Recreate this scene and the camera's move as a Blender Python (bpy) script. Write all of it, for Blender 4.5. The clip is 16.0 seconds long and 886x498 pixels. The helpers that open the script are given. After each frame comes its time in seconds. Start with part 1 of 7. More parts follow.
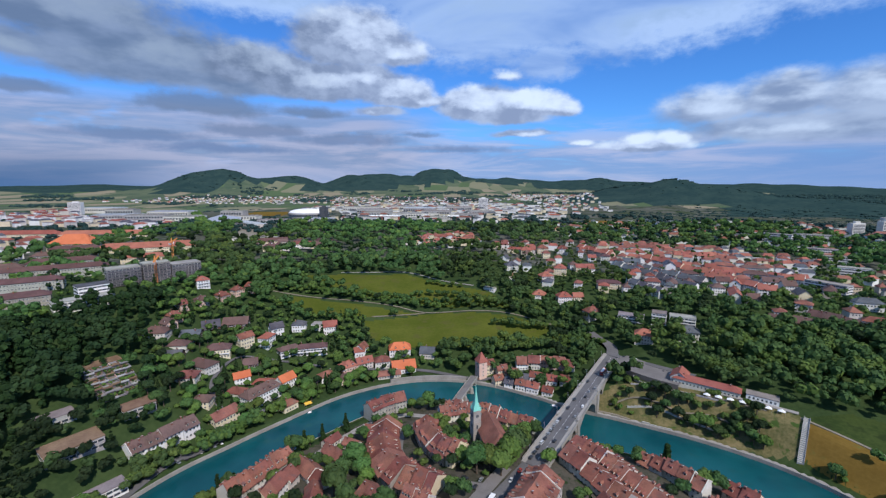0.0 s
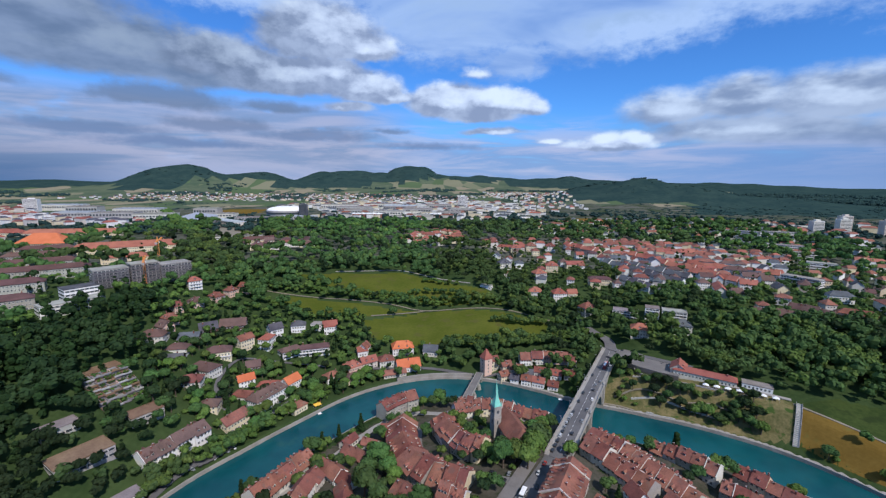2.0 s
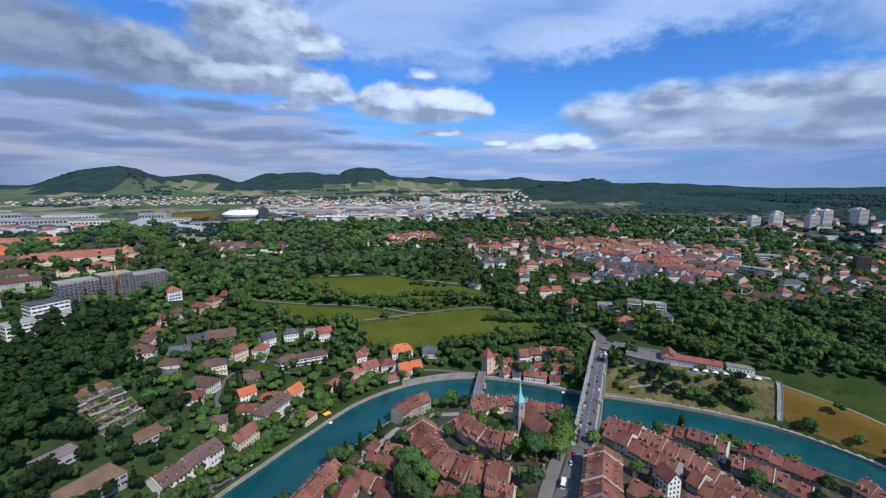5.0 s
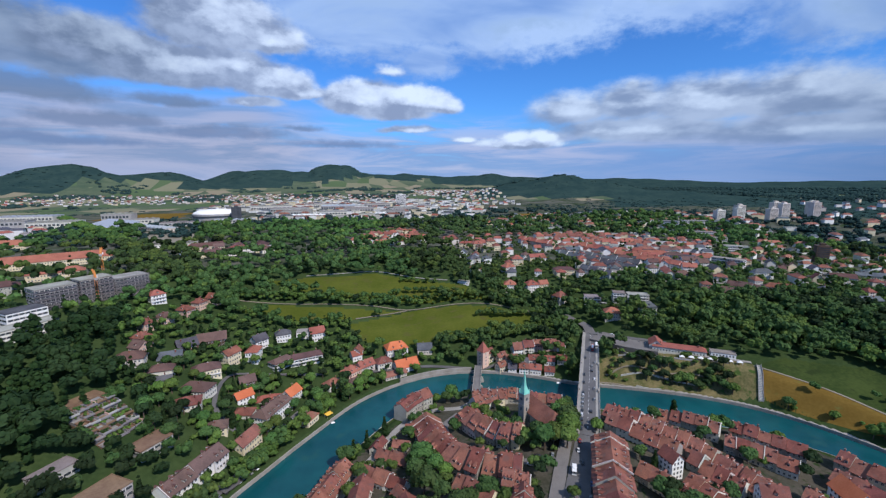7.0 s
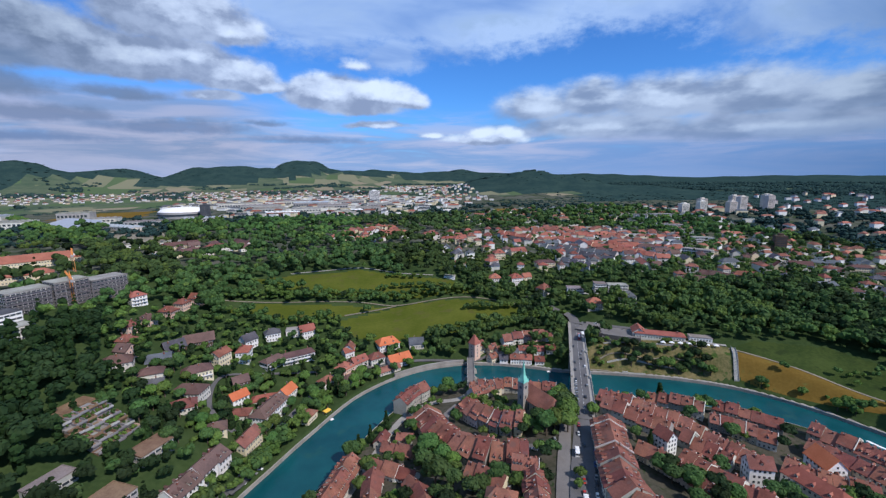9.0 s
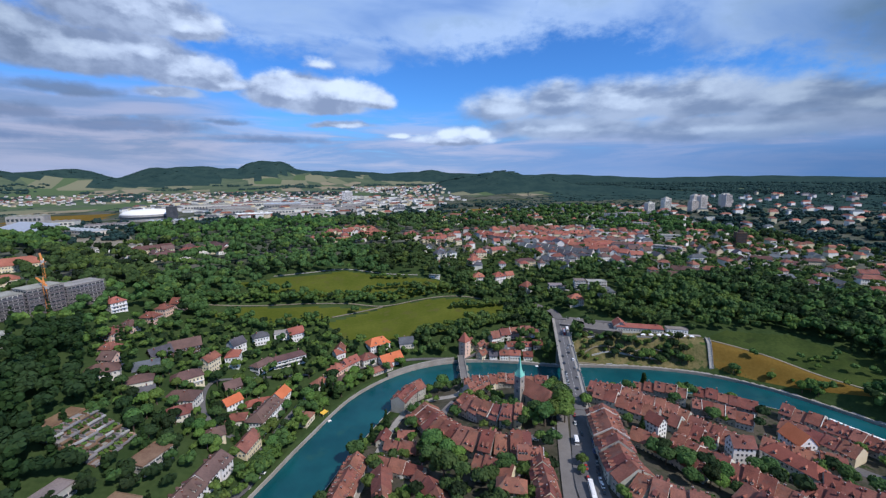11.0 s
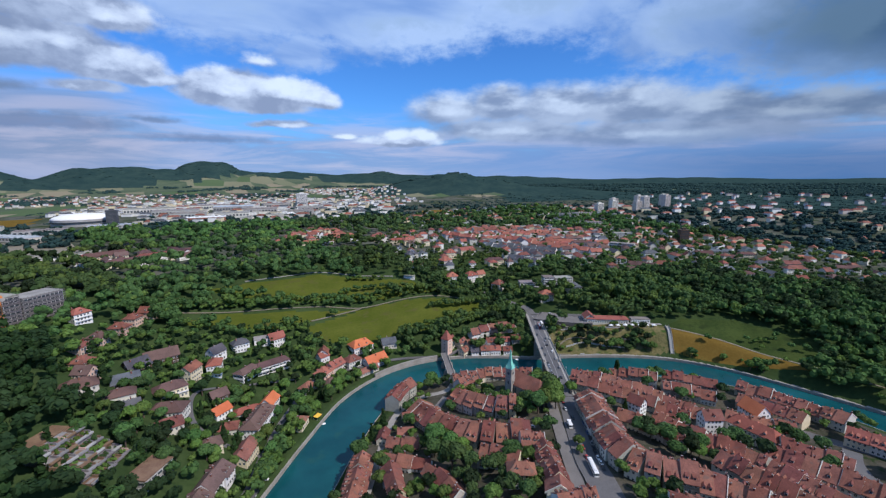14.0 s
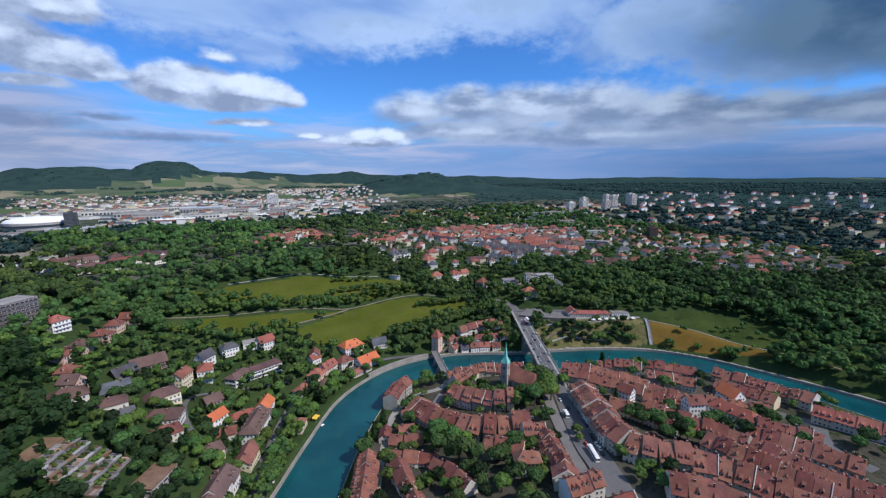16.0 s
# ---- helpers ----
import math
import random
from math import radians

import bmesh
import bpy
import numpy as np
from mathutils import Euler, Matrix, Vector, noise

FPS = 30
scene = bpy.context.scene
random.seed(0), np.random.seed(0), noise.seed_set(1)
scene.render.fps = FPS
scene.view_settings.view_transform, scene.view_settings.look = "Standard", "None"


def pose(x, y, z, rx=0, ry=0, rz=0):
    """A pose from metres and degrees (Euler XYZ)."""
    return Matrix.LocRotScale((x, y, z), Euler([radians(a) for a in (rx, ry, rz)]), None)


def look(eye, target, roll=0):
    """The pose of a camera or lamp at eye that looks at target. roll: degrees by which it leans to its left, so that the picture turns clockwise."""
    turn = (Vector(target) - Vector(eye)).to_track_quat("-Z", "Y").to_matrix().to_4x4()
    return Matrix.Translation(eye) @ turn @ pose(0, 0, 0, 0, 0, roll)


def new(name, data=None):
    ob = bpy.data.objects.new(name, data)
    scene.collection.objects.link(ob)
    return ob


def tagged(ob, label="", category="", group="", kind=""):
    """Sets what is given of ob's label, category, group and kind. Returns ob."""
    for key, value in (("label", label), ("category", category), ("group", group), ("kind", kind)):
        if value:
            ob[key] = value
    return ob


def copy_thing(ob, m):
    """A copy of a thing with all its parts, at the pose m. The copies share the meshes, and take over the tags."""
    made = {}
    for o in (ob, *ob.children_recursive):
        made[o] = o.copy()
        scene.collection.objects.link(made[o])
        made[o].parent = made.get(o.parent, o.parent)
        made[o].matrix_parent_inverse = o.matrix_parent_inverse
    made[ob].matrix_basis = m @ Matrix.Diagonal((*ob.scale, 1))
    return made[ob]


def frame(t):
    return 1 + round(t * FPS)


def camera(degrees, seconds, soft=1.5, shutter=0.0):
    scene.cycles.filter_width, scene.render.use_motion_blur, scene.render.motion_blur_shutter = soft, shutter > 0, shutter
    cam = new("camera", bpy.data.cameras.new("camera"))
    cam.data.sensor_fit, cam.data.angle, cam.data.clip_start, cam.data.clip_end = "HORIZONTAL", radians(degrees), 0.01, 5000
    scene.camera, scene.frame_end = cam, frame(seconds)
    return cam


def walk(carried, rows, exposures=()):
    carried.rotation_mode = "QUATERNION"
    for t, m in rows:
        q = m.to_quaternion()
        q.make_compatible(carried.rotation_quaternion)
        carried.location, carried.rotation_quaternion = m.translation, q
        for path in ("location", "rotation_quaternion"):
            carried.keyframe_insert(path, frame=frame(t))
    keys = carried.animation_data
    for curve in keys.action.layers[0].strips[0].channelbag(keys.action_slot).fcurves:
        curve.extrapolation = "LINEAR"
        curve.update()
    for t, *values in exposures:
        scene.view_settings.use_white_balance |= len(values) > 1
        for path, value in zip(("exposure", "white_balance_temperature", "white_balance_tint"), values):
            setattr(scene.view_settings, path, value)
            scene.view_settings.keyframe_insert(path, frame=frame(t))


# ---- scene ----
cam = camera(93.1, 16.0, soft=1.3)
METRES, EYE, TILT, LEAN, TURN = 208.0, 190.0, -8.9, 0.0, 0.0
ROWS = [
    (0.0, 0.0, 0.0, 0.0, -0.0, 0.0, -0.0),
    (0.5, -0.0407, -0.0036, 0.0018, -0.67, -0.16, 0.03),
    (1.0, -0.0804, -0.0054, 0.0034, -1.63, -0.28, 0.07),
    (1.5, -0.114, -0.0058, 0.0057, -2.66, -0.32, 0.12),
    (2.0, -0.1605, -0.0058, 0.0057, -3.97, -0.37, 0.26),
    (2.5, -0.1988, -0.0044, 0.0053, -5.09, -0.41, 0.44),
    (3.0, -0.2406, -0.0016, 0.0062, -6.31, -0.39, 0.66),
    (3.5, -0.2821, 0.0019, 0.0066, -7.46, -0.34, 0.9),
    (4.0, -0.3244, 0.0058, 0.0082, -8.55, -0.34, 1.13),
    (6.5, -0.4793, 0.0236, 0.0136, -13.87, -0.55, 2.41),
    (7.0, -0.5057, 0.0264, 0.0145, -14.72, -0.9, 2.62),
    (7.5, -0.5294, 0.0285, 0.0159, -15.59, -1.15, 2.8),
    (8.0, -0.5611, 0.0316, 0.0167, -16.81, -1.47, 3.04),
    (8.5, -0.5831, 0.0341, 0.0152, -17.73, -1.61, 3.23),
    (9.0, -0.613, 0.0366, 0.0144, -18.96, -1.66, 3.46),
    (11.5, -0.7476, 0.0494, 0.0197, -24.35, -1.94, 4.17),
    (12.0, -0.7775, 0.0537, 0.0207, -25.51, -2.0, 4.27),
    (12.5, -0.8059, 0.0586, 0.0227, -26.69, -2.04, 4.48),
    (13.0, -0.8327, 0.063, 0.025, -27.91, -2.09, 4.7),
    (13.5, -0.8587, 0.0675, 0.0265, -29.06, -2.15, 4.82),
    (14.0, -0.8847, 0.0723, 0.0279, -30.2, -2.23, 4.97),
    (14.5, -0.9105, 0.0783, 0.03, -31.31, -2.32, 5.19),
    (15.0, -0.9392, 0.0855, 0.0316, -32.29, -2.42, 5.33),
    (15.5, -0.9619, 0.0922, 0.0335, -33.35, -2.52, 5.49),
    (16.0, -0.9898, 0.1019, 0.036, -34.49, -2.63, 5.58),
]
walk(cam, [(t, pose(0, 0, EYE, TILT, LEAN, TURN) @ pose(METRES * x, METRES * y, METRES * z, 90 + pitch, roll, yaw)) for t, x, y, z, yaw, pitch, roll in ROWS], [(0, -0.28, 6150, 14), (16, -0.28, 6150, 14)])
# ---- the lie of the land: a river loop in a valley, hills round it ----
RIVER = [(-199, 100, 20), (-186, 175, 20), (-164, 232, 20), (-138, 267, 20), (-112, 298, 20), (-76, 335, 21),
         (-37, 357, 20), (0, 362, 20), (34, 354, 20), (68, 335, 20), (98, 312, 21), (139, 290, 22),
         (181, 264, 23), (214, 236, 22), (237, 202, 19), (251, 165, 16), (259, 130, 15), (263, 75, 19),
         (258, 10, 20), (240, -70, 20)]
SPOTS = [(-170, 325, 4), (-236, 330, 38), (-192, 312, 20), (-224, 430, 40), (-263, 378, 54), (-278, 472, 71),
         (-121, 411, 14), (-23, 484, 33), (-51, 561, 66), (-133, 552, 65), (-313, 399, 72), (60, 524, 57),
         (116, 510, 45), (218, 434, 40), (256, 272, 25), (290, 205, 15), (-46, 398, 5), (110, 380, 12),
         (173, 403, 21), (215, 318, 25), (442, 391, 60), (359, 1136, 86), (-72, 756, 80), (426, 759, 68),
         (-440, 300, 70), (-463, 653, 84), (0, 130, 25), (-60, 240, 8), (50, 232, 21), (150, 175, 5),
         (90, 110, 15), (-250, 220, 26), (188, 346, 22), (164, 372, 20.5)]


def spline(points, step=6.0):
    """A smooth line through points, sampled about every step metres; extra columns run along."""
    p = np.array(points, float)
    p = np.vstack([2 * p[0] - p[1], p, 2 * p[-1] - p[-2]])
    out = []
    for i in range(1, len(p) - 2):
        a, b, c, d = p[i - 1], p[i], p[i + 1], p[i + 2]
        n = max(2, int(np.linalg.norm((c - b)[:2]) / step))
        for k in range(n):
            t = k / n
            out.append(0.5 * (2 * b + (c - a) * t + (2 * a - 5 * b + 4 * c - d) * t * t + (3 * b - a - 3 * c + d) * t ** 3))
    out.append(p[-2])
    return np.array(out)


RIVER_LINE = spline(RIVER, 5.0)


def water_edge(x, y):
    """Metres from the water's edge (minus: in the water), for arrays."""
    x, y = np.atleast_1d(np.asarray(x, float)), np.atleast_1d(np.asarray(y, float))
    best = np.full(x.shape, 1e9)
    for a, b in zip(RIVER_LINE[:-1], RIVER_LINE[1:]):
        d = b - a
        t = np.clip(((x - a[0]) * d[0] + (y - a[1]) * d[1]) / (d[0] ** 2 + d[1] ** 2), 0, 1)
        best = np.minimum(best, np.hypot(x - a[0] - t * d[0], y - a[1] - t * d[1]) - (a[2] + t * d[2]))
    return best


def solve_spots():
    s = np.array(SPOTS, float)
    r = np.sqrt(((s[:, None, :2] - s[None, :, :2]) ** 2).sum(2) + 900)
    n = len(s)
    m = np.zeros((n + 1, n + 1))
    m[:n, :n], m[:n, n], m[n, :n] = r - np.eye(n) * 2.0, 1, 1
    return s, np.linalg.solve(m, np.append(s[:, 2], 0))


SPOT, WEIGHT = solve_spots()


def smooth(a, b, v):
    t = np.clip((v - a) / (b - a), 0, 1)
    return t * t * (3 - 2 * t)


# far hills: x, y, radius along, radius across, turn, height above the plain
HILLS = [(-60, 4440, 260, 300, 0, 222), (-700, 4380, 520, 330, -6, 165), (350, 4420, 520, 350, 0, 105), (-1930, 3620, 330, 350, 20, 180),
         (-1450, 3850, 420, 300, 25, 130), (1120, 2110, 420, 300, -35, 112), (1500, 1830, 420, 260, -40, 48), (720, 4540, 500, 240, 0, 95),
         (1100, 4460, 500, 250, -8, 90), (1600, 4310, 500, 260, -15, 100), (2000, 4060, 500, 260, -25, 80), (2750, 3600, 700, 300, -35, 55),
         (3800, 2270, 800, 350, -60, 45), (4250, 1000, 900, 400, -80, 25), (-3000, 3350, 900, 350, 35, 50)]


def ground(x, y):
    """Height of the ground in metres over the river."""
    x, y = np.atleast_1d(np.asarray(x, float)), np.atleast_1d(np.asarray(y, float))
    h = np.full(x.shape, WEIGHT[-1])
    for (sx, sy, _), w in zip(SPOT, WEIGHT):
        h = h + w * np.sqrt((x - sx) ** 2 + (y - sy) ** 2 + 900)
    r = np.hypot(x, y)
    plain = 84 + 4 * np.sin(x / 420 + 1) + 4 * np.sin(y / 510) + 40 * smooth(2400, 4700, r)
    far = smooth(900, 1300, r)
    h = np.clip(h, 2.5, 95) * (1 - far) + plain * far
    bump = np.zeros(x.shape)
    for hx, hy, ra, rb, turn, top in HILLS:
        c, s = math.cos(radians(turn)), math.sin(radians(turn))
        u, v = ((x - hx) * c + (y - hy) * s) / ra, (-(x - hx) * s + (y - hy) * c) / rb
        bump = np.maximum(bump, top * np.exp(-(u * u + v * v) * 0.8)) + 0.12 * np.minimum(bump, top * np.exp(-(u * u + v * v) * 0.8))
    h = h + bump * smooth(900, 1500, r) * (1 + 0.10 * np.sin(x / 97 + y / 143) + 0.08 * np.sin(x / 61 - y / 83 + 2))
    e = water_edge(x, y)
    h = 2.4 + (h - 2.4) * smooth(2, 42 - 15 * smooth(80, 170, x), e)
    return np.where(e < 1.6, -3.0, h)


# heights kept on a raster of two metres, for quick look-ups
RX, RY = np.arange(-660, 821, 2.0), np.arange(0, 1081, 2.0)
RASTER = ground(*[q.ravel() for q in np.meshgrid(RX, RY)]).reshape(len(RY), len(RX))


def ground_at(x, y):
    u, v = (x + 660) / 2.0, y / 2.0
    i, j = int(u), int(v)
    if not (0 <= u and 0 <= v and i < len(RX) - 1 and j < len(RY) - 1):
        return float(ground(x, y)[0])
    u, v = u - i, v - j
    a, b = RASTER[j], RASTER[j + 1]
    return float((a[i] * (1 - u) + a[i + 1] * u) * (1 - v) + (b[i] * (1 - u) + b[i + 1] * u) * v)

# ---- world, sun ----
SUN_AZ, SUN_EL = 152.0, 47.0          # degrees from ahead towards the right, and above the horizon
sun = new("sun", bpy.data.lights.new("sun", "SUN"))
sun.data.energy, sun.data.angle, sun.data.color = 5.0, radians(1.5), (1.0, 0.93, 0.83)
sun.matrix_world = look((0, 0, 400), (-400 * math.sin(radians(SUN_AZ)) * math.cos(radians(SUN_EL)),
                                      -400 * math.cos(radians(SUN_AZ)) * math.cos(radians(SUN_EL)), 400 - 400 * math.sin(radians(SUN_EL))))


class Nodes:
    """A short hand for node trees."""

    def __init__(self, tree):
        self.tree = tree

    def add(self, kind, *inputs):
        n = self.tree.nodes.new(kind)
        for i, value in enumerate(inputs):
            self.put(n.inputs[i], value)
        return n

    def put(self, socket, value):
        if value is None:
            return
        if isinstance(value, bpy.types.NodeSocket):
            self.tree.links.new(value, socket)
        elif isinstance(value, bpy.types.Node):
            self.tree.links.new(value.outputs[0], socket)
        else:
            socket.default_value = value

    def math(self, op, a, b=0.0, c=0.0, clamp=False):
        n = self.tree.nodes.new("ShaderNodeMath")
        n.operation, n.use_clamp = op, clamp
        for i, v in enumerate((a, b, c)):
            self.put(n.inputs[i], v)
        return n.outputs[0]

    def vec(self, op, a, b=(0, 0, 0)):
        n = self.tree.nodes.new("ShaderNodeVectorMath")
        n.operation = op
        self.put(n.inputs[0], a)
        self.put(n.inputs[1], b)
        return n

    def mix(self, f, a, b, blend="MIX"):
        n = self.add("ShaderNodeMix")
        n.data_type, n.blend_type = "RGBA", blend
        for i, v in ((0, f), (6, a), (7, b)):
            self.put(n.inputs[i], v)
        return n.outputs[2]

    def noise(self, vector, scale, detail=4.0, rough=0.55, distortion=0.0):
        n = self.add("ShaderNodeTexNoise")
        self.put(n.inputs["Vector"], vector)
        for key, v in (("Scale", scale), ("Detail", detail), ("Roughness", rough), ("Distortion", distortion)):
            n.inputs[key].default_value = v
        return n.outputs[0]

    def step(self, v, a, b):
        n = self.add("ShaderNodeMapRange", v, a, b, 0.0, 1.0)
        n.interpolation_type = "SMOOTHSTEP"
        return n.outputs[0]


# clouds: degrees to the right of ahead, degrees up of the base line, half width, height, weight
HEADS = [(-11.5, 16.6, 8.0, 4.4, 1.4), (-5.8, 15.8, 4.6, 2.0, 1.1), (-15, 12.0, 9, 3.2, 1.3), (-22.5, 13.2, 7, 3.0, 1.1), (-6.0, 11.2, 5.5, 2.5, 1.2), (-10, 12.9, 5, 2.2, 1.1),
         (-3.0, 10.4, 3.6, 1.3, 1.0), (-8, 9.2, 3.4, 0.8, 0.8), (4.6, 9.7, 5.8, 2.9, 1.5), (10.4, 9.5, 6.2, 2.6, 1.5), (14.0, 9.3, 3.6, 1.7, 1.2), (9.0, 8.2, 5.6, 1.2, 0.8),
         (8.0, 13.4, 1.5, 0.8, 0.45), (10.5, 6.3, 4.0, 0.6, 0.6), (25.2, 4.4, 5.6, 0.9, 0.9), (24.4, 4.9, 2.2, 1.2, 1.0), (27.6, 5.0, 2.0, 1.3, 1.0), (17.5, 5.0, 1.6, 0.5, 0.6)]
# broad bank on the right and the grey body on the left
BANKS = [(31.5, 7.8, 5, 2.6, 1.0), (37.6, 8.4, 5, 3.0, 1.1), (38.0, 10.6, 1.4, 1.1, 0.8), (46, 8.0, 7, 3.2, 1.1), (54, 7.8, 7, 3.3, 1.1), (62, 7.0, 7, 2.6, 1.1), (70, 6.2, 8, 2.2, 1.1), (81, 5.6, 10, 2.2, 1.1),
         (-33, 12.6, 13, 4.2, 1.2), (-41, 16.0, 12, 4.0, 1.1), (-20, 11.4, 13, 2.2, 1.0), (-44, 12.5, 7, 1.6, 0.9), (40, 5.4, 12, 2.4, 0.8), (58, 4.6, 16, 2.6, 0.9)]
# small dark shreds under the left bank
SHREDS = [(-28.5, 8.6, 7.5, 1.7, 1.1), (-16.5, 8.6, 4.5, 0.9, 0.8), (-23.5, 6.2, 6.0, 1.1, 1.0), (-12.5, 5.4, 8.0, 1.0, 0.9), (-36, 5.0, 8.0, 0.9, 0.9), (-44, 8.9, 4.5, 0.9, 0.9), (-27, 4.0, 10, 0.7, 0.7),
          (2, 4.3, 7, 0.6, 0.6), (-3, 6.2, 3.0, 0.5, 0.7)]
# high veil above a long blue gap
VEIL = [(6, 20.5, 19, 6.8, 1.0), (12.5, 14.6, 5.0, 2.9, 0.8), (24, 19.5, 18, 5.6, 1.0), (43, 20.5, 16, 5.0, 1.0), (60, 16.0, 13, 4.6, 1.0), (-24, 21.5, 26, 3.6, 0.9), (74, 12.5, 14, 4.0, 0.9)]


def cloud_group(name, heads, wobble, swing, lumps, flat=1.0):
    """How deep a place in the sky lies in the nearest cloud of a list, with lumpy outlines; flat: how much sharper the base is than the top."""
    g = bpy.data.node_groups.new(name, "ShaderNodeTree")
    g.interface.new_socket("Place", in_out="INPUT", socket_type="NodeSocketVector")
    g.interface.new_socket("Density", in_out="OUTPUT", socket_type="NodeSocketFloat")
    n = Nodes(g)
    a, b = n.add("NodeGroupInput"), n.add("NodeGroupOutput")
    p = a.outputs[0]
    w = n.add("ShaderNodeTexNoise", p)
    w.inputs["Scale"].default_value, w.inputs["Detail"].default_value = wobble, 6.0
    q = n.vec("ADD", p, n.vec("MULTIPLY", n.vec("SUBTRACT", w.outputs[1], (0.5, 0.5, 0.5)).outputs[0], (swing, swing * 0.5, 0)).outputs[0]).outputs[0]
    total = None
    for az, el, ra, re, weight in heads:
        v = n.vec("DIVIDE", n.vec("SUBTRACT", q, (az, el, 0)).outputs[0], (ra, re, 1)).outputs[0]
        if flat > 1:
            v = n.vec("MAXIMUM", v, n.vec("MULTIPLY", v, (-1, -flat, 0)).outputs[0]).outputs[0]
        d = n.math("MULTIPLY", n.math("SUBTRACT", 1.0, n.vec("LENGTH", v).outputs["Value"]), weight)
        total = d if total is None else n.math("SMOOTH_MAX", total, d, 0.25)
    f = n.math("SUBTRACT", n.noise(n.vec("MULTIPLY", p, (0.8, 1.3, 1)).outputs[0], 0.55, 8.0, 0.62), 0.5)
    n.put(b.inputs[0], n.math("ADD", total, n.math("MULTIPLY", f, lumps)))
    return g


def tone(r, g, b):
    """A light value from the 0 to 255 scale of a screen."""
    return (*[(v / 255 / 12.92 if v < 10 else ((v / 255 + 0.055) / 1.055) ** 2.4) for v in (r, g, b)], 1)


def make_world():
    w = bpy.data.worlds.new("sky")
    scene.world = w
    w.use_nodes = True
    n = Nodes(w.node_tree)
    w.node_tree.nodes.clear()
    d = n.add("ShaderNodeTexCoord").outputs["Generated"]
    x, y, z = n.add("ShaderNodeSeparateXYZ", d).outputs
    az = n.math("MULTIPLY", n.math("ARCTAN2", x, y), 57.2958)
    el = n.math("MULTIPLY", n.math("ARCSINE", z), 57.2958)
    place = n.add("ShaderNodeCombineXYZ", az, el, 0.0).outputs[0]
    sky = n.add("ShaderNodeTexSky")
    sky.sky_type, sky.sun_disc, sky.sun_elevation, sky.sun_rotation = "NISHITA", False, radians(SUN_EL), radians(SUN_AZ)
    sky.altitude, sky.air_density, sky.dust_density, sky.ozone_density = 550.0, 1.0, 0.4, 3.0
    blue = n.mix(1.0, sky.outputs[0], (0.052, 0.094, 0.146, 1), "MULTIPLY")

    def bank(g, shift=(0, 0, 0)):
        k = n.add("ShaderNodeGroup")
        k.node_tree = g
        n.put(k.inputs[0], n.vec("ADD", place, shift).outputs[0])
        return k.outputs[0]

    right = n.step(az, 44.0, 76.0)
    left = n.step(az, -24.0, -50.0)
    # thin milky air low over the hills, with long pinkish streaks
    bands = n.noise(n.vec("MULTIPLY", place, (0.07, 0.55, 0)).outputs[0], 1.0, 6.0, 0.6, 0.5)
    milk = n.math("MULTIPLY", n.math("SUBTRACT", 1.0, n.step(el, 3.5, 9.5)), n.step(n.math("ADD", bands, n.math("MULTIPLY", n.step(el, 7.0, 2.0), 0.25)), 0.34, 0.66))
    c = n.mix(n.math("MULTIPLY", milk, 0.92), blue, n.mix(n.step(bands, 0.40, 0.64), tone(140, 164, 208), tone(196, 192, 216)))
    # the left side is overcast behind the clouds
    pale = n.math("MULTIPLY", n.step(az, 4.0, -10.0), n.math("MULTIPLY", n.step(el, 10.5, 7.5), n.step(n.noise(n.vec("MULTIPLY", place, (0.4, 1.0, 0)).outputs[0], 0.25, 4.0), 0.24, 0.44)))
    c = n.mix(n.math("MULTIPLY", pale, 0.85), c, n.mix(n.step(bands, 0.38, 0.62), tone(146, 156, 184), tone(182, 179, 200)))
    # high veil
    flat = n.vec("DIVIDE", d, n.add("ShaderNodeCombineXYZ", n.math("ADD", z, 0.12), n.math("ADD", z, 0.12), 1.0).outputs[0]).outputs[0]
    streak = n.noise(n.vec("MULTIPLY", flat, (1.0, 1.4, 0.2)).outputs[0], 1.1, 5.0, 0.5, 0.5)
    here = bank(cloud_group("high veil", VEIL, 0.09, 7.0, 0.9))
    cover = n.math("MAXIMUM", n.step(here, -0.12, 0.45), n.step(el, 20.0, 27.0))
    sheet = n.mix(n.step(streak, 0.30, 0.66), tone(128, 160, 216), tone(190, 208, 243))
    sheet = n.mix(n.math("MULTIPLY", n.step(here, 0.4, 0.9), n.step(streak, 0.45, 0.6)), sheet, tone(172, 192, 224))
    sheet = n.mix(n.math("MULTIPLY", n.math("MAXIMUM", right, left), 0.8), sheet, tone(112, 136, 168))
    c = n.mix(n.math("MULTIPLY", cover, 0.94), c, sheet)
    # grey shreds under the left bank
    here = bank(cloud_group("shreds", SHREDS, 0.22, 3.0, 0.9, 1.6))
    c = n.mix(n.math("MULTIPLY", n.step(here, -0.25, 0.50), 0.75), c, n.mix(n.step(el, 3.5, 9.5), tone(118, 136, 174), tone(118, 128, 150)))
    # broad banks
    g = cloud_group("broad banks", BANKS, 0.13, 4.0, 0.62, 1.8)
    here, up = bank(g), bank(g, (0.6, 1.5, 0))
    lumps = n.noise(n.vec("MULTIPLY", place, (0.6, 1.5, 0)).outputs[0], 0.24, 4.0, 0.5)
    dim = n.math("MAXIMUM", right, n.step(az, -8.0, -30.0))
    grey = n.mix(n.step(lumps, 0.34, 0.64), n.mix(dim, tone(142, 154, 182), tone(114, 128, 154)), n.mix(dim, tone(184, 192, 214), tone(146, 157, 182)))
    lit = n.mix(dim, tone(220, 226, 243), tone(162, 171, 188))
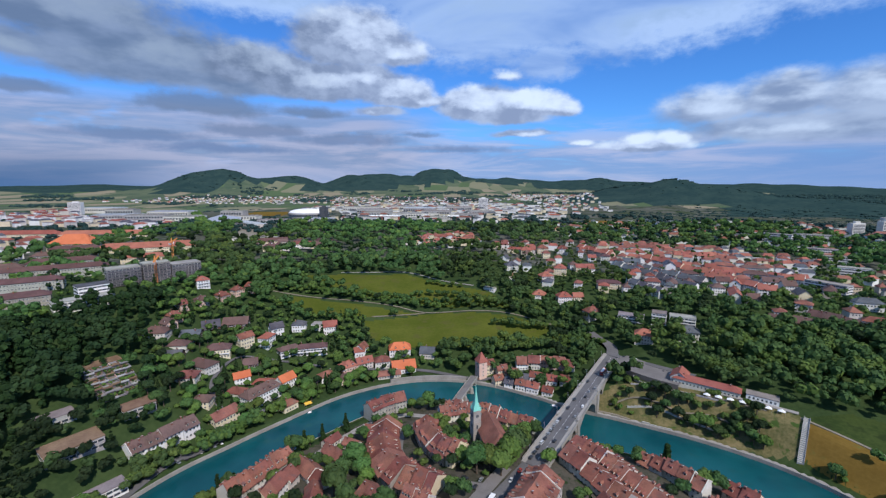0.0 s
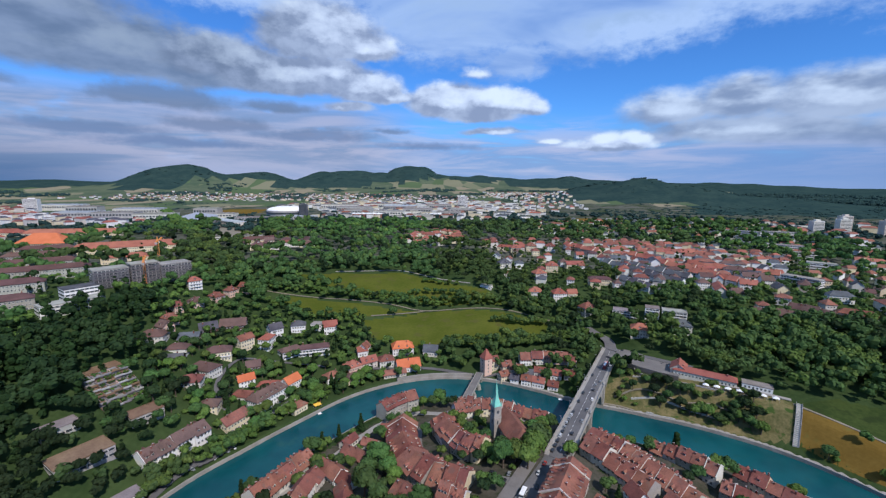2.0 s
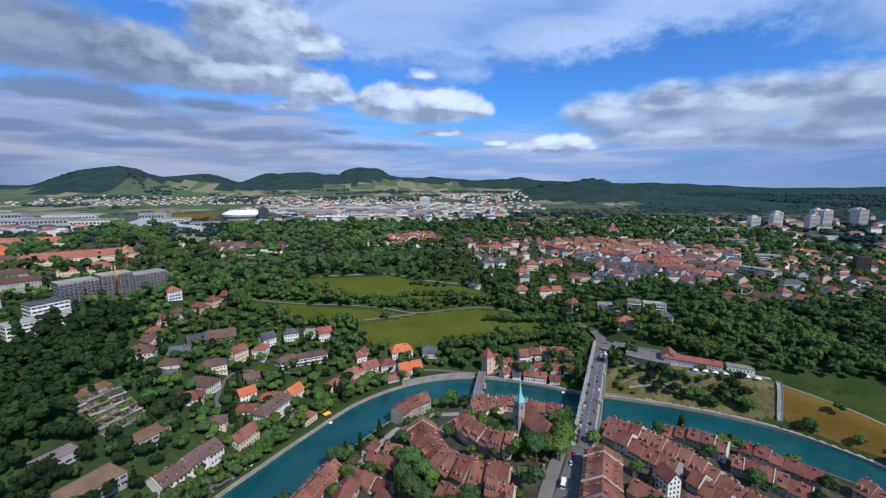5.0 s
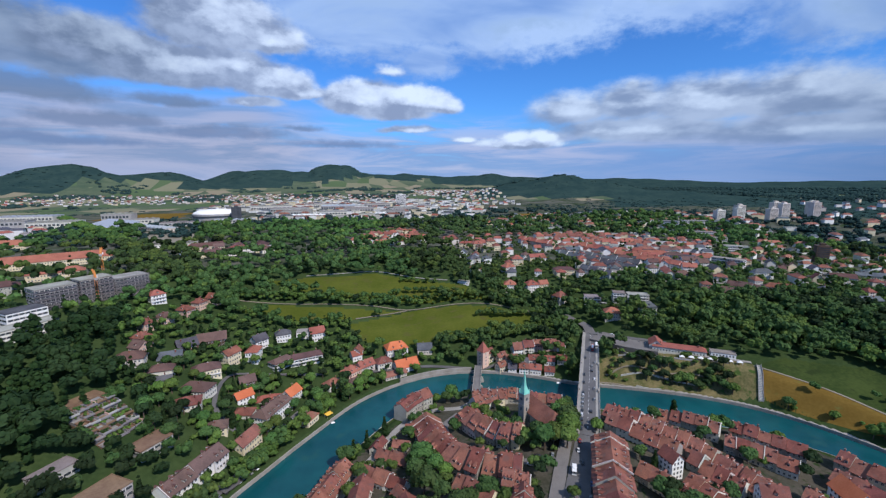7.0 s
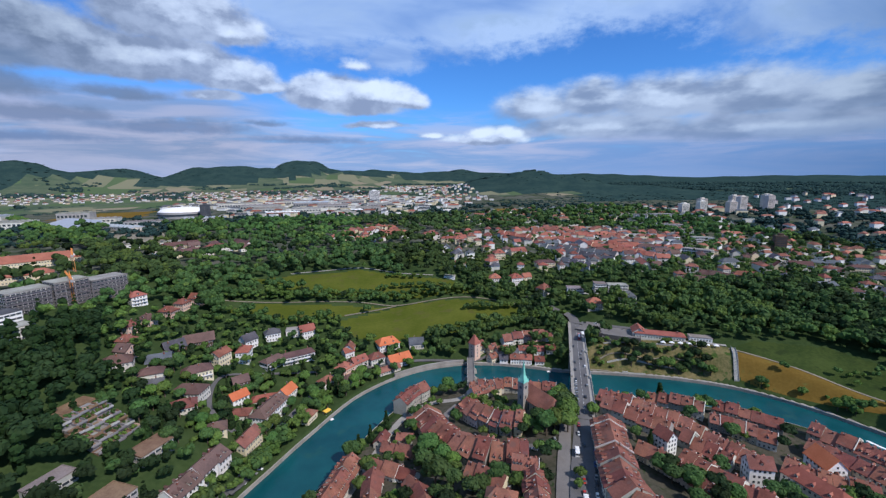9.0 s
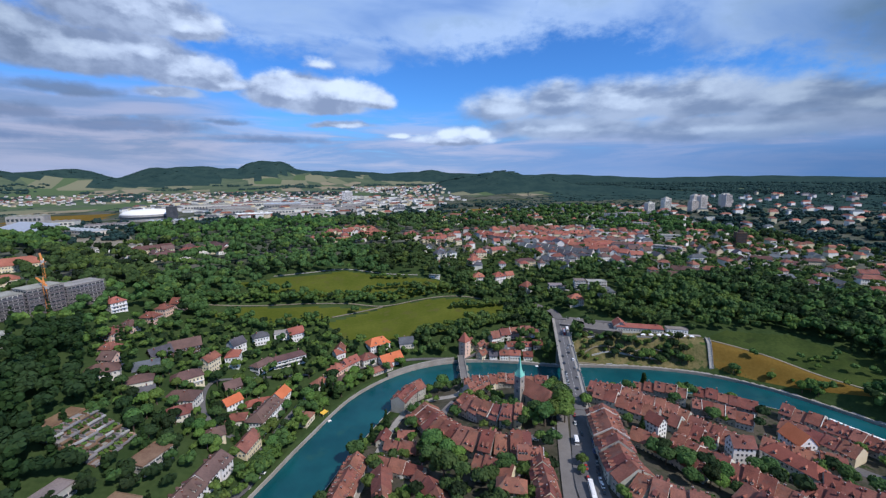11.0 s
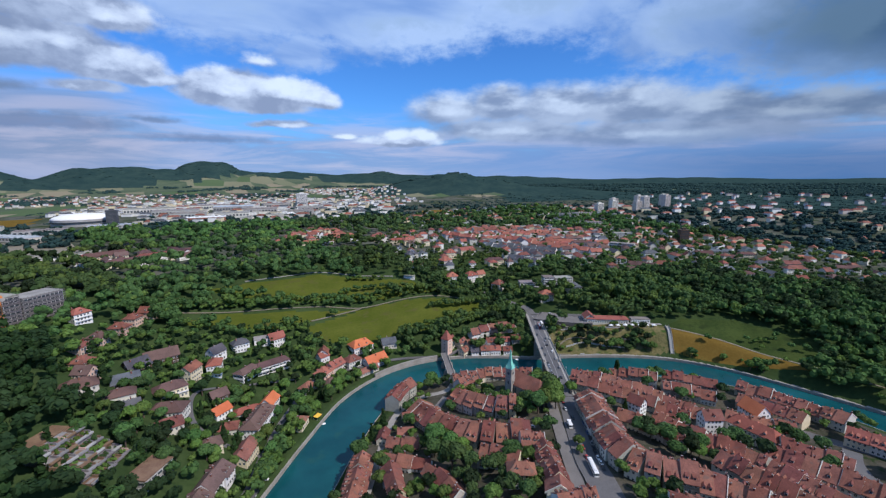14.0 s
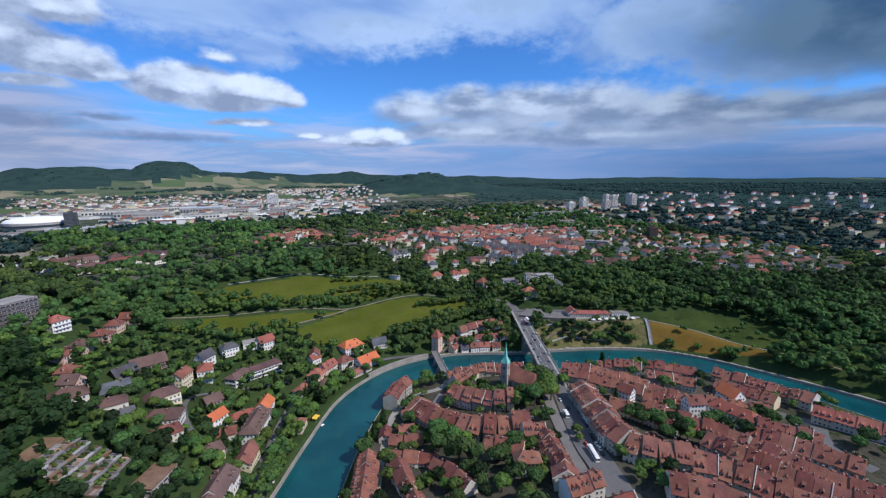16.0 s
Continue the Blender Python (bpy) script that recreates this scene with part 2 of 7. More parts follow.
    grey = n.mix(n.math("MULTIPLY", n.step(n.math("SUBTRACT", here, up), 0.0, 0.75), n.step(lumps, 0.28, 0.55)), grey, lit)
    c = n.mix(n.math("MULTIPLY", n.step(here, -0.32, 0.40), 0.95), c, grey)
    # cumulus heads: bright where they turn to the sun, grey below
    g = cloud_group("cumulus heads", HEADS, 0.26, 2.6, 0.62, 1.7)
    here, up = bank(g), bank(g, (0.5, 1.3, 0))
    puffs = n.noise(n.vec("MULTIPLY", place, (0.8, 1.2, 0)).outputs[0], 0.34, 5.0, 0.55)
    gloom = n.step(az, -8.0, -24.0)
    body = n.mix(n.step(puffs, 0.36, 0.66), n.mix(gloom, tone(150, 160, 188), tone(122, 134, 160)), n.mix(gloom, tone(186, 194, 218), tone(154, 164, 190)))
    turned = n.math("ADD", n.math("SUBTRACT", here, up), n.math("MULTIPLY", n.math("SUBTRACT", puffs, 0.5), 1.0))
    body = n.mix(n.step(turned, 0.02, 0.62), body, n.mix(n.step(az, -8.0, -26.0), tone(214, 220, 241), tone(168, 177, 198)))
    body = n.mix(n.step(turned, 0.45, 0.95), body, n.mix(n.step(az, -8.0, -28.0), tone(238, 242, 251), tone(188, 196, 214)))
    c = n.mix(n.step(here, -0.20, 0.32), c, body)
    # rain cloud far to the right, and the blue murk below
    r = n.vec("LENGTH", n.vec("DIVIDE", n.vec("SUBTRACT", place, (82, 14.5, 0)).outputs[0], (17, 7.0, 1)).outputs[0]).outputs["Value"]
    soft = n.noise(n.vec("MULTIPLY", place, (0.7, 1.2, 0)).outputs[0], 0.14, 5.0)
    rain = n.step(n.math("ADD", n.math("SUBTRACT", 1.0, r), n.math("MULTIPLY", n.math("SUBTRACT", soft, 0.5), 1.2)), -0.15, 0.55)
    c = n.mix(n.math("MULTIPLY", rain, 0.92), c, n.mix(n.step(soft, 0.36, 0.62), tone(62, 90, 120), tone(98, 122, 146)))
    murk = n.math("MULTIPLY", n.step(az, 22.0, 44.0), n.math("SUBTRACT", 1.0, n.step(el, 0.5, 6.0)))
    c = n.mix(n.math("MULTIPLY", murk, 0.8), c, n.mix(n.step(az, 40.0, 74.0), tone(118, 152, 204), tone(70, 112, 164)))
    dusk = n.math("MULTIPLY", n.step(az, -26.0, -42.0), n.math("SUBTRACT", 1.0, n.step(el, 0.0, 4.5)))
    c = n.mix(n.math("MULTIPLY", dusk, 0.8), c, tone(66, 98, 138))
    haze = n.math("SUBTRACT", 1.0, n.step(el, -1.0, 3.2))
    c = n.mix(n.math("MULTIPLY", haze, 0.45), c, n.mix(n.math("MAXIMUM", right, left), tone(156, 174, 212), tone(80, 118, 166)))
    c = n.mix(1.0, c, (0.93, 1.06, 1.10, 1), "MULTIPLY")
    back = n.add("ShaderNodeBackground", c, 1.14)
    n.add("ShaderNodeOutputWorld", back)


make_world()

# ---- materials ----
def surface(name, one, two, rough=0.85, large=0.05, fine=1.5, contrast=0.5, tint=0.0, bump=0.0, metal=0.0, island=0.0, streak=(1, 1, 1), third=None, gloss=0.3, leafy=0.0):
    """Two base colours mixed by noise at two scales (per metre); tint: how far each object, and island: each loose piece, varies."""
    m = bpy.data.materials.new(name)
    m.use_nodes = True
    n = Nodes(m.node_tree)
    b = m.node_tree.nodes["Principled BSDF"]
    pos = n.add("ShaderNodeNewGeometry").outputs["Position"]
    pos = n.vec("MULTIPLY", pos, streak).outputs[0]
    big, small = n.noise(pos, large, 4.0), n.noise(pos, fine, 3.0, 0.6)
    f = n.math("ADD", n.math("MULTIPLY", big, 0.6), n.math("MULTIPLY", small, 0.4))
    f = n.step(f, 0.5 - 0.28 * (1 - contrast) - 0.02, 0.5 + 0.28 * (1 - contrast) + 0.02)
    c = n.mix(f, (*one, 1), (*two, 1))
    if third:
        c = n.mix(n.step(n.noise(pos, large * 2.3, 3.0), 0.56, 0.68), c, (*third, 1))
    if tint:
        r = n.add("ShaderNodeObjectInfo").outputs["Random"]
        c = n.mix(1.0, c, n.add("ShaderNodeCombineColor", n.math("ADD", 1 - tint * 0.6, n.math("MULTIPLY", r, tint * 1.2)),
                                n.math("ADD", 1 - tint, n.math("MULTIPLY", r, tint * 2.0)),
                                n.math("ADD", 1 - tint, n.math("MULTIPLY", n.math("ADD", n.math("MULTIPLY", r, 0.75), n.math("MULTIPLY", n.math("FRACT", n.math("MULTIPLY", r, 7.3)), 0.25)), tint * 2.0))).outputs[0], "MULTIPLY")
    if island:
        r = n.add("ShaderNodeNewGeometry").outputs["Random Per Island"]
        c = n.mix(1.0, c, n.add("ShaderNodeCombineColor", n.math("ADD", 1 - island, n.math("MULTIPLY", r, island * 2.1)),
                                n.math("ADD", 1 - island, n.math("MULTIPLY", r, island * 2.0)),
                                n.math("ADD", 1 - island * 0.8, n.math("MULTIPLY", r, island * 1.4))).outputs[0], "MULTIPLY")
    n.put(b.inputs["Base Color"], c)
    b.inputs["Roughness"].default_value = rough
    b.inputs["Metallic"].default_value = metal
    b.inputs["Specular IOR Level"].default_value = gloss
    if bump:
        k = n.add("ShaderNodeBump", bump, 0.3)
        n.put(k.inputs["Height"], small)
        n.put(b.inputs["Normal"], k)
    if leafy:
        mixer = n.add("ShaderNodeMixShader", leafy, b.outputs[0], n.add("ShaderNodeBsdfTranslucent", c).outputs[0])
        n.put(m.node_tree.nodes["Material Output"].inputs[0], mixer)
    return m


TILE = surface("clay roof tiles", (0.138, 0.057, 0.045), (0.275, 0.110, 0.082), 0.8, 0.12, 1.3, 0.42, 0.30, 0.4, third=(0.165, 0.088, 0.074), gloss=0.12)
TILE_NEW = surface("new orange roof tiles", (0.46, 0.13, 0.055), (0.58, 0.18, 0.085), 0.75, 0.1, 1.2, 0.3, 0.10, 0.3, gloss=0.12)
TILE_RED = surface("red roof tiles", (0.235, 0.085, 0.062), (0.36, 0.135, 0.098), 0.78, 0.1, 1.2, 0.3, 0.22, 0.3, gloss=0.12)
TILE_DARK = surface("dark brown roof tiles", (0.088, 0.054, 0.050), (0.155, 0.092, 0.082), 0.8, 0.1, 1.2, 0.3, 0.25, 0.3, gloss=0.12)
SLATE = surface("grey slate roof", (0.055, 0.060, 0.072), (0.125, 0.13, 0.145), 0.7, 0.1, 1.2, 0.3, 0.25, 0.2, gloss=0.12)
FLAT_ROOF = surface("gravel flat roof", (0.20, 0.185, 0.17), (0.33, 0.31, 0.29), 0.95, 0.08, 1.2, 0.4, 0.25, 0.2, gloss=0.12)
EARTH_ROOF = surface("mossy gravel roof", (0.16, 0.10, 0.068), (0.25, 0.17, 0.11), 0.95, 0.15, 1.0, 0.4, 0.15, 0.2, gloss=0.12)
PLASTER = surface("pale plaster", (0.50, 0.47, 0.42), (0.66, 0.63, 0.57), 0.9, 0.1, 1.2, 0.3, 0.14)
WHITE = surface("white render", (0.66, 0.65, 0.63), (0.80, 0.79, 0.77), 0.85, 0.1, 1.0, 0.3, 0.06)
CREAM = surface("cream render", (0.58, 0.49, 0.33), (0.70, 0.62, 0.45), 0.88, 0.1, 1.0, 0.3, 0.10)
PINK = surface("pink render", (0.55, 0.36, 0.29), (0.66, 0.46, 0.38), 0.88, 0.1, 1.0, 0.3, 0.10)
SAND = surface("grey green sandstone", (0.27, 0.26, 0.225), (0.39, 0.375, 0.325), 0.92, 0.12, 1.1, 0.35, 0.16, 0.3)
STONE = surface("pale quarry stone", (0.22, 0.205, 0.18), (0.35, 0.33, 0.295), 0.92, 0.12, 1.2, 0.35, 0.05, 0.4)
CONCRETE = surface("grey concrete", (0.30, 0.295, 0.285), (0.44, 0.43, 0.415), 0.9, 0.1, 0.9, 0.35, 0.10, 0.2)
DARKWALL = surface("dark timber wall", (0.065, 0.042, 0.032), (0.12, 0.08, 0.058), 0.85, 0.2, 1.4, 0.4, 0.2, 0.2)
GLASS = surface("window glass", (0.035, 0.045, 0.058), (0.06, 0.075, 0.09), 0.15, 0.2, 1.0, 0.3, 0.1)
FRAME = surface("painted window frame", (0.58, 0.56, 0.52), (0.70, 0.68, 0.64), 0.6, 0.2, 1.0, 0.3, 0.1)
ASPHALT = surface("grey asphalt", (0.092, 0.089, 0.092), (0.145, 0.14, 0.142), 0.95, 0.06, 1.1, 0.3, 0.0, 0.1)
PAVING = surface("pale paving", (0.24, 0.225, 0.205), (0.34, 0.32, 0.295), 0.95, 0.08, 1.2, 0.3, 0.0, 0.2)
COBBLE = surface("grey setts", (0.13, 0.12, 0.115), (0.20, 0.185, 0.175), 0.95, 0.08, 2.0, 0.3, 0.0, 0.3)
YARD = surface("yards and small gardens", (0.044, 0.046, 0.030), (0.095, 0.085, 0.070), 0.95, 0.09, 0.5, 0.4, third=(0.028, 0.046, 0.018), gloss=0.0)
GRAVEL = surface("gravel path", (0.17, 0.15, 0.11), (0.25, 0.22, 0.17), 0.95, 0.08, 1.2, 0.3, 0.0, 0.1)
COPPER = surface("green copper", (0.16, 0.48, 0.40), (0.24, 0.60, 0.50), 0.6, 0.3, 2.0, 0.3)
PAINT_WHITE = surface("white line paint", (0.62, 0.62, 0.60), (0.75, 0.75, 0.73), 0.7, 0.2, 2.0, 0.3)
METAL = surface("zinc sheet", (0.42, 0.44, 0.46), (0.56, 0.58, 0.60), 0.45, 0.2, 1.0, 0.3, 0.1, metal=0.4)
CANVAS = surface("white canvas", (0.76, 0.76, 0.75), (0.84, 0.84, 0.83), 0.8, 0.2, 1.0, 0.3, 0.05)
CRANE = surface("orange crane paint", (0.60, 0.22, 0.06), (0.70, 0.28, 0.08), 0.5, 0.3, 1.0, 0.3)
SCAFFOLD = surface("weathered scaffold tube", (0.16, 0.145, 0.15), (0.24, 0.22, 0.22), 0.6, 0.2, 1.0, 0.3)
RAW = surface("raw concrete shell", (0.17, 0.16, 0.165), (0.26, 0.245, 0.25), 0.9, 0.1, 0.9, 0.35, 0.1)
AWNING = surface("yellow canvas", (0.72, 0.42, 0.05), (0.80, 0.50, 0.08), 0.8, 0.3, 1.0, 0.3)
BARK = surface("grey brown bark", (0.07, 0.052, 0.038), (0.13, 0.10, 0.075), 0.95, 0.5, 3.0, 0.4)
LEAF = surface("broad leaves", (0.047, 0.106, 0.034), (0.098, 0.178, 0.056), 0.7, 0.03, 0.5, 0.45, 0.32, island=0.16, gloss=0.1, leafy=0.3)
LEAF_LIGHT = surface("light green leaves", (0.076, 0.144, 0.034), (0.138, 0.214, 0.054), 0.7, 0.04, 0.5, 0.45, 0.25, island=0.16, gloss=0.1, leafy=0.3)
# deep green, darkened so the side woods look as if under cloud shade
LEAF_DEEP_SHADED = surface("deep green leaves darkened for shade", (0.018, 0.040, 0.016), (0.040, 0.070, 0.028), 0.75, 0.04, 0.5, 0.45, 0.28, island=0.16, gloss=0.1, leafy=0.3)
LEAF_DARK = surface("dark needles", (0.018, 0.042, 0.014), (0.038, 0.072, 0.024), 0.8, 0.05, 0.5, 0.45, 0.25, island=0.16, gloss=0.1, leafy=0.3)
# far woods: the blue haze of distance is mixed into this base colour
WOOD_HAZE = surface("wooded slope with haze tint", (0.019, 0.042, 0.043), (0.034, 0.062, 0.056), 0.9, 0.012, 0.06, 0.45, island=0.12, gloss=0.0)
GRASS = surface("garden grass", (0.026, 0.044, 0.014), (0.054, 0.076, 0.022), 0.95, 0.03, 0.4, 0.4, third=(0.028, 0.042, 0.015), gloss=0.0)
MEADOW = surface("mown meadow", (0.058, 0.076, 0.012), (0.094, 0.106, 0.02), 0.95, 0.03, 0.35, 0.35, streak=(1, 1.8, 1), third=(0.082, 0.084, 0.024), gloss=0.0)
DRY = surface("dry hay meadow", (0.125, 0.078, 0.018), (0.180, 0.118, 0.03), 0.95, 0.03, 0.4, 0.35, third=(0.125, 0.12, 0.035), gloss=0.0)
FOREST_FLOOR = surface("shaded undergrowth", (0.026, 0.046, 0.017), (0.050, 0.076, 0.028), 0.95, 0.03, 0.3, 0.4, gloss=0.0)
SCRUB = surface("scrubby bank", (0.060, 0.072, 0.024), (0.210, 0.170, 0.085), 0.95, 0.07, 0.5, 0.35, third=(0.05, 0.085, 0.022), gloss=0.0)


def make_fields():
    """Farmland in strips: each plot with a crop colour of its own."""
    m = surface("far farmland", (0.056, 0.088, 0.058), (0.105, 0.13, 0.082), 0.95, 0.0035, 0.02, 0.5, gloss=0.0)
    n = Nodes(m.node_tree)
    b = m.node_tree.nodes["Principled BSDF"]
    base = b.inputs["Base Color"].links[0].from_socket
    pos = n.vec("MULTIPLY", n.add("ShaderNodeNewGeometry").outputs["Position"], (0.007, 0.0035, 0)).outputs[0]
    cell = n.add("ShaderNodeTexVoronoi", pos)
    cell.inputs["Scale"].default_value, cell.inputs["Randomness"].default_value = 1.0, 0.85
    pick = n.add("ShaderNodeSeparateColor", cell.outputs["Color"]).outputs[0]
    c = n.mix(n.step(pick, 0.50, 0.52), base, (0.185, 0.185, 0.12, 1))
    c = n.mix(n.step(pick, 0.68, 0.70), c, (0.082, 0.122, 0.062, 1))
    c = n.mix(n.step(pick, 0.84, 0.86), c, (0.24, 0.21, 0.145, 1))
    n.put(b.inputs["Base Color"], c)
    return m


FIELDS = make_fields()
TOWN_GROUND = surface("built up ground", (0.035, 0.052, 0.026), (0.12, 0.12, 0.105), 0.95, 0.012, 0.06, 0.45, third=(0.030, 0.052, 0.020), gloss=0.0)


def make_water():
    m = bpy.data.materials.new("glacial river water")
    m.use_nodes = True
    n = Nodes(m.node_tree)
    b = m.node_tree.nodes["Principled BSDF"]
    pos = n.add("ShaderNodeNewGeometry").outputs["Position"]
    f = n.step(n.noise(pos, 0.018, 4.0), 0.35, 0.65)
    c = n.mix(f, (0.004, 0.052, 0.064, 1), (0.008, 0.082, 0.092, 1))
    c = n.mix(n.step(n.noise(pos, 0.05, 5.0), 0.58, 0.75), c, (0.012, 0.070, 0.068, 1))
    n.put(b.inputs["Base Color"], c)
    b.inputs["Roughness"].default_value = 0.22
    b.inputs["IOR"].default_value = 1.33
    b.inputs["Specular IOR Level"].default_value = 0.35
    k = n.add("ShaderNodeBump", 0.25, 0.4)
    n.put(k.inputs["Height"], n.noise(pos, 0.45, 5.0, 0.6, 0.8))
    n.put(b.inputs["Normal"], k)
    return m


WATER = make_water()

# ---- builders ----
class Mesh:
    """Collects corners and faces of one mesh."""

    def __init__(self):
        self.v, self.f, self.m = [], [], []

    def face(self, pts, slot=0):
        k = len(self.v)
        self.v += [tuple(p) for p in pts]
        self.f.append(tuple(range(k, k + len(pts))))
        self.m.append(slot)

    def box(self, x0, y0, z0, x1, y1, z1, slot=0):
        k = len(self.v)
        self.v += [(x0, y0, z0), (x1, y0, z0), (x1, y1, z0), (x0, y1, z0), (x0, y0, z1), (x1, y0, z1), (x1, y1, z1), (x0, y1, z1)]
        for q in ((3, 2, 1, 0), (4, 5, 6, 7), (0, 1, 5, 4), (1, 2, 6, 5), (2, 3, 7, 6), (3, 0, 4, 7)):
            self.f.append(tuple(k + i for i in q))
            self.m.append(slot)

    def prism(self, profile, x0, x1, slot=0):
        """A closed outline in y, z, drawn along x."""
        k, n = len(self.v), len(profile)
        self.v += [(x0, y, z) for y, z in profile] + [(x1, y, z) for y, z in profile]
        self.f += [tuple(k + i for i in range(n))[::-1], tuple(k + n + i for i in range(n))]
        self.f += [(k + i, k + (i + 1) % n, k + n + (i + 1) % n, k + n + i) for i in range(n)]
        self.m += [slot] * (n + 2)

    def plinth(self, low, high, slot=0):
        """A closed body between two outlines with as many corners."""
        k, n = len(self.v), len(low)
        self.v += [tuple(p) for p in low] + [tuple(p) for p in high]
        self.f += [tuple(k + i for i in range(n))[::-1], tuple(k + n + i for i in range(n))]
        self.f += [(k + i, k + (i + 1) % n, k + n + (i + 1) % n, k + n + i) for i in range(n)]
        self.m += [slot] * (n + 2)

    def data(self, name, *materials):
        d = bpy.data.meshes.new(name)
        d.from_pydata(self.v, [], self.f)
        for m in materials:
            d.materials.append(m)
        if len(materials) > 1:
            d.polygons.foreach_set("material_index", self.m)
        d.update()
        return d


def part(name, data, parent, label="", m=None):
    ob = new(name, data)
    ob.parent = parent
    if m is not None:
        ob.matrix_basis = m
    if name in ("window_row", "window_band"):
        tagged(ob, "", "", "", "stuff")
    return tagged(ob, label)


def thing(name, label, category, x, y, z, turn=0.0, group=""):
    ob = new(name)
    ob.empty_display_size = 1
    ob.matrix_basis = pose(x, y, z, 0, 0, turn)
    return tagged(ob, label, category, group)


# what stands where, on a raster of two metres, so that trees keep off roofs, roads and water
GRID_X, GRID_Y, CELL = -620, 40, 2.0
TAKEN = np.zeros((700, 520), bool)


def take(x, y, turn, w, d, margin=1.0):
    c, s = math.cos(radians(turn)), math.sin(radians(turn))
    r = math.hypot(w, d) / 2 + margin
    for i in range(int((x - r - GRID_X) / CELL), int((x + r - GRID_X) / CELL) + 1):
        for j in range(int((y - r - GRID_Y) / CELL), int((y + r - GRID_Y) / CELL) + 1):
            if 0 <= i < TAKEN.shape[0] and 0 <= j < TAKEN.shape[1]:
                px, py = GRID_X + i * CELL - x, GRID_Y + j * CELL - y
                if abs(px * c + py * s) < w / 2 + margin and abs(-px * s + py * c) < d / 2 + margin:
                    TAKEN[i, j] = True


def is_taken(x, y):
    i, j = int(round((x - GRID_X) / CELL)), int(round((y - GRID_Y) / CELL))
    return 0 <= i < TAKEN.shape[0] and 0 <= j < TAKEN.shape[1] and bool(TAKEN[i, j])


rng = random.Random(7)


def roof_mesh(kind, w, d, eave, rise, over=0.7, thick=0.35, inset=None, ends=None):
    r = Mesh()
    if kind == "gable":
        s = rise / (d / 2)
        lo = eave - over * s
        r.prism([(-d / 2 - over, lo), (-d / 2 - over, lo + thick), (0, eave + rise + thick), (d / 2 + over, lo + thick), (d / 2 + over, lo), (0, eave + rise)],
                -w / 2 - (over if ends is None else ends), w / 2 + (over if ends is None else ends))
    elif kind == "hip":
        a, b, i = w / 2 + over, d / 2 + over, (d / 2 if inset is None else inset) + over
        i = min(i, a - 0.3)
        r.plinth([(-a, -b, eave - 0.2), (a, -b, eave - 0.2), (a, b, eave - 0.2), (-a, b, eave - 0.2)],
                 [(-a, -b, eave + 0.1), (a, -b, eave + 0.1), (a, b, eave + 0.1), (-a, b, eave + 0.1)])
        r.f.pop(1), r.m.pop(1)
        z = eave + 0.1
        e1, e2 = (-a + i, 0, eave + rise), (a - i, 0, eave + rise)
        r.face([(-a, -b, z), (a, -b, z), e2, e1])
        r.face([(a, b, z), (-a, b, z), e1, e2])
        r.face([(-a, b, z), (-a, -b, z), e1])
        r.face([(a, -b, z), (a, b, z), e2])
    else:
        a, b = w / 2 + 0.25, d / 2 + 0.25
        r.box(-a, -b, eave, a, b, eave + 0.25)
        for q in ((-a, -b, a, -b + 0.35), (-a, b - 0.35, a, b), (-a, -b + 0.35, -a + 0.35, b - 0.35), (a - 0.35, -b + 0.35, a, b - 0.35)):
            r.box(q[0], q[1], eave + 0.25, q[2], q[3], eave + 0.6)
    return r


def wall_mesh(kind, w, d, eave, rise, base=-4.0):
    m = Mesh()
    if kind == "gable":
        m.prism([(-d / 2, base), (-d / 2, eave), (0, eave + rise), (d / 2, eave), (d / 2, base)][::-1], -w / 2, w / 2)
    else:
        m.box(-w / 2, -d / 2, base, w / 2, d / 2, eave)
    return m


ROW_CACHE = {}


def window_row(length, pitch=2.6, ww=1.15, wh=1.5):
    """One storey of windows along +x, in the plane y = 0 and proud towards -y: painted surrounds and dark panes."""
    key = (round(length), pitch, ww, wh)
    if key not in ROW_CACHE:
        m = Mesh()
        n = max(1, int((length - 0.8) / pitch))
        for i in range(n):
            x = (i - (n - 1) / 2) * pitch
            m.box(x - ww / 2 - 0.14, -0.06, -0.14, x + ww / 2 + 0.14, 0.05, wh + 0.14, 0)
            m.box(x - ww / 2, -0.10, 0, x - 0.04, 0.02, wh, 1)
            m.box(x + 0.04, -0.10, 0, x + ww / 2, 0.02, wh, 1)
        ROW_CACHE[key] = m.data("window_row", FRAME, GLASS)
    return ROW_CACHE[key]


def band_mesh(length, wh=1.5):
    key = ("band", round(length), wh)
    if key not in ROW_CACHE:
        m = Mesh()
        n = max(1, int(length / 3.2))
        for i in range(n):
            x = (i - (n - 1) / 2) * length / n
            m.box(x - length / n / 2 + 0.25, -0.10, 0, x + length / n / 2 - 0.25, 0.02, wh, 1)
        m.box(-length / 2 + 0.1, -0.07, -0.12, length / 2 - 0.1, 0.01, wh + 0.12, 0)
        ROW_CACHE[key] = m.data("window_band", FRAME, GLASS)
    return ROW_CACHE[key]


def chimney_data(h=1.8):
    key = ("chimney", round(h, 1))
    if key not in ROW_CACHE:
        m = Mesh()
        m.box(-0.4, -0.3, -1.2, 0.4, 0.3, h, 0)
        m.box(-0.5, -0.4, h, 0.5, 0.4, h + 0.18, 1)
        m.box(-0.25, -0.18, h + 0.18, 0.25, 0.18, h + 0.5, 0)
        ROW_CACHE[key] = m.data("chimney", TILE, CONCRETE)
    return ROW_CACHE[key]


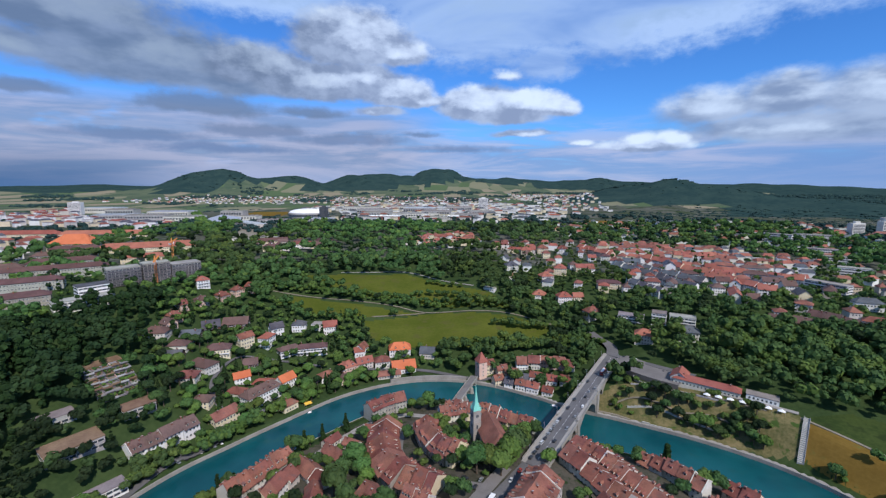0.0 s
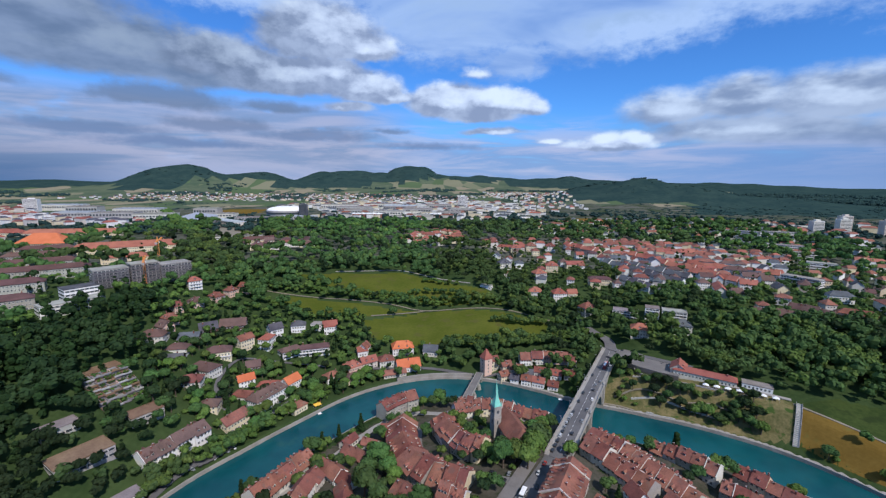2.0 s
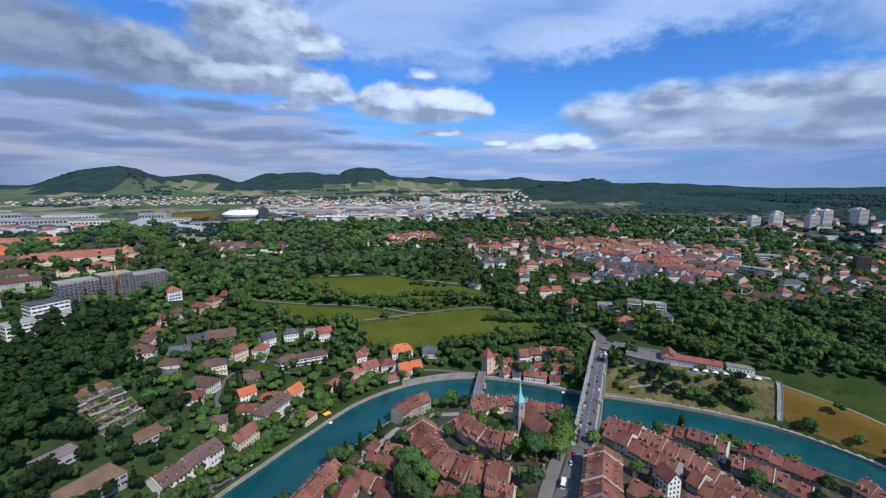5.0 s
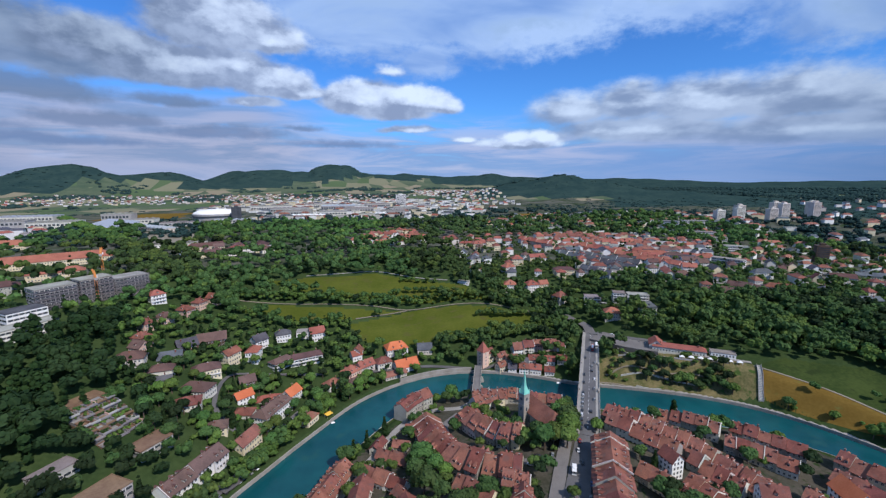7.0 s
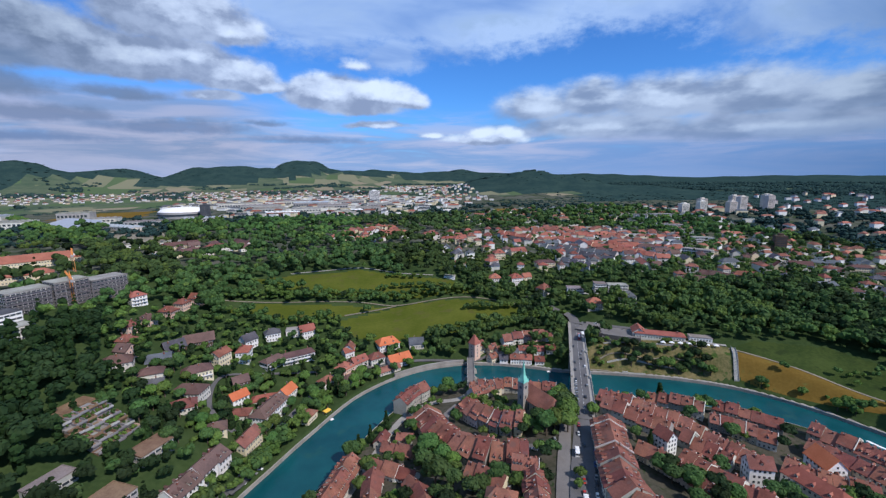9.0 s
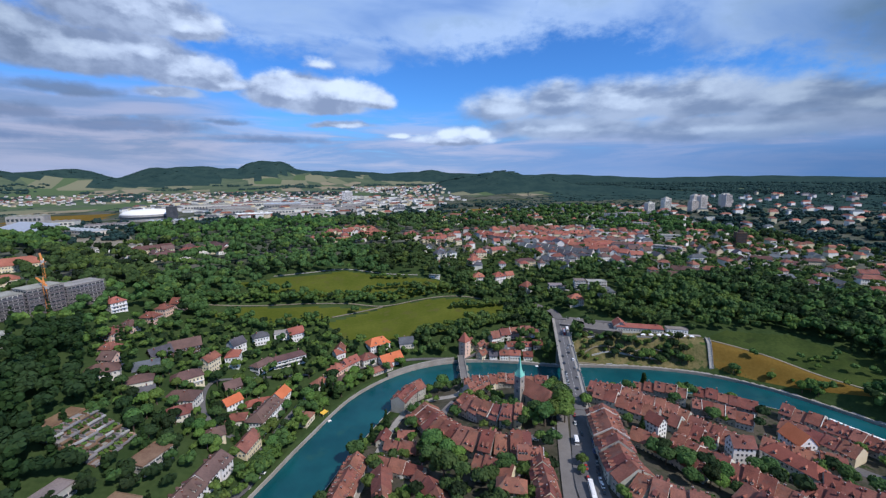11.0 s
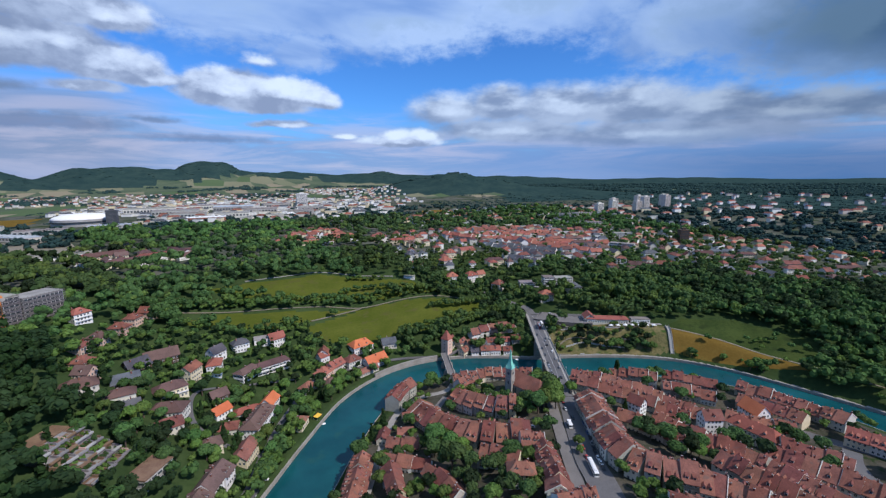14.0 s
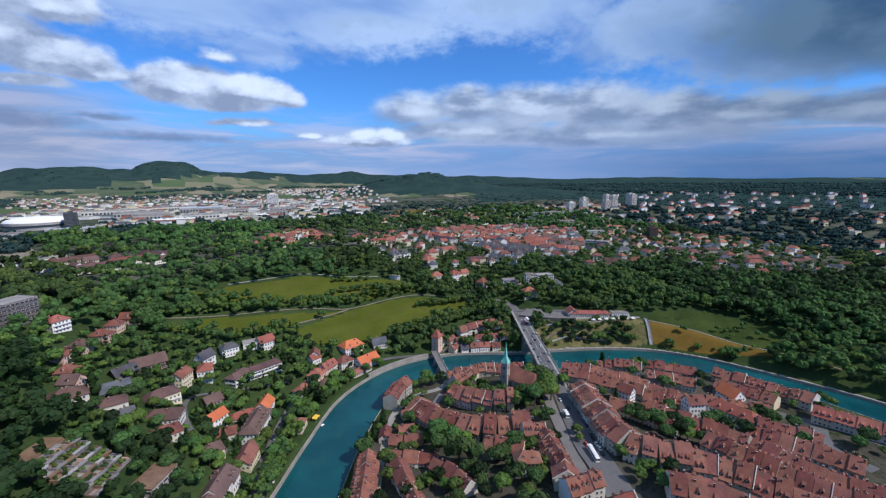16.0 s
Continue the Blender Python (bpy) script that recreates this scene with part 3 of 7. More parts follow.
def dormer_data(roof, w=1.5, h=1.5, deep=2.4, flat=False):
    key = ("dormer", roof.name, w, h, flat)
    if key not in ROW_CACHE:
        m = Mesh()
        m.box(-w / 2, 0, -1.0, w / 2, deep, h, 0)
        m.box(-w / 2 + 0.2, -0.05, 0.3, w / 2 - 0.2, 0.02, h - 0.15, 2)
        o, k = 0.22, len(m.v)
        if flat:
            m.plinth([(-w / 2 - o, -o, h - 0.05), (w / 2 + o, -o, h - 0.05), (w / 2 + o, deep + 1.2, h + 0.75), (-w / 2 - o, deep + 1.2, h + 0.75)],
                     [(-w / 2 - o, -o, h + 0.13), (w / 2 + o, -o, h + 0.13), (w / 2 + o, deep + 1.2, h + 0.93), (-w / 2 - o, deep + 1.2, h + 0.93)], 1)
        else:
            top = [(-w / 2 - o, h - 0.1), (-w / 2 - o, h + 0.06), (0, h + 0.95), (w / 2 + o, h + 0.06), (w / 2 + o, h - 0.1), (0, h + 0.78)]
            m.v += [(x, -o, z) for x, z in top] + [(x, deep + 0.8, z) for x, z in top]
            m.f += [tuple(k + i for i in range(6)), tuple(k + 6 + i for i in range(6))[::-1]]
            m.f += [(k + 6 + i, k + 6 + (i + 1) % 6, k + (i + 1) % 6, k + i) for i in range(6)]
            m.m += [1] * 8
        ROW_CACHE[key] = m.data("dormer", PLASTER, roof, GLASS)
    return ROW_CACHE[key]


def house(label, x, y, turn, w, d, eave, rise, roof_kind="gable", roof=TILE, wall=PLASTER, category="house", group="", name="house", windows=(1, 1, 1, 1),
          dormers=0, chimneys=1, bands=False, z=None, over=0.7, inset=None, floor=2.9, balconies=False, keep=1.0, ends=None):
    """A house with its ridge along its own x axis. windows: on the -y, +x, +y and -x sides."""
    ca, sa = math.cos(radians(turn)), math.sin(radians(turn))
    if z is None:
        z = min(ground_at(x + u * ca - v * sa, y + u * sa + v * ca) for u in (-w / 3, w / 3) for v in (-d / 3, d / 3)) + 0.3
    h = thing(name, label, category, x, y, z, turn, group)
    take(x, y, turn, w, d, keep)
    part("wall", wall_mesh(roof_kind, w, d, eave, rise).data("wall", wall), h)
    rf = part("roof", roof_mesh(roof_kind, w, d, eave, rise, over, 0.35, inset, ends).data("roof", roof), h)
    floors = max(1, int(eave / floor))
    for k in range(floors):
        zz = 0.85 + k * (eave / floors)
        for side, (on, length, off, ang) in enumerate(zip(windows, (w, d, w, d), (d / 2, w / 2, d / 2, w / 2), (0, 90, 180, 270))):
            if on:
                data = band_mesh(length - 0.8) if bands else window_row(length)
                part("window_band" if bands else "window_row", data, h, "", pose(0, 0, zz, 0, 0, ang) @ pose(0, -off, 0))
                if balconies and side in (0, 2) and k:
                    part("balcony", balcony_data(length - 1.0), h, "", pose(0, 0, zz - 0.9, 0, 0, ang) @ pose(0, -off, 0))
    if roof_kind == "gable" and d > 7:
        for ang in (90, 270):
            if windows[1 if ang == 90 else 3]:
                part("window_row", window_row(min(d * 0.4, 6)), h, "attic windows", pose(0, 0, eave + 0.5, 0, 0, ang) @ pose(0, -w / 2, 0))
    slope = rise / (d / 2)
    for k in range(chimneys):
        px = rng.uniform(-0.3, 0.3) * w if chimneys == 1 else (k / (chimneys - 1) - 0.5) * w * 0.7
        py = rng.choice((-1, 1)) * d * 0.12
        if roof_kind == "flat":
            continue
        part("chimney", chimney_data(rng.choice((1.2, 1.6, 2.0))), rf, "", pose(px, py, eave + rise - abs(py) * slope + 0.3))
    for k in range(dormers):
        px = (k - (dormers - 1) / 2) * (w * 0.8 / max(1, dormers))
        for ang in (0, 180):
            yy = -d / 2 + 1.0
            part("dormer", dormer_data(roof, flat=rng.random() < 0.3), rf, "", pose(0, 0, 0, 0, 0, ang) @ pose(px, yy, eave + slope * 1.0 + 0.1))
    return h


def balcony_data(length):
    key = ("balcony", round(length))
    if key not in ROW_CACHE:
        m = Mesh()
        m.box(-length / 2, -1.5, 0, length / 2, 0.02, 0.18, 0)
        m.box(-length / 2, -1.5, 0.18, length / 2, -1.4, 1.0, 0)
        ROW_CACHE[key] = m.data("balcony", WHITE)
    return ROW_CACHE[key]


def ribbon(name, points, width, material, label, lift=0.12, category="road", kind="structure", thick=0.5, z=None, step=4.0):
    """A road or path laid along points over the ground, with sides that run into it."""
    line = spline(points, step)
    w = line[:, 2] if line.shape[1] > 2 else np.full(len(line), width)
    t = np.gradient(line[:, :2], axis=0)
    t /= np.linalg.norm(t, axis=1)[:, None]
    nrm = np.stack([-t[:, 1], t[:, 0]], 1)
    m = Mesh()
    rings = []
    for p, nn, ww in zip(line, nrm, w):
        a, b = p[:2] + nn * ww / 2, p[:2] - nn * ww / 2
        if z is None:
            h = max(ground_at(*a), ground_at(*b), ground_at(*p[:2]), 0.5) + lift
        else:
            h = z
        rings.append([(a[0], a[1], h - thick), (a[0], a[1], h), (b[0], b[1], h), (b[0], b[1], h - thick)])
        take(p[0], p[1], 0, ww, ww, 0.5)
    for r, s in zip(rings[:-1], rings[1:]):
        for i in range(3):
            m.face([r[i], r[i + 1], s[i + 1], s[i]][::-1])
    ob = new(name, m.data(name, material))
    return tagged(ob, label, category, "", kind)

# ---- ground: one sheet out to the horizon ----
def inside(poly, x, y):
    c = np.zeros(x.shape, bool)
    for (ax, ay), (bx, by) in zip(poly, poly[1:] + poly[:1]):
        hit = ((ay > y) != (by > y)) & (x < (bx - ax) * (y - ay) / ((by - ay) or 1e-9) + ax)
        c ^= hit
    return c


MEADOW_LOW = [(-92, 470), (-80, 444), (-15, 429), (52, 426), (132, 433), (128, 452), (85, 474), (30, 483), (-20, 487)]
MEADOW_MID = [(-206, 485), (-147, 469), (-83, 478), (-23, 487), (-60, 492), (-100, 497), (-182, 501)]
MEADOW_HIGH = [(-188, 553), (-134, 561), (-49, 563), (61, 515), (86, 489), (11, 493), (-60, 511), (-117, 513)]
PARK = [(258, 277), (238, 254), (262, 210), (280, 178), (302, 152), (330, 160), (356, 183), (338, 243), (290, 275)]
HAY = [(256, 270), (240, 254), (262, 212), (280, 180), (296, 156), (297, 186), (285, 228)]
BEAR_BANK = [(118, 335), (165, 345), (203, 326), (256, 277), (238, 256), (190, 287), (150, 309)]
OLD_TOWN = [(-185, 90), (-140, 205), (-130, 235), (-95, 275), (-65, 305), (-20, 335), (20, 335), (80, 305), (130, 268), (190, 232), (225, 180), (240, 120), (240, 60), (0, 40)]


def steps(lo, hi, step, reach, grow=1.09):
    mid = np.arange(lo, hi + 0.1, step)
    up, s, v = [], step, hi
    while v < reach:
        s *= grow
        v += min(s, 90)
        up.append(v)
    dn, s, v = [], step, lo
    while v > -reach:
        s *= grow
        v -= min(s, 90)
        dn.append(v)
    return np.concatenate([dn[::-1], mid, up])


def make_ground():
    xs, ys = steps(-345, 405, 3.0, 5200), steps(60, 600, 3.0, 5200)
    ys = ys[ys > -900]
    gx, gy = np.meshgrid(xs, ys)
    gz = ground(gx.ravel(), gy.ravel())
    nx, ny = len(xs), len(ys)
    v = np.stack([gx.ravel(), gy.ravel(), gz], 1)
    i, j = np.meshgrid(np.arange(nx - 1), np.arange(ny - 1))
    a = (j * nx + i).ravel()
    f = np.stack([a, a + 1, a + nx + 1, a + nx], 1)
    cx, cy = v[f, 0].mean(1), v[f, 1].mean(1)
    r = np.hypot(cx, cy)
    slot = np.full(len(f), 8)
    slot[(r > 640)] = 5
    slot[(r > 1900)] = 4
    rise = v[f, 2].mean(1) - (84 + 40 * np.clip((r - 2400) / 2300, 0, 1))
    wave = np.sin(cx / 130 + np.sin(cy / 90)) + np.sin(cy / 170 + 1)
    # slot 7 is the wood colour that already holds the haze
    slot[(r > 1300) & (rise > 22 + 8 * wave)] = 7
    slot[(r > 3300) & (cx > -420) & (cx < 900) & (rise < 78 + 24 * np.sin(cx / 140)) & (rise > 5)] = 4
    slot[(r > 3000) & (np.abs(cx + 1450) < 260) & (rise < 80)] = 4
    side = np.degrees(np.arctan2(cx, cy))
    # most of the right plain takes the haze-tinted wood colour too
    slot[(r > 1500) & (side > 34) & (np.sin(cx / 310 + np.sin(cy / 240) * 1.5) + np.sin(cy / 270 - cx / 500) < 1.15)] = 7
    slot[inside(OLD_TOWN, cx, cy)] = 6
    for poly in ([(360, 1150), (470, 1120), (540, 1050), (520, 1020), (400, 1090)], [(-720, 1330), (-520, 1340), (-560, 1600), (-760, 1560)]):
        slot[inside(poly, cx, cy)] = 2
    for poly, k in ((MEADOW_LOW, 1), (MEADOW_MID, 1), (MEADOW_HIGH, 1), (PARK, 0), (BEAR_BANK, 3)):
        slot[inside(poly, cx, cy)] = k
    d = bpy.data.meshes.new("ground")
    d.from_pydata(v.tolist(), [], f.tolist())
    for m in (GRASS, MEADOW, DRY, SCRUB, FIELDS, TOWN_GROUND, YARD, WOOD_HAZE, FOREST_FLOOR):
        d.materials.append(m)
    d.polygons.foreach_set("material_index", slot)
    d.polygons.foreach_set("use_smooth", [True] * len(f))
    d.update()
    tagged(new("ground", d), "grassy valley land with meadows, gardens and far fields", "ground", "", "structure")


make_ground()


def sheet(low, high, material, label, lift=0.12, n=40, k=14):
    """A mown patch laid over the ground between two edge lines."""
    def walkline(p):
        line = spline(p, 3.0)
        at = np.concatenate([[0], np.cumsum(np.hypot(*np.diff(line, axis=0).T))])
        s = np.linspace(0, at[-1], n)
        return np.stack([np.interp(s, at, line[:, 0]), np.interp(s, at, line[:, 1])], 1)
    a, b = walkline(low), walkline(high)
    v = np.array([[a[i] + (b[i] - a[i]) * j / (k - 1) for j in range(k)] for i in range(n)])
    z = ground(v[..., 0].ravel(), v[..., 1].ravel()).reshape(n, k) + lift
    m = Mesh()
    for i in range(n - 1):
        for j in range(k - 1):
            q = [(i, j), (i + 1, j), (i + 1, j + 1), (i, j + 1)]
            m.face([(v[p][0], v[p][1], z[p]) for p in q])
    d = m.data("meadow", material)
    tagged(new("meadow", d), label, "meadow", "", "structure")


sheet([(239, 257), (250, 234), (264, 208), (281, 178), (296, 154)], [(255, 271), (271, 250), (284, 229), (293, 195), (299, 158)], DRY, "dry orange-brown hay meadow by the river")


def bank_line(side, off=0.0):
    line = RIVER_LINE
    t = np.gradient(line[:, :2], axis=0)
    t /= np.linalg.norm(t, axis=1)[:, None]
    nrm = np.stack([-t[:, 1], t[:, 0]], 1) * side
    return line[:, :2] + nrm * (line[:, 2:3] + off)


def make_water_sheet():
    a, b = bank_line(1, 1.2), bank_line(-1, 1.2)
    m = Mesh()
    for i in range(len(a) - 1):
        m.face([(*a[i], 0), (*b[i], 0), (*b[i + 1], 0), (*a[i + 1], 0)])
    tagged(new("water", m.data("water", WATER)), "turquoise green glacial river water", "water", "", "structure")


make_water_sheet()
for i in range(len(RIVER_LINE)):
    take(RIVER_LINE[i, 0], RIVER_LINE[i, 1], 0, RIVER_LINE[i, 2] * 1.5, RIVER_LINE[i, 2] * 1.5, 3)


def quay(side, label, width, top, material, narrow=False):
    a, b, c = bank_line(side, 0.0), bank_line(side, 0.5), bank_line(side, 0.5 + width)
    if narrow:
        k = smooth(-70, 80, a[:, :1])
        c = b + (c - b) * (0.25 + 0.75 * k)
    m = Mesh()
    for i in range(len(a) - 1):
        j = i + 1
        prof = lambda k: [(*a[k], -2.0), (*a[k], top + 0.3), (*b[k], top + 0.3), (*b[k], top), (*c[k], top), (*c[k], -2.0)]
        p, q = prof(i), prof(j)
        for k in range(5):
            f = [p[k], p[k + 1], q[k + 1], q[k]]
            m.face(f if side < 0 else f[::-1], 1 if k == 3 else 0)
    tagged(new("quay_wall", m.data("quay_wall", STONE, material)), label, "quay wall", "", "structure")


quay(1, "pale stone quay wall with a path along the outer bank", 3.6, 2.3, PAVING, True)
quay(-1, "low stone quay wall under the old town", 3.0, 2.0, GRASS)

# ---- bridges ----
def along(a, u, s, w, z):
    """A place s metres along from a towards u, w to the right, at height z."""
    return (a[0] + u[0] * s + u[1] * w, a[1] + u[1] * s - u[0] * w, z)


def arched_body(name, a, u, length, half, top, arches, low, material, parent, label=""):
    """Masonry between two side faces, with round arches (from, to, springing, crown) cut through."""
    ss = sorted(set([0.0, length] + [round(f + (t - f) * k / 16, 3) for f, t, _, _ in arches for k in range(17)]))
    def under(s, left):
        for f, t, spring, crown in arches:
            if f - 1e-6 <= s <= t + 1e-6 and not (left and abs(s - f) < 1e-6) and not (not left and abs(s - t) < 1e-6):
                k = (s - (f + t) / 2) / ((t - f) / 2)
                return spring + (crown - spring) * math.sqrt(max(0, 1 - k * k))
        return low
    m = Mesh()
    for s0, s1 in zip(ss[:-1], ss[1:]):
        b0, b1 = under(s0, False), under(s1, True)
        m.plinth([along(a, u, s0, -half, b0), along(a, u, s1, -half, b1), along(a, u, s1, half, b1), along(a, u, s0, half, b0)],
                 [along(a, u, s0, -half, top), along(a, u, s1, -half, top), along(a, u, s1, half, top), along(a, u, s0, half, top)])
    return part(name, m.data(name, material), parent, label)


def strip(name, a, u, s0, s1, w0, w1, z0, z1, material, parent=None, label=""):
    m = Mesh()
    m.plinth([along(a, u, s0, w0, z0), along(a, u, s1, w0, z0), along(a, u, s1, w1, z0), along(a, u, s0, w1, z0)],
             [along(a, u, s0, w0, z1), along(a, u, s1, w0, z1), along(a, u, s1, w1, z1), along(a, u, s0, w1, z1)])
    return part(name, m.data(name, material), parent, label)


HIGH_A, HIGH_U = (57.0, 234.0), (0.568, 0.823)


def high_bridge():
    b = thing("road_bridge", "long high stone road bridge with one great arch over the river", "bridge", 0, 0, 0)
    arched_body("arch_body", HIGH_A, HIGH_U, 196, 7.2, 20.3, [(28, 40, 8, 17.0), (45, 58, 6, 17.5), (63, 111, 2.5, 18.2), (117, 131, 6, 17.5), (136, 148, 9, 17)], -2.0, STONE, b)
    strip("road_deck", HIGH_A, HIGH_U, -4, 198, -5.2, 5.2, 20.2, 21.0, ASPHALT, b)
    for w0, w1 in ((-8.0, -5.2), (5.2, 8.0)):
        strip("footway", HIGH_A, HIGH_U, -4, 198, w0, w1, 20.0, 21.16, PAVING, b)
    for w0, w1 in ((-8.3, -7.9), (7.9, 8.3)):
        strip("parapet", HIGH_A, HIGH_U, -2, 196, w0, w1, 19.8, 22.2, STONE, b)
    for k in range(30):
        strip("lane_mark", HIGH_A, HIGH_U, 4 + k * 6.3, 7 + k * 6.3, -0.1, 0.1, 20.99, 21.02, PAINT_WHITE, b)
    for s in (60.5, 113.5):
        for w in (-1, 1):
            strip("pier", HIGH_A, HIGH_U, s - 2.6, s + 2.6, w * 6.9, w * 8.4, -2, 22.6, STONE, b)
    take(HIGH_A[0] + HIGH_U[0] * 97, HIGH_A[1] + HIGH_U[1] * 97, math.degrees(math.atan2(HIGH_U[1], HIGH_U[0])), 200, 17, 4)


high_bridge()
LOW_A, LOW_U = (8.0, 325.0), (0.376, 0.927)


def low_bridge():
    b = thing("old_stone_bridge", "low old stone bridge with three round arches", "bridge", 0, 0, 0)
    arched_body("arch_body", LOW_A, LOW_U, 58, 3.3, 6.4, [(7, 20, 0.5, 5.2), (23, 37, 0.5, 5.5), (40, 53, 0.5, 5.2)], -2.0, STONE, b)
    strip("road_deck", LOW_A, LOW_U, -2, 60, -3.0, 3.0, 6.3, 6.7, COBBLE, b)
    for w0, w1 in ((-3.5, -3.0), (3.0, 3.5)):
        strip("parapet", LOW_A, LOW_U, -1, 59, w0, w1, 5.8, 7.6, STONE, b)
    for s in (21.5, 38.5):
        for w in (-1, 1):
            m = Mesh()
            m.plinth([along(LOW_A, LOW_U, s - 1.6, w * 3.7, -2), along(LOW_A, LOW_U, s, w * 6.6, -2), along(LOW_A, LOW_U, s + 1.6, w * 3.7, -2)],
                     [along(LOW_A, LOW_U, s - 1.6, w * 3.7, 5.5), along(LOW_A, LOW_U, s, w * 5.4, 5.0), along(LOW_A, LOW_U, s + 1.6, w * 3.7, 5.5)])
            part("cutwater", m.data("cutwater", STONE), b)
    take(19, 351, 68, 62, 9, 2)


low_bridge()

def rampart():
    """The tall stone river wall between the inn and the gate."""
    line = bank_line(1, 0.6)
    k0 = int(np.argmin(np.hypot(line[:, 0] + 52, line[:, 1] - 372)))
    k1 = int(np.argmin(np.hypot(line[:, 0] - 24, line[:, 1] - 383)))
    inner = bank_line(1, 2.2)
    m = Mesh()
    for i in range(min(k0, k1), max(k0, k1)):
        a, b, c, d = line[i], line[i + 1], inner[i + 1], inner[i]
        m.plinth([(*q, -2) for q in (a, b, c, d)], [(*q, 5.6) for q in (a, b, c, d)])
    tagged(new("rampart", m.data("rampart", STONE)), "tall pale stone river wall beside the gate", "wall", "", "structure")


rampart()

# ---- roads and paths ----
ribbon("road", [(-36, 100, 17), (-4, 149, 17), (8, 169, 17), (33, 202, 16), (46, 219, 15), (59, 236, 15)], 13, ASPHALT, "grey asphalt street climbing to the bridge")
ribbon("road", [(168, 396), (172, 405), (172, 415), (164, 432), (150, 470)], 11, ASPHALT, "grey asphalt road curving uphill past the bridge")
ribbon("road", [(168, 398), (185, 375), (203, 353), (216, 338)], 7, ASPHALT, "asphalt road branching off past the bridge head")
ribbon("road", [(-195, 215), (-186, 250), (-171, 276), (-156, 313), (-138, 347), (-107, 388), (-70, 398), (-20, 398), (25, 384)], 5, ASPHALT, "narrow asphalt riverside road")
ribbon("pavement", [(168, 384), (180, 362), (190, 348), (204, 332)], 30, COBBLE, "broad grey paved forecourt of the bear park", thick=9.0)
ribbon("road", [(30, 380), (52, 383), (80, 392), (110, 391), (128, 384)], 5, ASPHALT, "narrow lane between the houses by the gate")
ribbon("path", [(-117, 222), (-108, 237), (-92, 262), (-74, 288), (-55, 308), (-30, 318), (-8, 312), (6, 322)], 5, PAVING, "narrow paved lane through the old town", category="path")
ribbon("path", [(-14, 302), (-29, 290), (-31, 272), (-28, 256), (-19, 239), (-8, 227), (8, 219), (26, 212)], 5.5, COBBLE, "cobbled lane curving between tiled houses", category="path")
ribbon("path", [(254, 276), (283, 231), (294, 190), (304, 150), (306, 110)], 2.4, GRAVEL, "pale gravel path across the park", category="path")
ribbon("path", [(-210, 505), (-150, 503), (-110, 503), (-62, 499), (-22, 489), (30, 485), (85, 478), (125, 460)], 2.2, GRAVEL, "gravel path between the meadows", category="path")
ribbon("path", [(-84, 478), (-50, 484), (-22, 488)], 2.5, GRAVEL, "gravel footpath over the meadow", category="path")
ribbon("path", [(-140, 566), (-100, 569), (-50, 569), (0, 548), (40, 532)], 2.6, PAVING, "pale terrace path on top of the meadow", category="path")
ribbon("path", [(206, 326), (225, 306), (240, 293), (256, 280)], 4, PAVING, "paved terrace along the top of the bear park", category="path")
for pts in ([(172, 336), (184, 328), (196, 318), (215, 305), (238, 286)], [(140, 328), (158, 326), (172, 318), (186, 306), (204, 296), (224, 278)], [(128, 325), (142, 318), (150, 312)]):
    ribbon("path", pts, 2.0, GRAVEL, "gravel path down the scrubby bear park", category="path")
ribbon("pavement", [(-16, 155), (-3, 174), (20, 206), (38, 230)], 7.6, COBBLE, "pale footway along the main street")
ribbon("path", [(-160, 305), (-185, 318), (-200, 345), (-196, 385), (-160, 395), (-120, 396)], 3.5, ASPHALT, "narrow asphalt lane between the hillside gardens", category="path")
ribbon("road", [(190, 62), (192, 84), (184, 112), (180, 140)], 9, ASPHALT, "asphalt lane by the river row")
ribbon("road", [(145, 60), (150, 78), (165, 90), (182, 96)], 10, ASPHALT, "asphalt lane joining the river row")

# ---- old town ----
FIRE = random.Random(31)


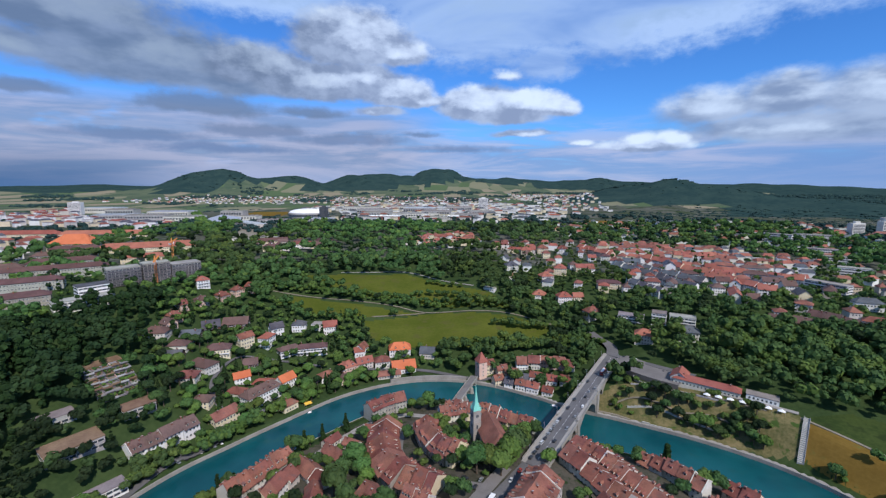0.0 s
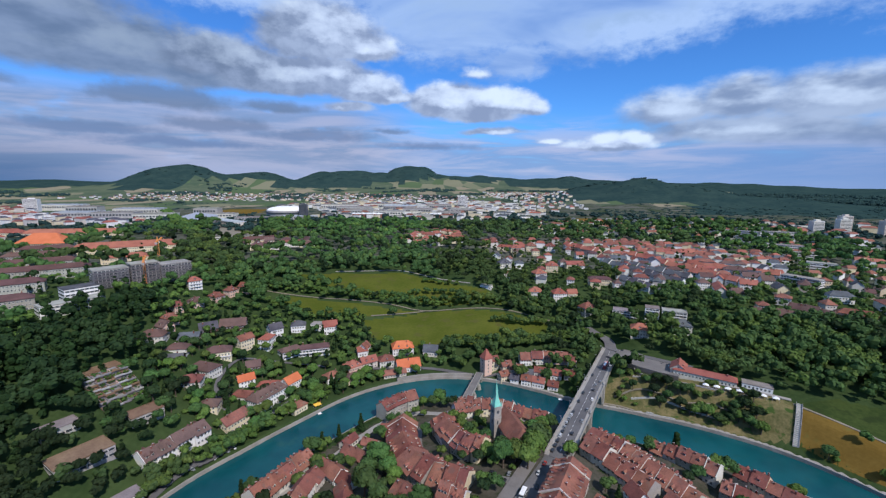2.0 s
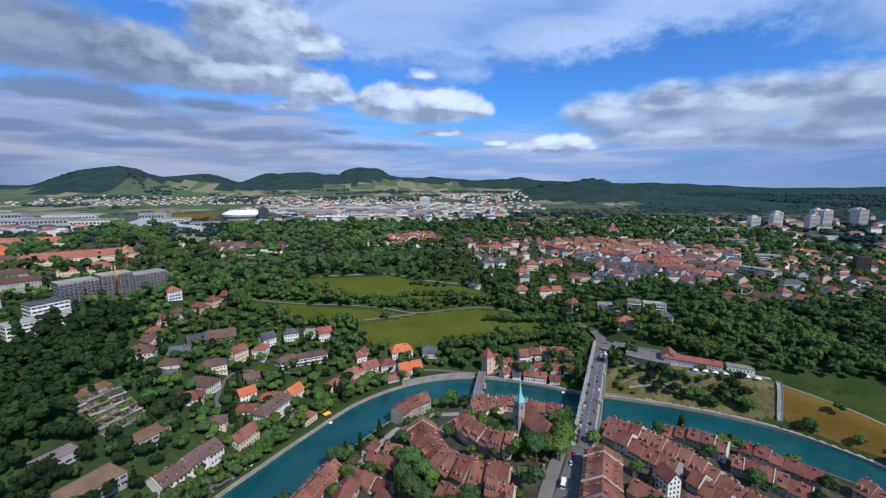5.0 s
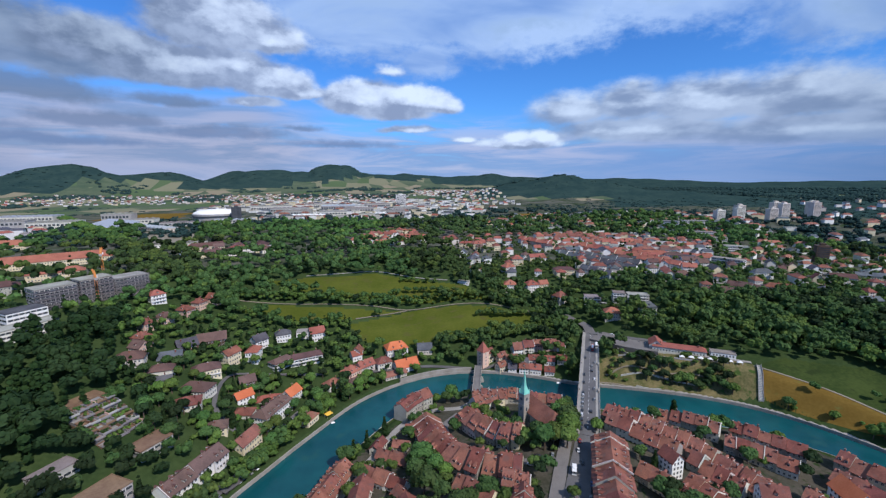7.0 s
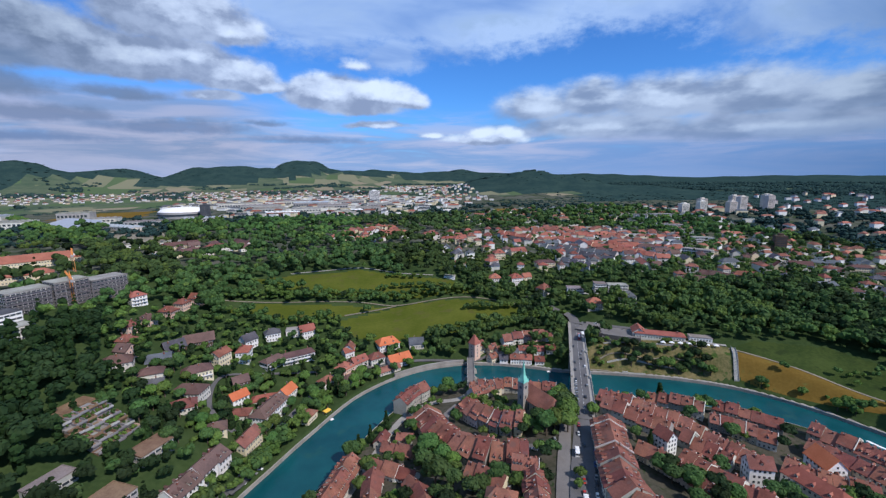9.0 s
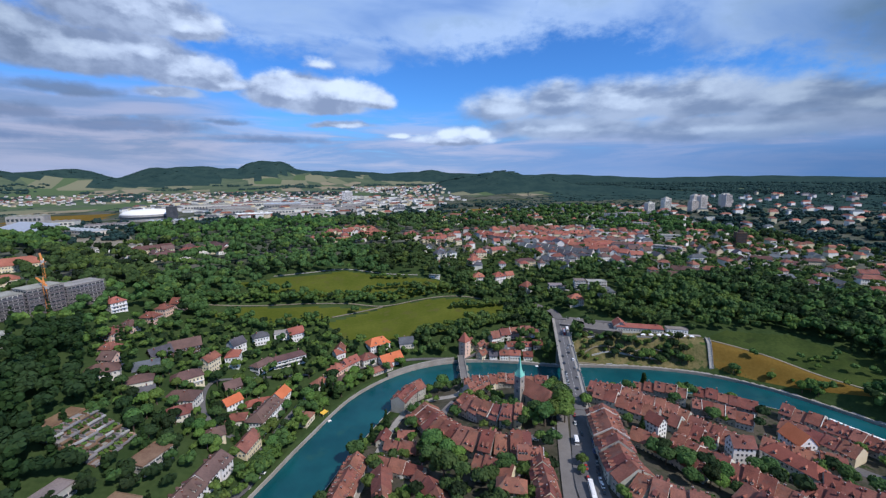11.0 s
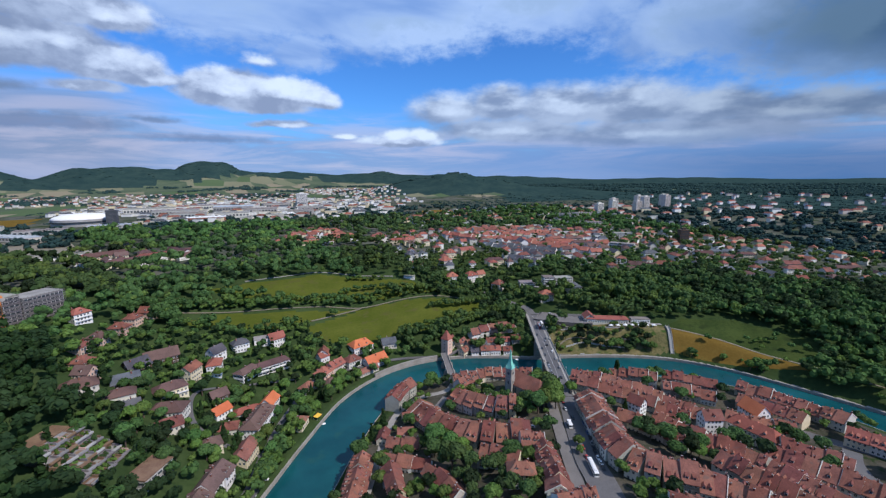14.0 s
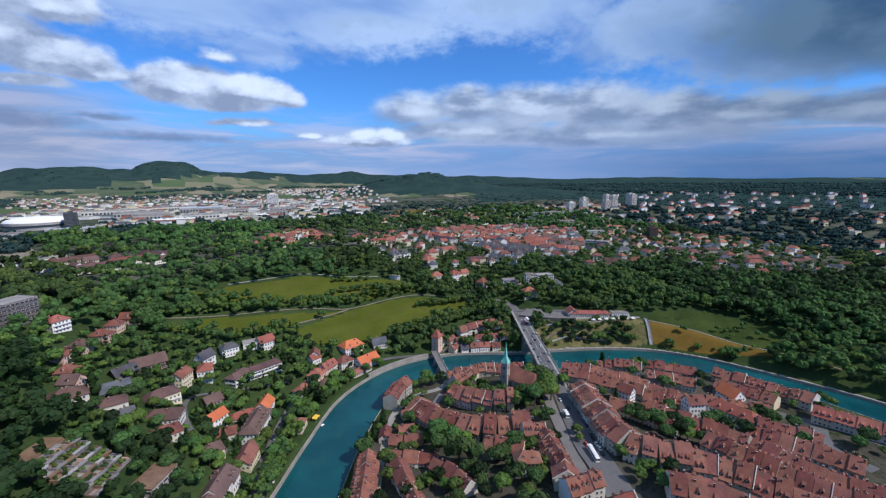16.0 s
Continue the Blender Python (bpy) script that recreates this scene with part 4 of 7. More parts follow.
def row(points, depth, eave, rise, label, roof=TILE, walls=(PLASTER, SAND, SAND, PLASTER, CREAM), width=(6.5, 9.5), dormers=2, kind="gable", group="", z=None, jitter=1.3, dorm_every=0.75):
    """Town houses side by side along a line, each a thing of its own, ridges along the line."""
    line = spline(points, 2.0)
    seg = np.hypot(*np.diff(line, axis=0).T)
    at = np.concatenate([[0], np.cumsum(seg)])
    if group in ("lower town houses", "main street houses"):
        depth, eave = depth * 1.1, eave * (0.82 if group == "lower town houses" else 0.98)
    s = 0.0
    while s < at[-1] - 3.5:
        w = rng.uniform(*width)
        if at[-1] - s - w < 4:
            w = at[-1] - s
        a = [np.interp(s, at, line[:, k]) for k in (0, 1)]
        b = [np.interp(s + w, at, line[:, k]) for k in (0, 1)]
        x, y = (a[0] + b[0]) / 2, (a[1] + b[1]) / 2
        turn = math.degrees(math.atan2(b[1] - a[1], b[0] - a[0]))
        e = eave + rng.uniform(-jitter, jitter)
        deep, up = depth + rng.uniform(-1.6, 1.6), rise + rng.uniform(-0.8, 0.8)
        h = house(label, x, y, turn, w - 0.05, deep, e, up, kind, roof, rng.choice(walls),
              "row house", group, "row_house", (1, 0, 1, 0), dormers if rng.random() < dorm_every else 0, rng.choice((1, 1, 2)), over=1.2, ends=0.0, z=z)
        if kind == "gable" and FIRE.random() < 0.2:
            m = Mesh()
            o, k = deep / 2 + 1.3, up / (deep / 2)
            m.prism([(-o, e - 1.3 * k), (-o, e - 1.3 * k + 0.95), (0, e + up + 0.95), (o, e - 1.3 * k + 0.95), (o, e - 1.3 * k), (0, e + up)], w / 2 - 0.2, w / 2 + 0.2)
            part("firewall", m.data("firewall", PLASTER), h, "pale raised firewall between two roofs")
        s += w


OLD = "old-town houses"
row([(2, 317), (20, 312), (40, 302), (56, 291), (67, 284)], 11, 8.5, 4.6, "old town row house with brown clay tiles by the river", group=OLD)
row([(-3, 300), (10, 303), (24, 303)], 10, 9, 4.6, "old town row house with brown clay tiles beside the church", group=OLD)
row([(-12, 288), (-10, 273), (-5, 259), (2, 248), (11, 240)], 17, 7.5, 6.0, "curved row house with red-brown tiles and small dormers", group=OLD, dormers=3)
row([(-42, 297), (-43, 280), (-41, 263), (-35, 243), (-27, 227), (-15, 217), (-3, 210)], 20, 7, 6.8, "old town row house with brown clay tiles and dormers", group=OLD)
row([(-60, 311), (-53, 318), (-43, 326), (-33, 331)], 12, 10.5, 4.4, "grey stone riverside warehouse with red tiled roof", walls=(SAND,), group="riverside warehouse", width=(11, 13), jitter=0.1, dormers=4, z=2.3)
row([(-82, 270), (-64, 253)], 8.5, 4.5, 3.6, "low garden house with brown tiles and skylights", group=OLD, width=(11, 14), dormers=0)
row([(-94, 250), (-70, 226)], 9.5, 5.5, 4.0, "low row house with brown tiles and white gallery", group=OLD, width=(9, 12), dormers=0, walls=(WHITE, PLASTER))
row([(-94, 236), (-98, 222), (-101, 208)], 9.5, 7, 4.4, "lane house with brown tiles and pale gable", group=OLD, width=(9, 11), dormers=1, walls=(WHITE, PLASTER, CREAM))
row([(-104, 258), (-112, 244), (-119, 232), (-127, 218)], 13, 8.5, 5.2, "riverside terrace house with stepped brown roof", group=OLD, width=(7.5, 8.5), dormers=2, jitter=0.5)
row([(-135, 200), (-146, 182)], 12, 8, 5, "riverside terrace house with brown roof", group=OLD)
row([(-104, 200), (-110, 178)], 10, 7.5, 4.6, "lane house with brown clay tiles", group=OLD)
row([(-76, 222), (-72, 206), (-74, 186)], 9, 6.0, 4.0, "low garden house with brown clay tiles", group=OLD, width=(9, 12), dormers=0)
row([(-43, 210), (-36, 200), (-29, 189)], 11, 8.5, 4.4, "tall old town house with brown tiles above gardens", group=OLD)
row([(-20, 200), (-7, 192)], 11, 10, 5, "tall old town house with brown tiles and dormers", group=OLD, dormers=3)
row([(-44, 182), (-32, 174)], 10, 9, 4.6, "house with brown hipped roof among garden trees", kind="hip", width=(12, 14), group=OLD)
row([(-14, 186), (-25, 163), (-34, 152)], 12, 9, 5, "street house with red-brown tiles and pale gable", group=OLD)
row([(-42, 147), (-22, 140)], 11, 9.5, 5, "street house with red-brown tiles and white gable", group=OLD, walls=(WHITE, PLASTER))
row([(-52, 128), (-24, 120)], 11, 9.5, 5, "street house with red-brown tiles", group=OLD)
row([(57, 212), (46, 195), (35, 178), (27, 165), (22, 152), (25, 139), (34, 127), (43, 115), (49, 98), (53, 79), (61, 56)], 17.5, 9.5, 6.2, "arcaded street house with red-brown tiles and dormers", group="main street houses", dormers=2, walls=(SAND, SAND, PLASTER))
row([(2, 116), (12, 101), (17, 88), (22, 64)], 16, 11, 5, "street house with dark brown tiles", group="main street houses", dormers=1)
row([(-30, 100), (-18, 86), (-10, 66)], 12, 11, 5, "street house with dark brown tiles", group="main street houses", dormers=1)
row([(88, 256), (106, 226), (121, 198), (128, 174), (131, 160)], 15, 9, 4.8, "lower town row house with brown tiles and dormers", group="lower town houses", dormers=2, walls=(SAND, PLASTER, SAND))
row([(130, 250), (141, 233), (152, 217)], 10, 9, 4.2, "riverside row house with pale red tiles", group="lower town houses", dormers=1, walls=(PLASTER, SAND))
row([(167, 222), (178, 204), (190, 186)], 11, 9.5, 4.2, "riverside row house with brown tiles", group="lower town houses", dormers=1)
row([(148, 210), (160, 196), (172, 178)], 10, 7.5, 4, "lower town house with brown tiles", group="lower town houses", dormers=1)
row([(84, 176), (89, 153), (99, 126), (101, 113)], 17, 8, 5.6, "terrace house with brown tiles above the lower town", group="lower town houses", dormers=2)
row([(97, 110), (96, 90), (98, 70), (102, 50)], 17, 8, 5.6, "terrace house with dark brown tiles", group="lower town houses", dormers=2)
row([(206, 178), (212, 150), (214, 128), (213, 106)], 14, 8, 4.5, "riverside row house with dark brown tiles", group="lower town houses", dormers=2)
row([(193, 103), (196, 84), (199, 52)], 13, 8.5, 5, "long riverside house with orange-brown roof and dormers", roof=TILE_RED, group="lower town houses", dormers=3, width=(11, 14), jitter=0.2)
row([(135, 120), (144, 104), (148, 86)], 13, 9, 4.6, "lower town house with dark brown tiles", group="lower town houses", dormers=1)
row([(119, 118), (122, 96), (126, 62)], 15, 9.5, 4.8, "lower town house with dark brown tiles", group="lower town houses", dormers=1)
row([(150, 160), (156, 146), (172, 124)], 14, 8.5, 4.6, "lower town house with brown tiles", group="lower town houses", dormers=1)
row([(186, 168), (190, 146), (190, 124)], 13, 8, 4.6, "lower town house with brown tiles", group="lower town houses", dormers=1)
row([(106, 196), (112, 178), (116, 168)], 12, 9, 4.6, "lower town house with brown tiles", group="lower town houses", dormers=1)
row([(78, 240), (92, 216), (100, 200)], 12, 9, 4.8, "lower town house with brown tiles below the bridge", group="lower town houses", dormers=1)
row([(76, 128), (74, 104), (76, 80), (80, 54)], 14, 8.5, 5.4, "street house with dark brown tiles", group="main street houses", dormers=1)
row([(62, 190), (70, 172), (74, 146)], 11, 8, 4.4, "back house with brown tiles over a steep garden", group="lower town houses", dormers=1)
house("long hall with red hipped tiled roof in the lower town", 138, 136, 91, 30, 13, 11, 5.2, "hip", TILE_RED, PLASTER, "house", dormers=3, chimneys=2, inset=4)
house("gabled hall with bright orange roof in the lower town", 171, 150, 70, 16, 13, 10, 6.5, "gable", TILE_NEW, WHITE, "house", chimneys=1)
house("tall pale gabled house among brown roofs", 119, 156, 150, 13, 10, 14, 5, "gable", TILE, WHITE, "house", dormers=1)
house("pale gabled house beside the street row", 84, 190, 95, 10, 9, 12, 4.5, "gable", TILE, WHITE, "house")
for x, y, t in ((-81, 279, 55), (-53, 293, -10), (-65, 275, -25)):
    house("small garden house with brown tiled roof", x, y, t, 12 if t > 0 else 11, 7.5, 4, 3, "gable", TILE, PLASTER, "house", OLD)


def church():
    c = thing("church", "old stone church with steep brown nave roof and round choir", "church", 33, 253, ground_at(33, 253), -79)
    take(33, 253, -79, 38, 17, 1)
    nave = Mesh()
    n, R, H = 9, 8.0, 9.5
    ring = [(13 + R * math.cos(a), R * math.sin(a)) for a in [math.pi / 2 - math.pi * k / (n - 1) for k in range(n)]]
    out = [(-16, R)] + ring + [(-16, -R)]
    nave.plinth([(x, y, -5) for x, y in out][::-1], [(x, y, H) for x, y in out][::-1])
    part("nave_wall", nave.data("nave_wall", SAND), c)
    rf = Mesh()
    o = [(-16.4, R + 0.7)] + [(13 + (R + 0.7) * math.cos(a), (R + 0.7) * math.sin(a)) for a in [math.pi / 2 - math.pi * k / (n - 1) for k in range(n)]] + [(-16.4, -R - 0.7)]
    rf.plinth([(x, y, H - 0.3) for x, y in o][::-1], [(x, y, H) for x, y in o][::-1])
    rf.f.pop(1), rf.m.pop(1)
    tip, back = (12.5, 0, H + 8.5), (-16.4, 0, H + 8.5)
    rf.face([(*o[0], H), back, tip, (*o[1], H)][::-1])
    rf.face([(*o[-2], H), tip, back, (*o[-1], H)][::-1])
    for a, b in zip(o[1:-2], o[2:-1]):
        rf.face([(*a, H), tip, (*b, H)][::-1])
    rf.face([(*o[0], H), (*o[-1], H), back][::-1])
    part("nave_roof", rf.data("nave_roof", TILE), c)
    for k in range(4):
        for sd in (-1, 1):
            x = -11 + k * 6
            win = Mesh()
            win.box(x - 0.7, sd * R - 0.08, 2.5, x + 0.7, sd * R + 0.08, 7.8)
            part("church_window", win.data("church_window", GLASS), c, "tall dark church window")
    for k in range(1, n - 1):
        x, y = ring[k]
        win = Mesh()
        win.box(x - 0.45, y - 0.45, 2.5, x + 0.45, y + 0.45, 7.5)
        part("church_window", win.data("church_window", GLASS), c, "tall dark choir window")
    t = part("bell_tower", None, c, "slender stone bell tower with green copper spire", pose(-9.5, -9.5, 0, 0, 0, 79 + 20))
    w = Mesh()
    w.box(-2.7, -2.7, -5, 2.7, 2.7, 23)
    w.box(-2.95, -2.95, 15.0, 2.95, 2.95, 15.4)
    w.box(-2.95, -2.95, 23, 2.95, 2.95, 23.5)
    part("tower_shaft", w.data("tower_shaft", SAND), t)
    s = Mesh()
    for r0, z0, r1, z1 in ((2.9, 23.5, 2.0, 26.0), (2.0, 26.0, 1.15, 29.0), (1.15, 29.0, 0.08, 40.0)):
        a = [(r0 * q[0], r0 * q[1], z0) for q in ((-1, -1), (1, -1), (1, 1), (-1, 1))]
        b = [(r1 * q[0], r1 * q[1], z1) for q in ((-1, -1), (1, -1), (1, 1), (-1, 1))]
        s.plinth(a, b)
    for q in ((-1, -1), (1, -1), (1, 1), (-1, 1)):
        x, y = q[0] * 2.4, q[1] * 2.4
        s.plinth([(x - 0.45, y - 0.45, 23.5), (x + 0.45, y - 0.45, 23.5), (x + 0.45, y + 0.45, 23.5), (x - 0.45, y + 0.45, 23.5)],
                 [(x - 0.05, y - 0.05, 27.0), (x + 0.05, y - 0.05, 27.0), (x + 0.05, y + 0.05, 27.0), (x - 0.05, y + 0.05, 27.0)])
    s.box(-0.06, -0.06, 39.9, 0.06, 0.06, 41.5)
    part("spire", s.data("spire", COPPER), t)
    for ang in (0, 90, 180, 270):
        f = Mesh()
        pts = [(1.15 * math.cos(k * math.pi / 8), 1.15 * math.sin(k * math.pi / 8)) for k in range(16)]
        f.plinth([(x, 0.1, z) for x, z in pts], [(x, -0.12, z) for x, z in pts])
        part("clock_face", f.data("clock_face", SLATE), t, "", pose(0, 0, 19.6, 0, 0, ang) @ pose(0, -2.72, 0))
        b = Mesh()
        b.box(-0.5, -0.08, 0, 0.5, 0.08, 2.6)
        part("belfry_opening", b.data("belfry_opening", GLASS), t, "", pose(0, 0, 10.6, 0, 0, ang) @ pose(0, -2.72, 0))


church()


def gate_tower():
    z = ground_at(37, 385)
    g = thing("gate_tower", "square medieval gate tower with steep red hipped roof", "tower", 37, 385, z, 24)
    take(37, 385, 24, 11, 11, 1)
    part("wall", wall_mesh("hip", 8.5, 8.5, 17, 0).data("wall", PINK), g)
    r = Mesh()
    a = 4.9
    q = lambda h, z0: [(-h, -h, z0), (h, -h, z0), (h, h, z0), (-h, h, z0)]
    r.plinth(q(a, 16.8), q(a, 17.1))
    r.plinth(q(a, 17.1), q(a * 0.62, 20.5))
    r.plinth(q(a * 0.62, 20.5), q(0.35, 26.0))
    part("roof", r.data("roof", TILE_RED), g)
    for k in range(4):
        for ang in (0, 90, 180, 270):
            part("window_row", window_row(5), g, "", pose(0, 0, 3 + k * 3.6, 0, 0, ang) @ pose(0, -4.25, 0))


gate_tower()

# ---- houses by the gate ----
EAST = "houses between the gate and the high bridge"
row([(72, 392), (90, 391), (108, 386), (126, 379)], 10, 6.5, 4.2, "lane house with brown hipped roof and pale walls", group=EAST, walls=(PLASTER, PINK, WHITE), width=(10, 15), dormers=2)
for x, y, t, w, e, rf, wl in ((52, 374, 20, 9, 9, TILE, CREAM), (62, 368, -25, 8, 7, SLATE, WHITE), (72, 363, -25, 9, 6, TILE, WHITE), (82, 358, -28, 11, 5.5, TILE_RED, WHITE), (66, 380, -5, 12, 7, TILE, PLASTER), (45, 391, 20, 9, 11, TILE, CREAM), (94, 352, -28, 9, 4, TILE, WHITE), (57, 387, 15, 10, 7, TILE, CREAM), (88, 373, -20, 11, 5, TILE, WHITE), (101, 365, -25, 10, 5, TILE_RED, WHITE), (112, 360, -30, 9, 5, TILE, PLASTER), (76, 373, -15, 9, 5, SLATE, WHITE)):
    house("small riverside house with tiled roof and pale walls", x, y, t, w, 8, e, 3.6, "gable", rf, wl, "house", EAST, dormers=1)

# ---- orange-roofed inn and its neighbours on the outer bank ----
BANK = "outer bank houses"
house("large inn with bright orange hipped roof", -46, 425, 8, 22, 15, 7, 6, "hip", TILE_NEW, WHITE, "house", BANK, keep=1.8, dormers=2, inset=5)
house("large inn wing with bright orange gabled roof and white wall", -40, 400, 14, 23, 14, 5, 6, "gable", TILE_NEW, WHITE, "house", BANK, keep=1.8, dormers=0)
house("pale house with brown tiled roof beside the inn", -62, 405, 14, 15, 12, 7, 4.5, "hip", TILE, PLASTER, "house", BANK, keep=1.8, dormers=1)
house("grey-roofed house behind the inn", -16, 420, -10, 15, 12, 5, 5, "gable", SLATE, PLASTER, "house", BANK)
house("low riverside house with red-brown roof", -53, 387, 16, 22, 8, 3.5, 3, "gable", TILE, PLASTER, "house", BANK, keep=1.8, chimneys=2)
house("long pale riverside house with red tiled roof", -80, 402, 30, 16, 11, 6.5, 4.5, "gable", TILE_RED, PLASTER, "house", BANK, keep=1.8, dormers=2)
house("red tiled house with pink walls by the river road", -94, 392, 38, 15, 12, 8, 5, "hip", TILE_RED, PINK, "house", BANK, keep=1.8, dormers=2)
house("small house with red roof at the road bend", -88, 418, 20, 10, 9, 5.5, 3.5, "gable", TILE_RED, WHITE, "house", BANK)
house("pale house with hipped brown roof by the road", -112, 380, 40, 14, 10, 5, 4, "hip", TILE, WHITE, "house", BANK)
house("brown-roofed house above the river path", -92, 378, 35, 15, 11, 5, 4, "hip", TILE_DARK, CREAM, "house", BANK)
house("riverside villa with brown roof and garden", -130, 328, 55, 13, 9, 5, 3.6, "hip", TILE, CREAM, "house", BANK)
house("white three-storey corner house with brown mansard roof", -158, 340, 60, 32, 14, 10.5, 5.4, "hip", TILE_DARK, WHITE, "house", BANK, keep=1.8, dormers=5, inset=4)
house("orange-roofed end house joined to the white house", -146, 366, 58, 15, 11, 8, 4.6, "gable", TILE_NEW, WHITE, "house", BANK)
house("low house with orange hipped roof", -164, 362, 5, 19, 9, 4.5, 3.4, "hip", TILE_RED, PLASTER, "house", BANK)
house("house with red-brown roof by a steep garden", -179, 340, -12, 15, 11, 5, 3.6, "hip", TILE, PLASTER, "house", BANK)
house("yellow house with brown roof beside the road", -171, 303, 62, 20, 11, 8, 4.4, "gable", TILE, CREAM, "house", BANK)
house("pale villa with dark hipped roof in a garden", -190, 309, 8, 13, 11, 6, 4, "hip", TILE_DARK, CREAM, "house", BANK)
row([(-184, 287), (-192, 273), (-206, 249)], 13, 8, 4.4, "long white terrace house with dark brown roof and balconies", group="white riverside terrace", walls=(WHITE,), roof=TILE_DARK, width=(11, 13), jitter=0.3, dormers=2)
house("long white three-storey school with grey-brown roof", -136, 415, 14, 30, 12, 7.5, 3.2, "hip", TILE_DARK, WHITE, "house", BANK, keep=1.8, bands=True, inset=3, chimneys=2, balconies=True)
house("end wing of the long white school", -158, 408, 42, 20, 11, 7, 3, "hip", TILE_DARK, WHITE, "house", BANK, keep=1.8, bands=True, inset=3, balconies=True)

# ---- hillside houses ----
SLOPE = "hillside houses"
def hill(x, y, turn, w, d, e, r, kind, roof, wall, label, **k):
    house(label, x, y, turn, w * 1.22, d * 1.2, e * 1.4, r * 1.1, kind, roof, wall, "house", SLOPE, keep=1.6, **k)


hill(-182, 357, 35, 11, 8, 5, 3.6, "gable", TILE_NEW, WHITE, "white gabled house with orange roof on the slope")
hill(-182, 376, 20, 10, 9, 5.5, 3.8, "gable", TILE_DARK, DARKWALL, "dark timber house with brown roof on the slope")
hill(-213, 328, 10, 14, 11, 5, 4, "hip", TILE, PLASTER, "brown-roofed villa among garden trees")
hill(-214, 353, -20, 19, 12, 5, 4.6, "hip", TILE_DARK, PLASTER, "large house with dark brown hipped roof")
hill(-214, 380, 18, 18, 11, 6, 4.2, "hip", TILE_DARK, CREAM, "cream apartment house with brown hipped roof", balconies=True)
hill(-200, 404, 55, 12, 9, 8, 3.5, "gable", TILE, CREAM, "tall cream house with brown roof")
hill(-236, 349, 10, 12, 9, 4, 3, "gable", SLATE, DARKWALL, "small dark house with slate roof under trees")
hill(-241, 365, 5, 14, 10, 4, 3.5, "hip", TILE_DARK, PLASTER, "low house with brown roof")
hill(-240, 384, 8, 14, 11, 5, 4, "gable", SLATE, DARKWALL, "house with dark slate roof on the slope")
hill(-236, 410, 30, 13, 11, 5, 5, "gable", SLATE, DARKWALL, "dark gabled house with slate roof")
hill(-221, 432, 12, 20, 13, 5, 5, "gable", TILE_DARK, DARKWALL, "large dark timber chalet with wide brown roof")
hill(-182, 414, 80, 12, 9, 8, 3.5, "hip", TILE_RED, WHITE, "tall white house with red hipped roof")
hill(-180, 434, 40, 11, 9, 6, 4.5, "gable", SLATE, WHITE, "white gabled house with grey roof")
hill(-159, 446, 10, 12, 9, 5.5, 4, "hip", SLATE, WHITE, "white house with grey roof below the meadow")
hill(-138, 452, -5, 13, 9, 5, 3.5, "flat", FLAT_ROOF, WHITE, "modern white flat-roofed house below the meadow", chimneys=0)
hill(-126, 449, 15, 12, 10, 6, 4.5, "gable", TILE_RED, WHITE, "white gabled house with red roof below the meadow")
hill(-86, 422, 70, 9, 8, 5, 4, "gable", TILE, WHITE, "small pale house with brown roof")
for x, y in ((-272, 424), (-263, 443), (-251, 464), (-243, 482), (-262, 385), (-266, 400), (-232, 497)):
    hill(x, y, rng.choice((62, 150)), rng.uniform(9, 12), 9, 5, 4, rng.choice(("gable", "hip")), rng.choice((TILE, TILE_DARK)), PINK, "terraced hillside house with brown roof and pink walls", dormers=1)
hill(-263, 368, 10, 17, 12, 5, 4.5, "hip", TILE_DARK, PLASTER, "large house with brown hipped roof by the wood")
hill(-279, 475, 40, 11, 9, 7, 4, "hip", TILE_RED, WHITE, "tall white villa with red roof and balconies", balconies=True, dormers=1)
hill(-258, 258, 55, 16, 9, 4, 0, "flat", FLAT_ROOF, CONCRETE, "flat-roofed concrete house under trees", bands=True)
hill(-232, 240, 55, 24, 14, 5, 0, "flat", EARTH_ROOF, CONCRETE, "flat-roofed concrete block with mossy roof", bands=True)
hill(-205, 222, 55, 24, 8, 4.5, 0, "flat", FLAT_ROOF, WHITE, "long white flat-roofed house by the slope", bands=True)
hill(-196, 203, 40, 28, 11, 6, 4, "gable", TILE, PLASTER, "long house with brown tiled roof")


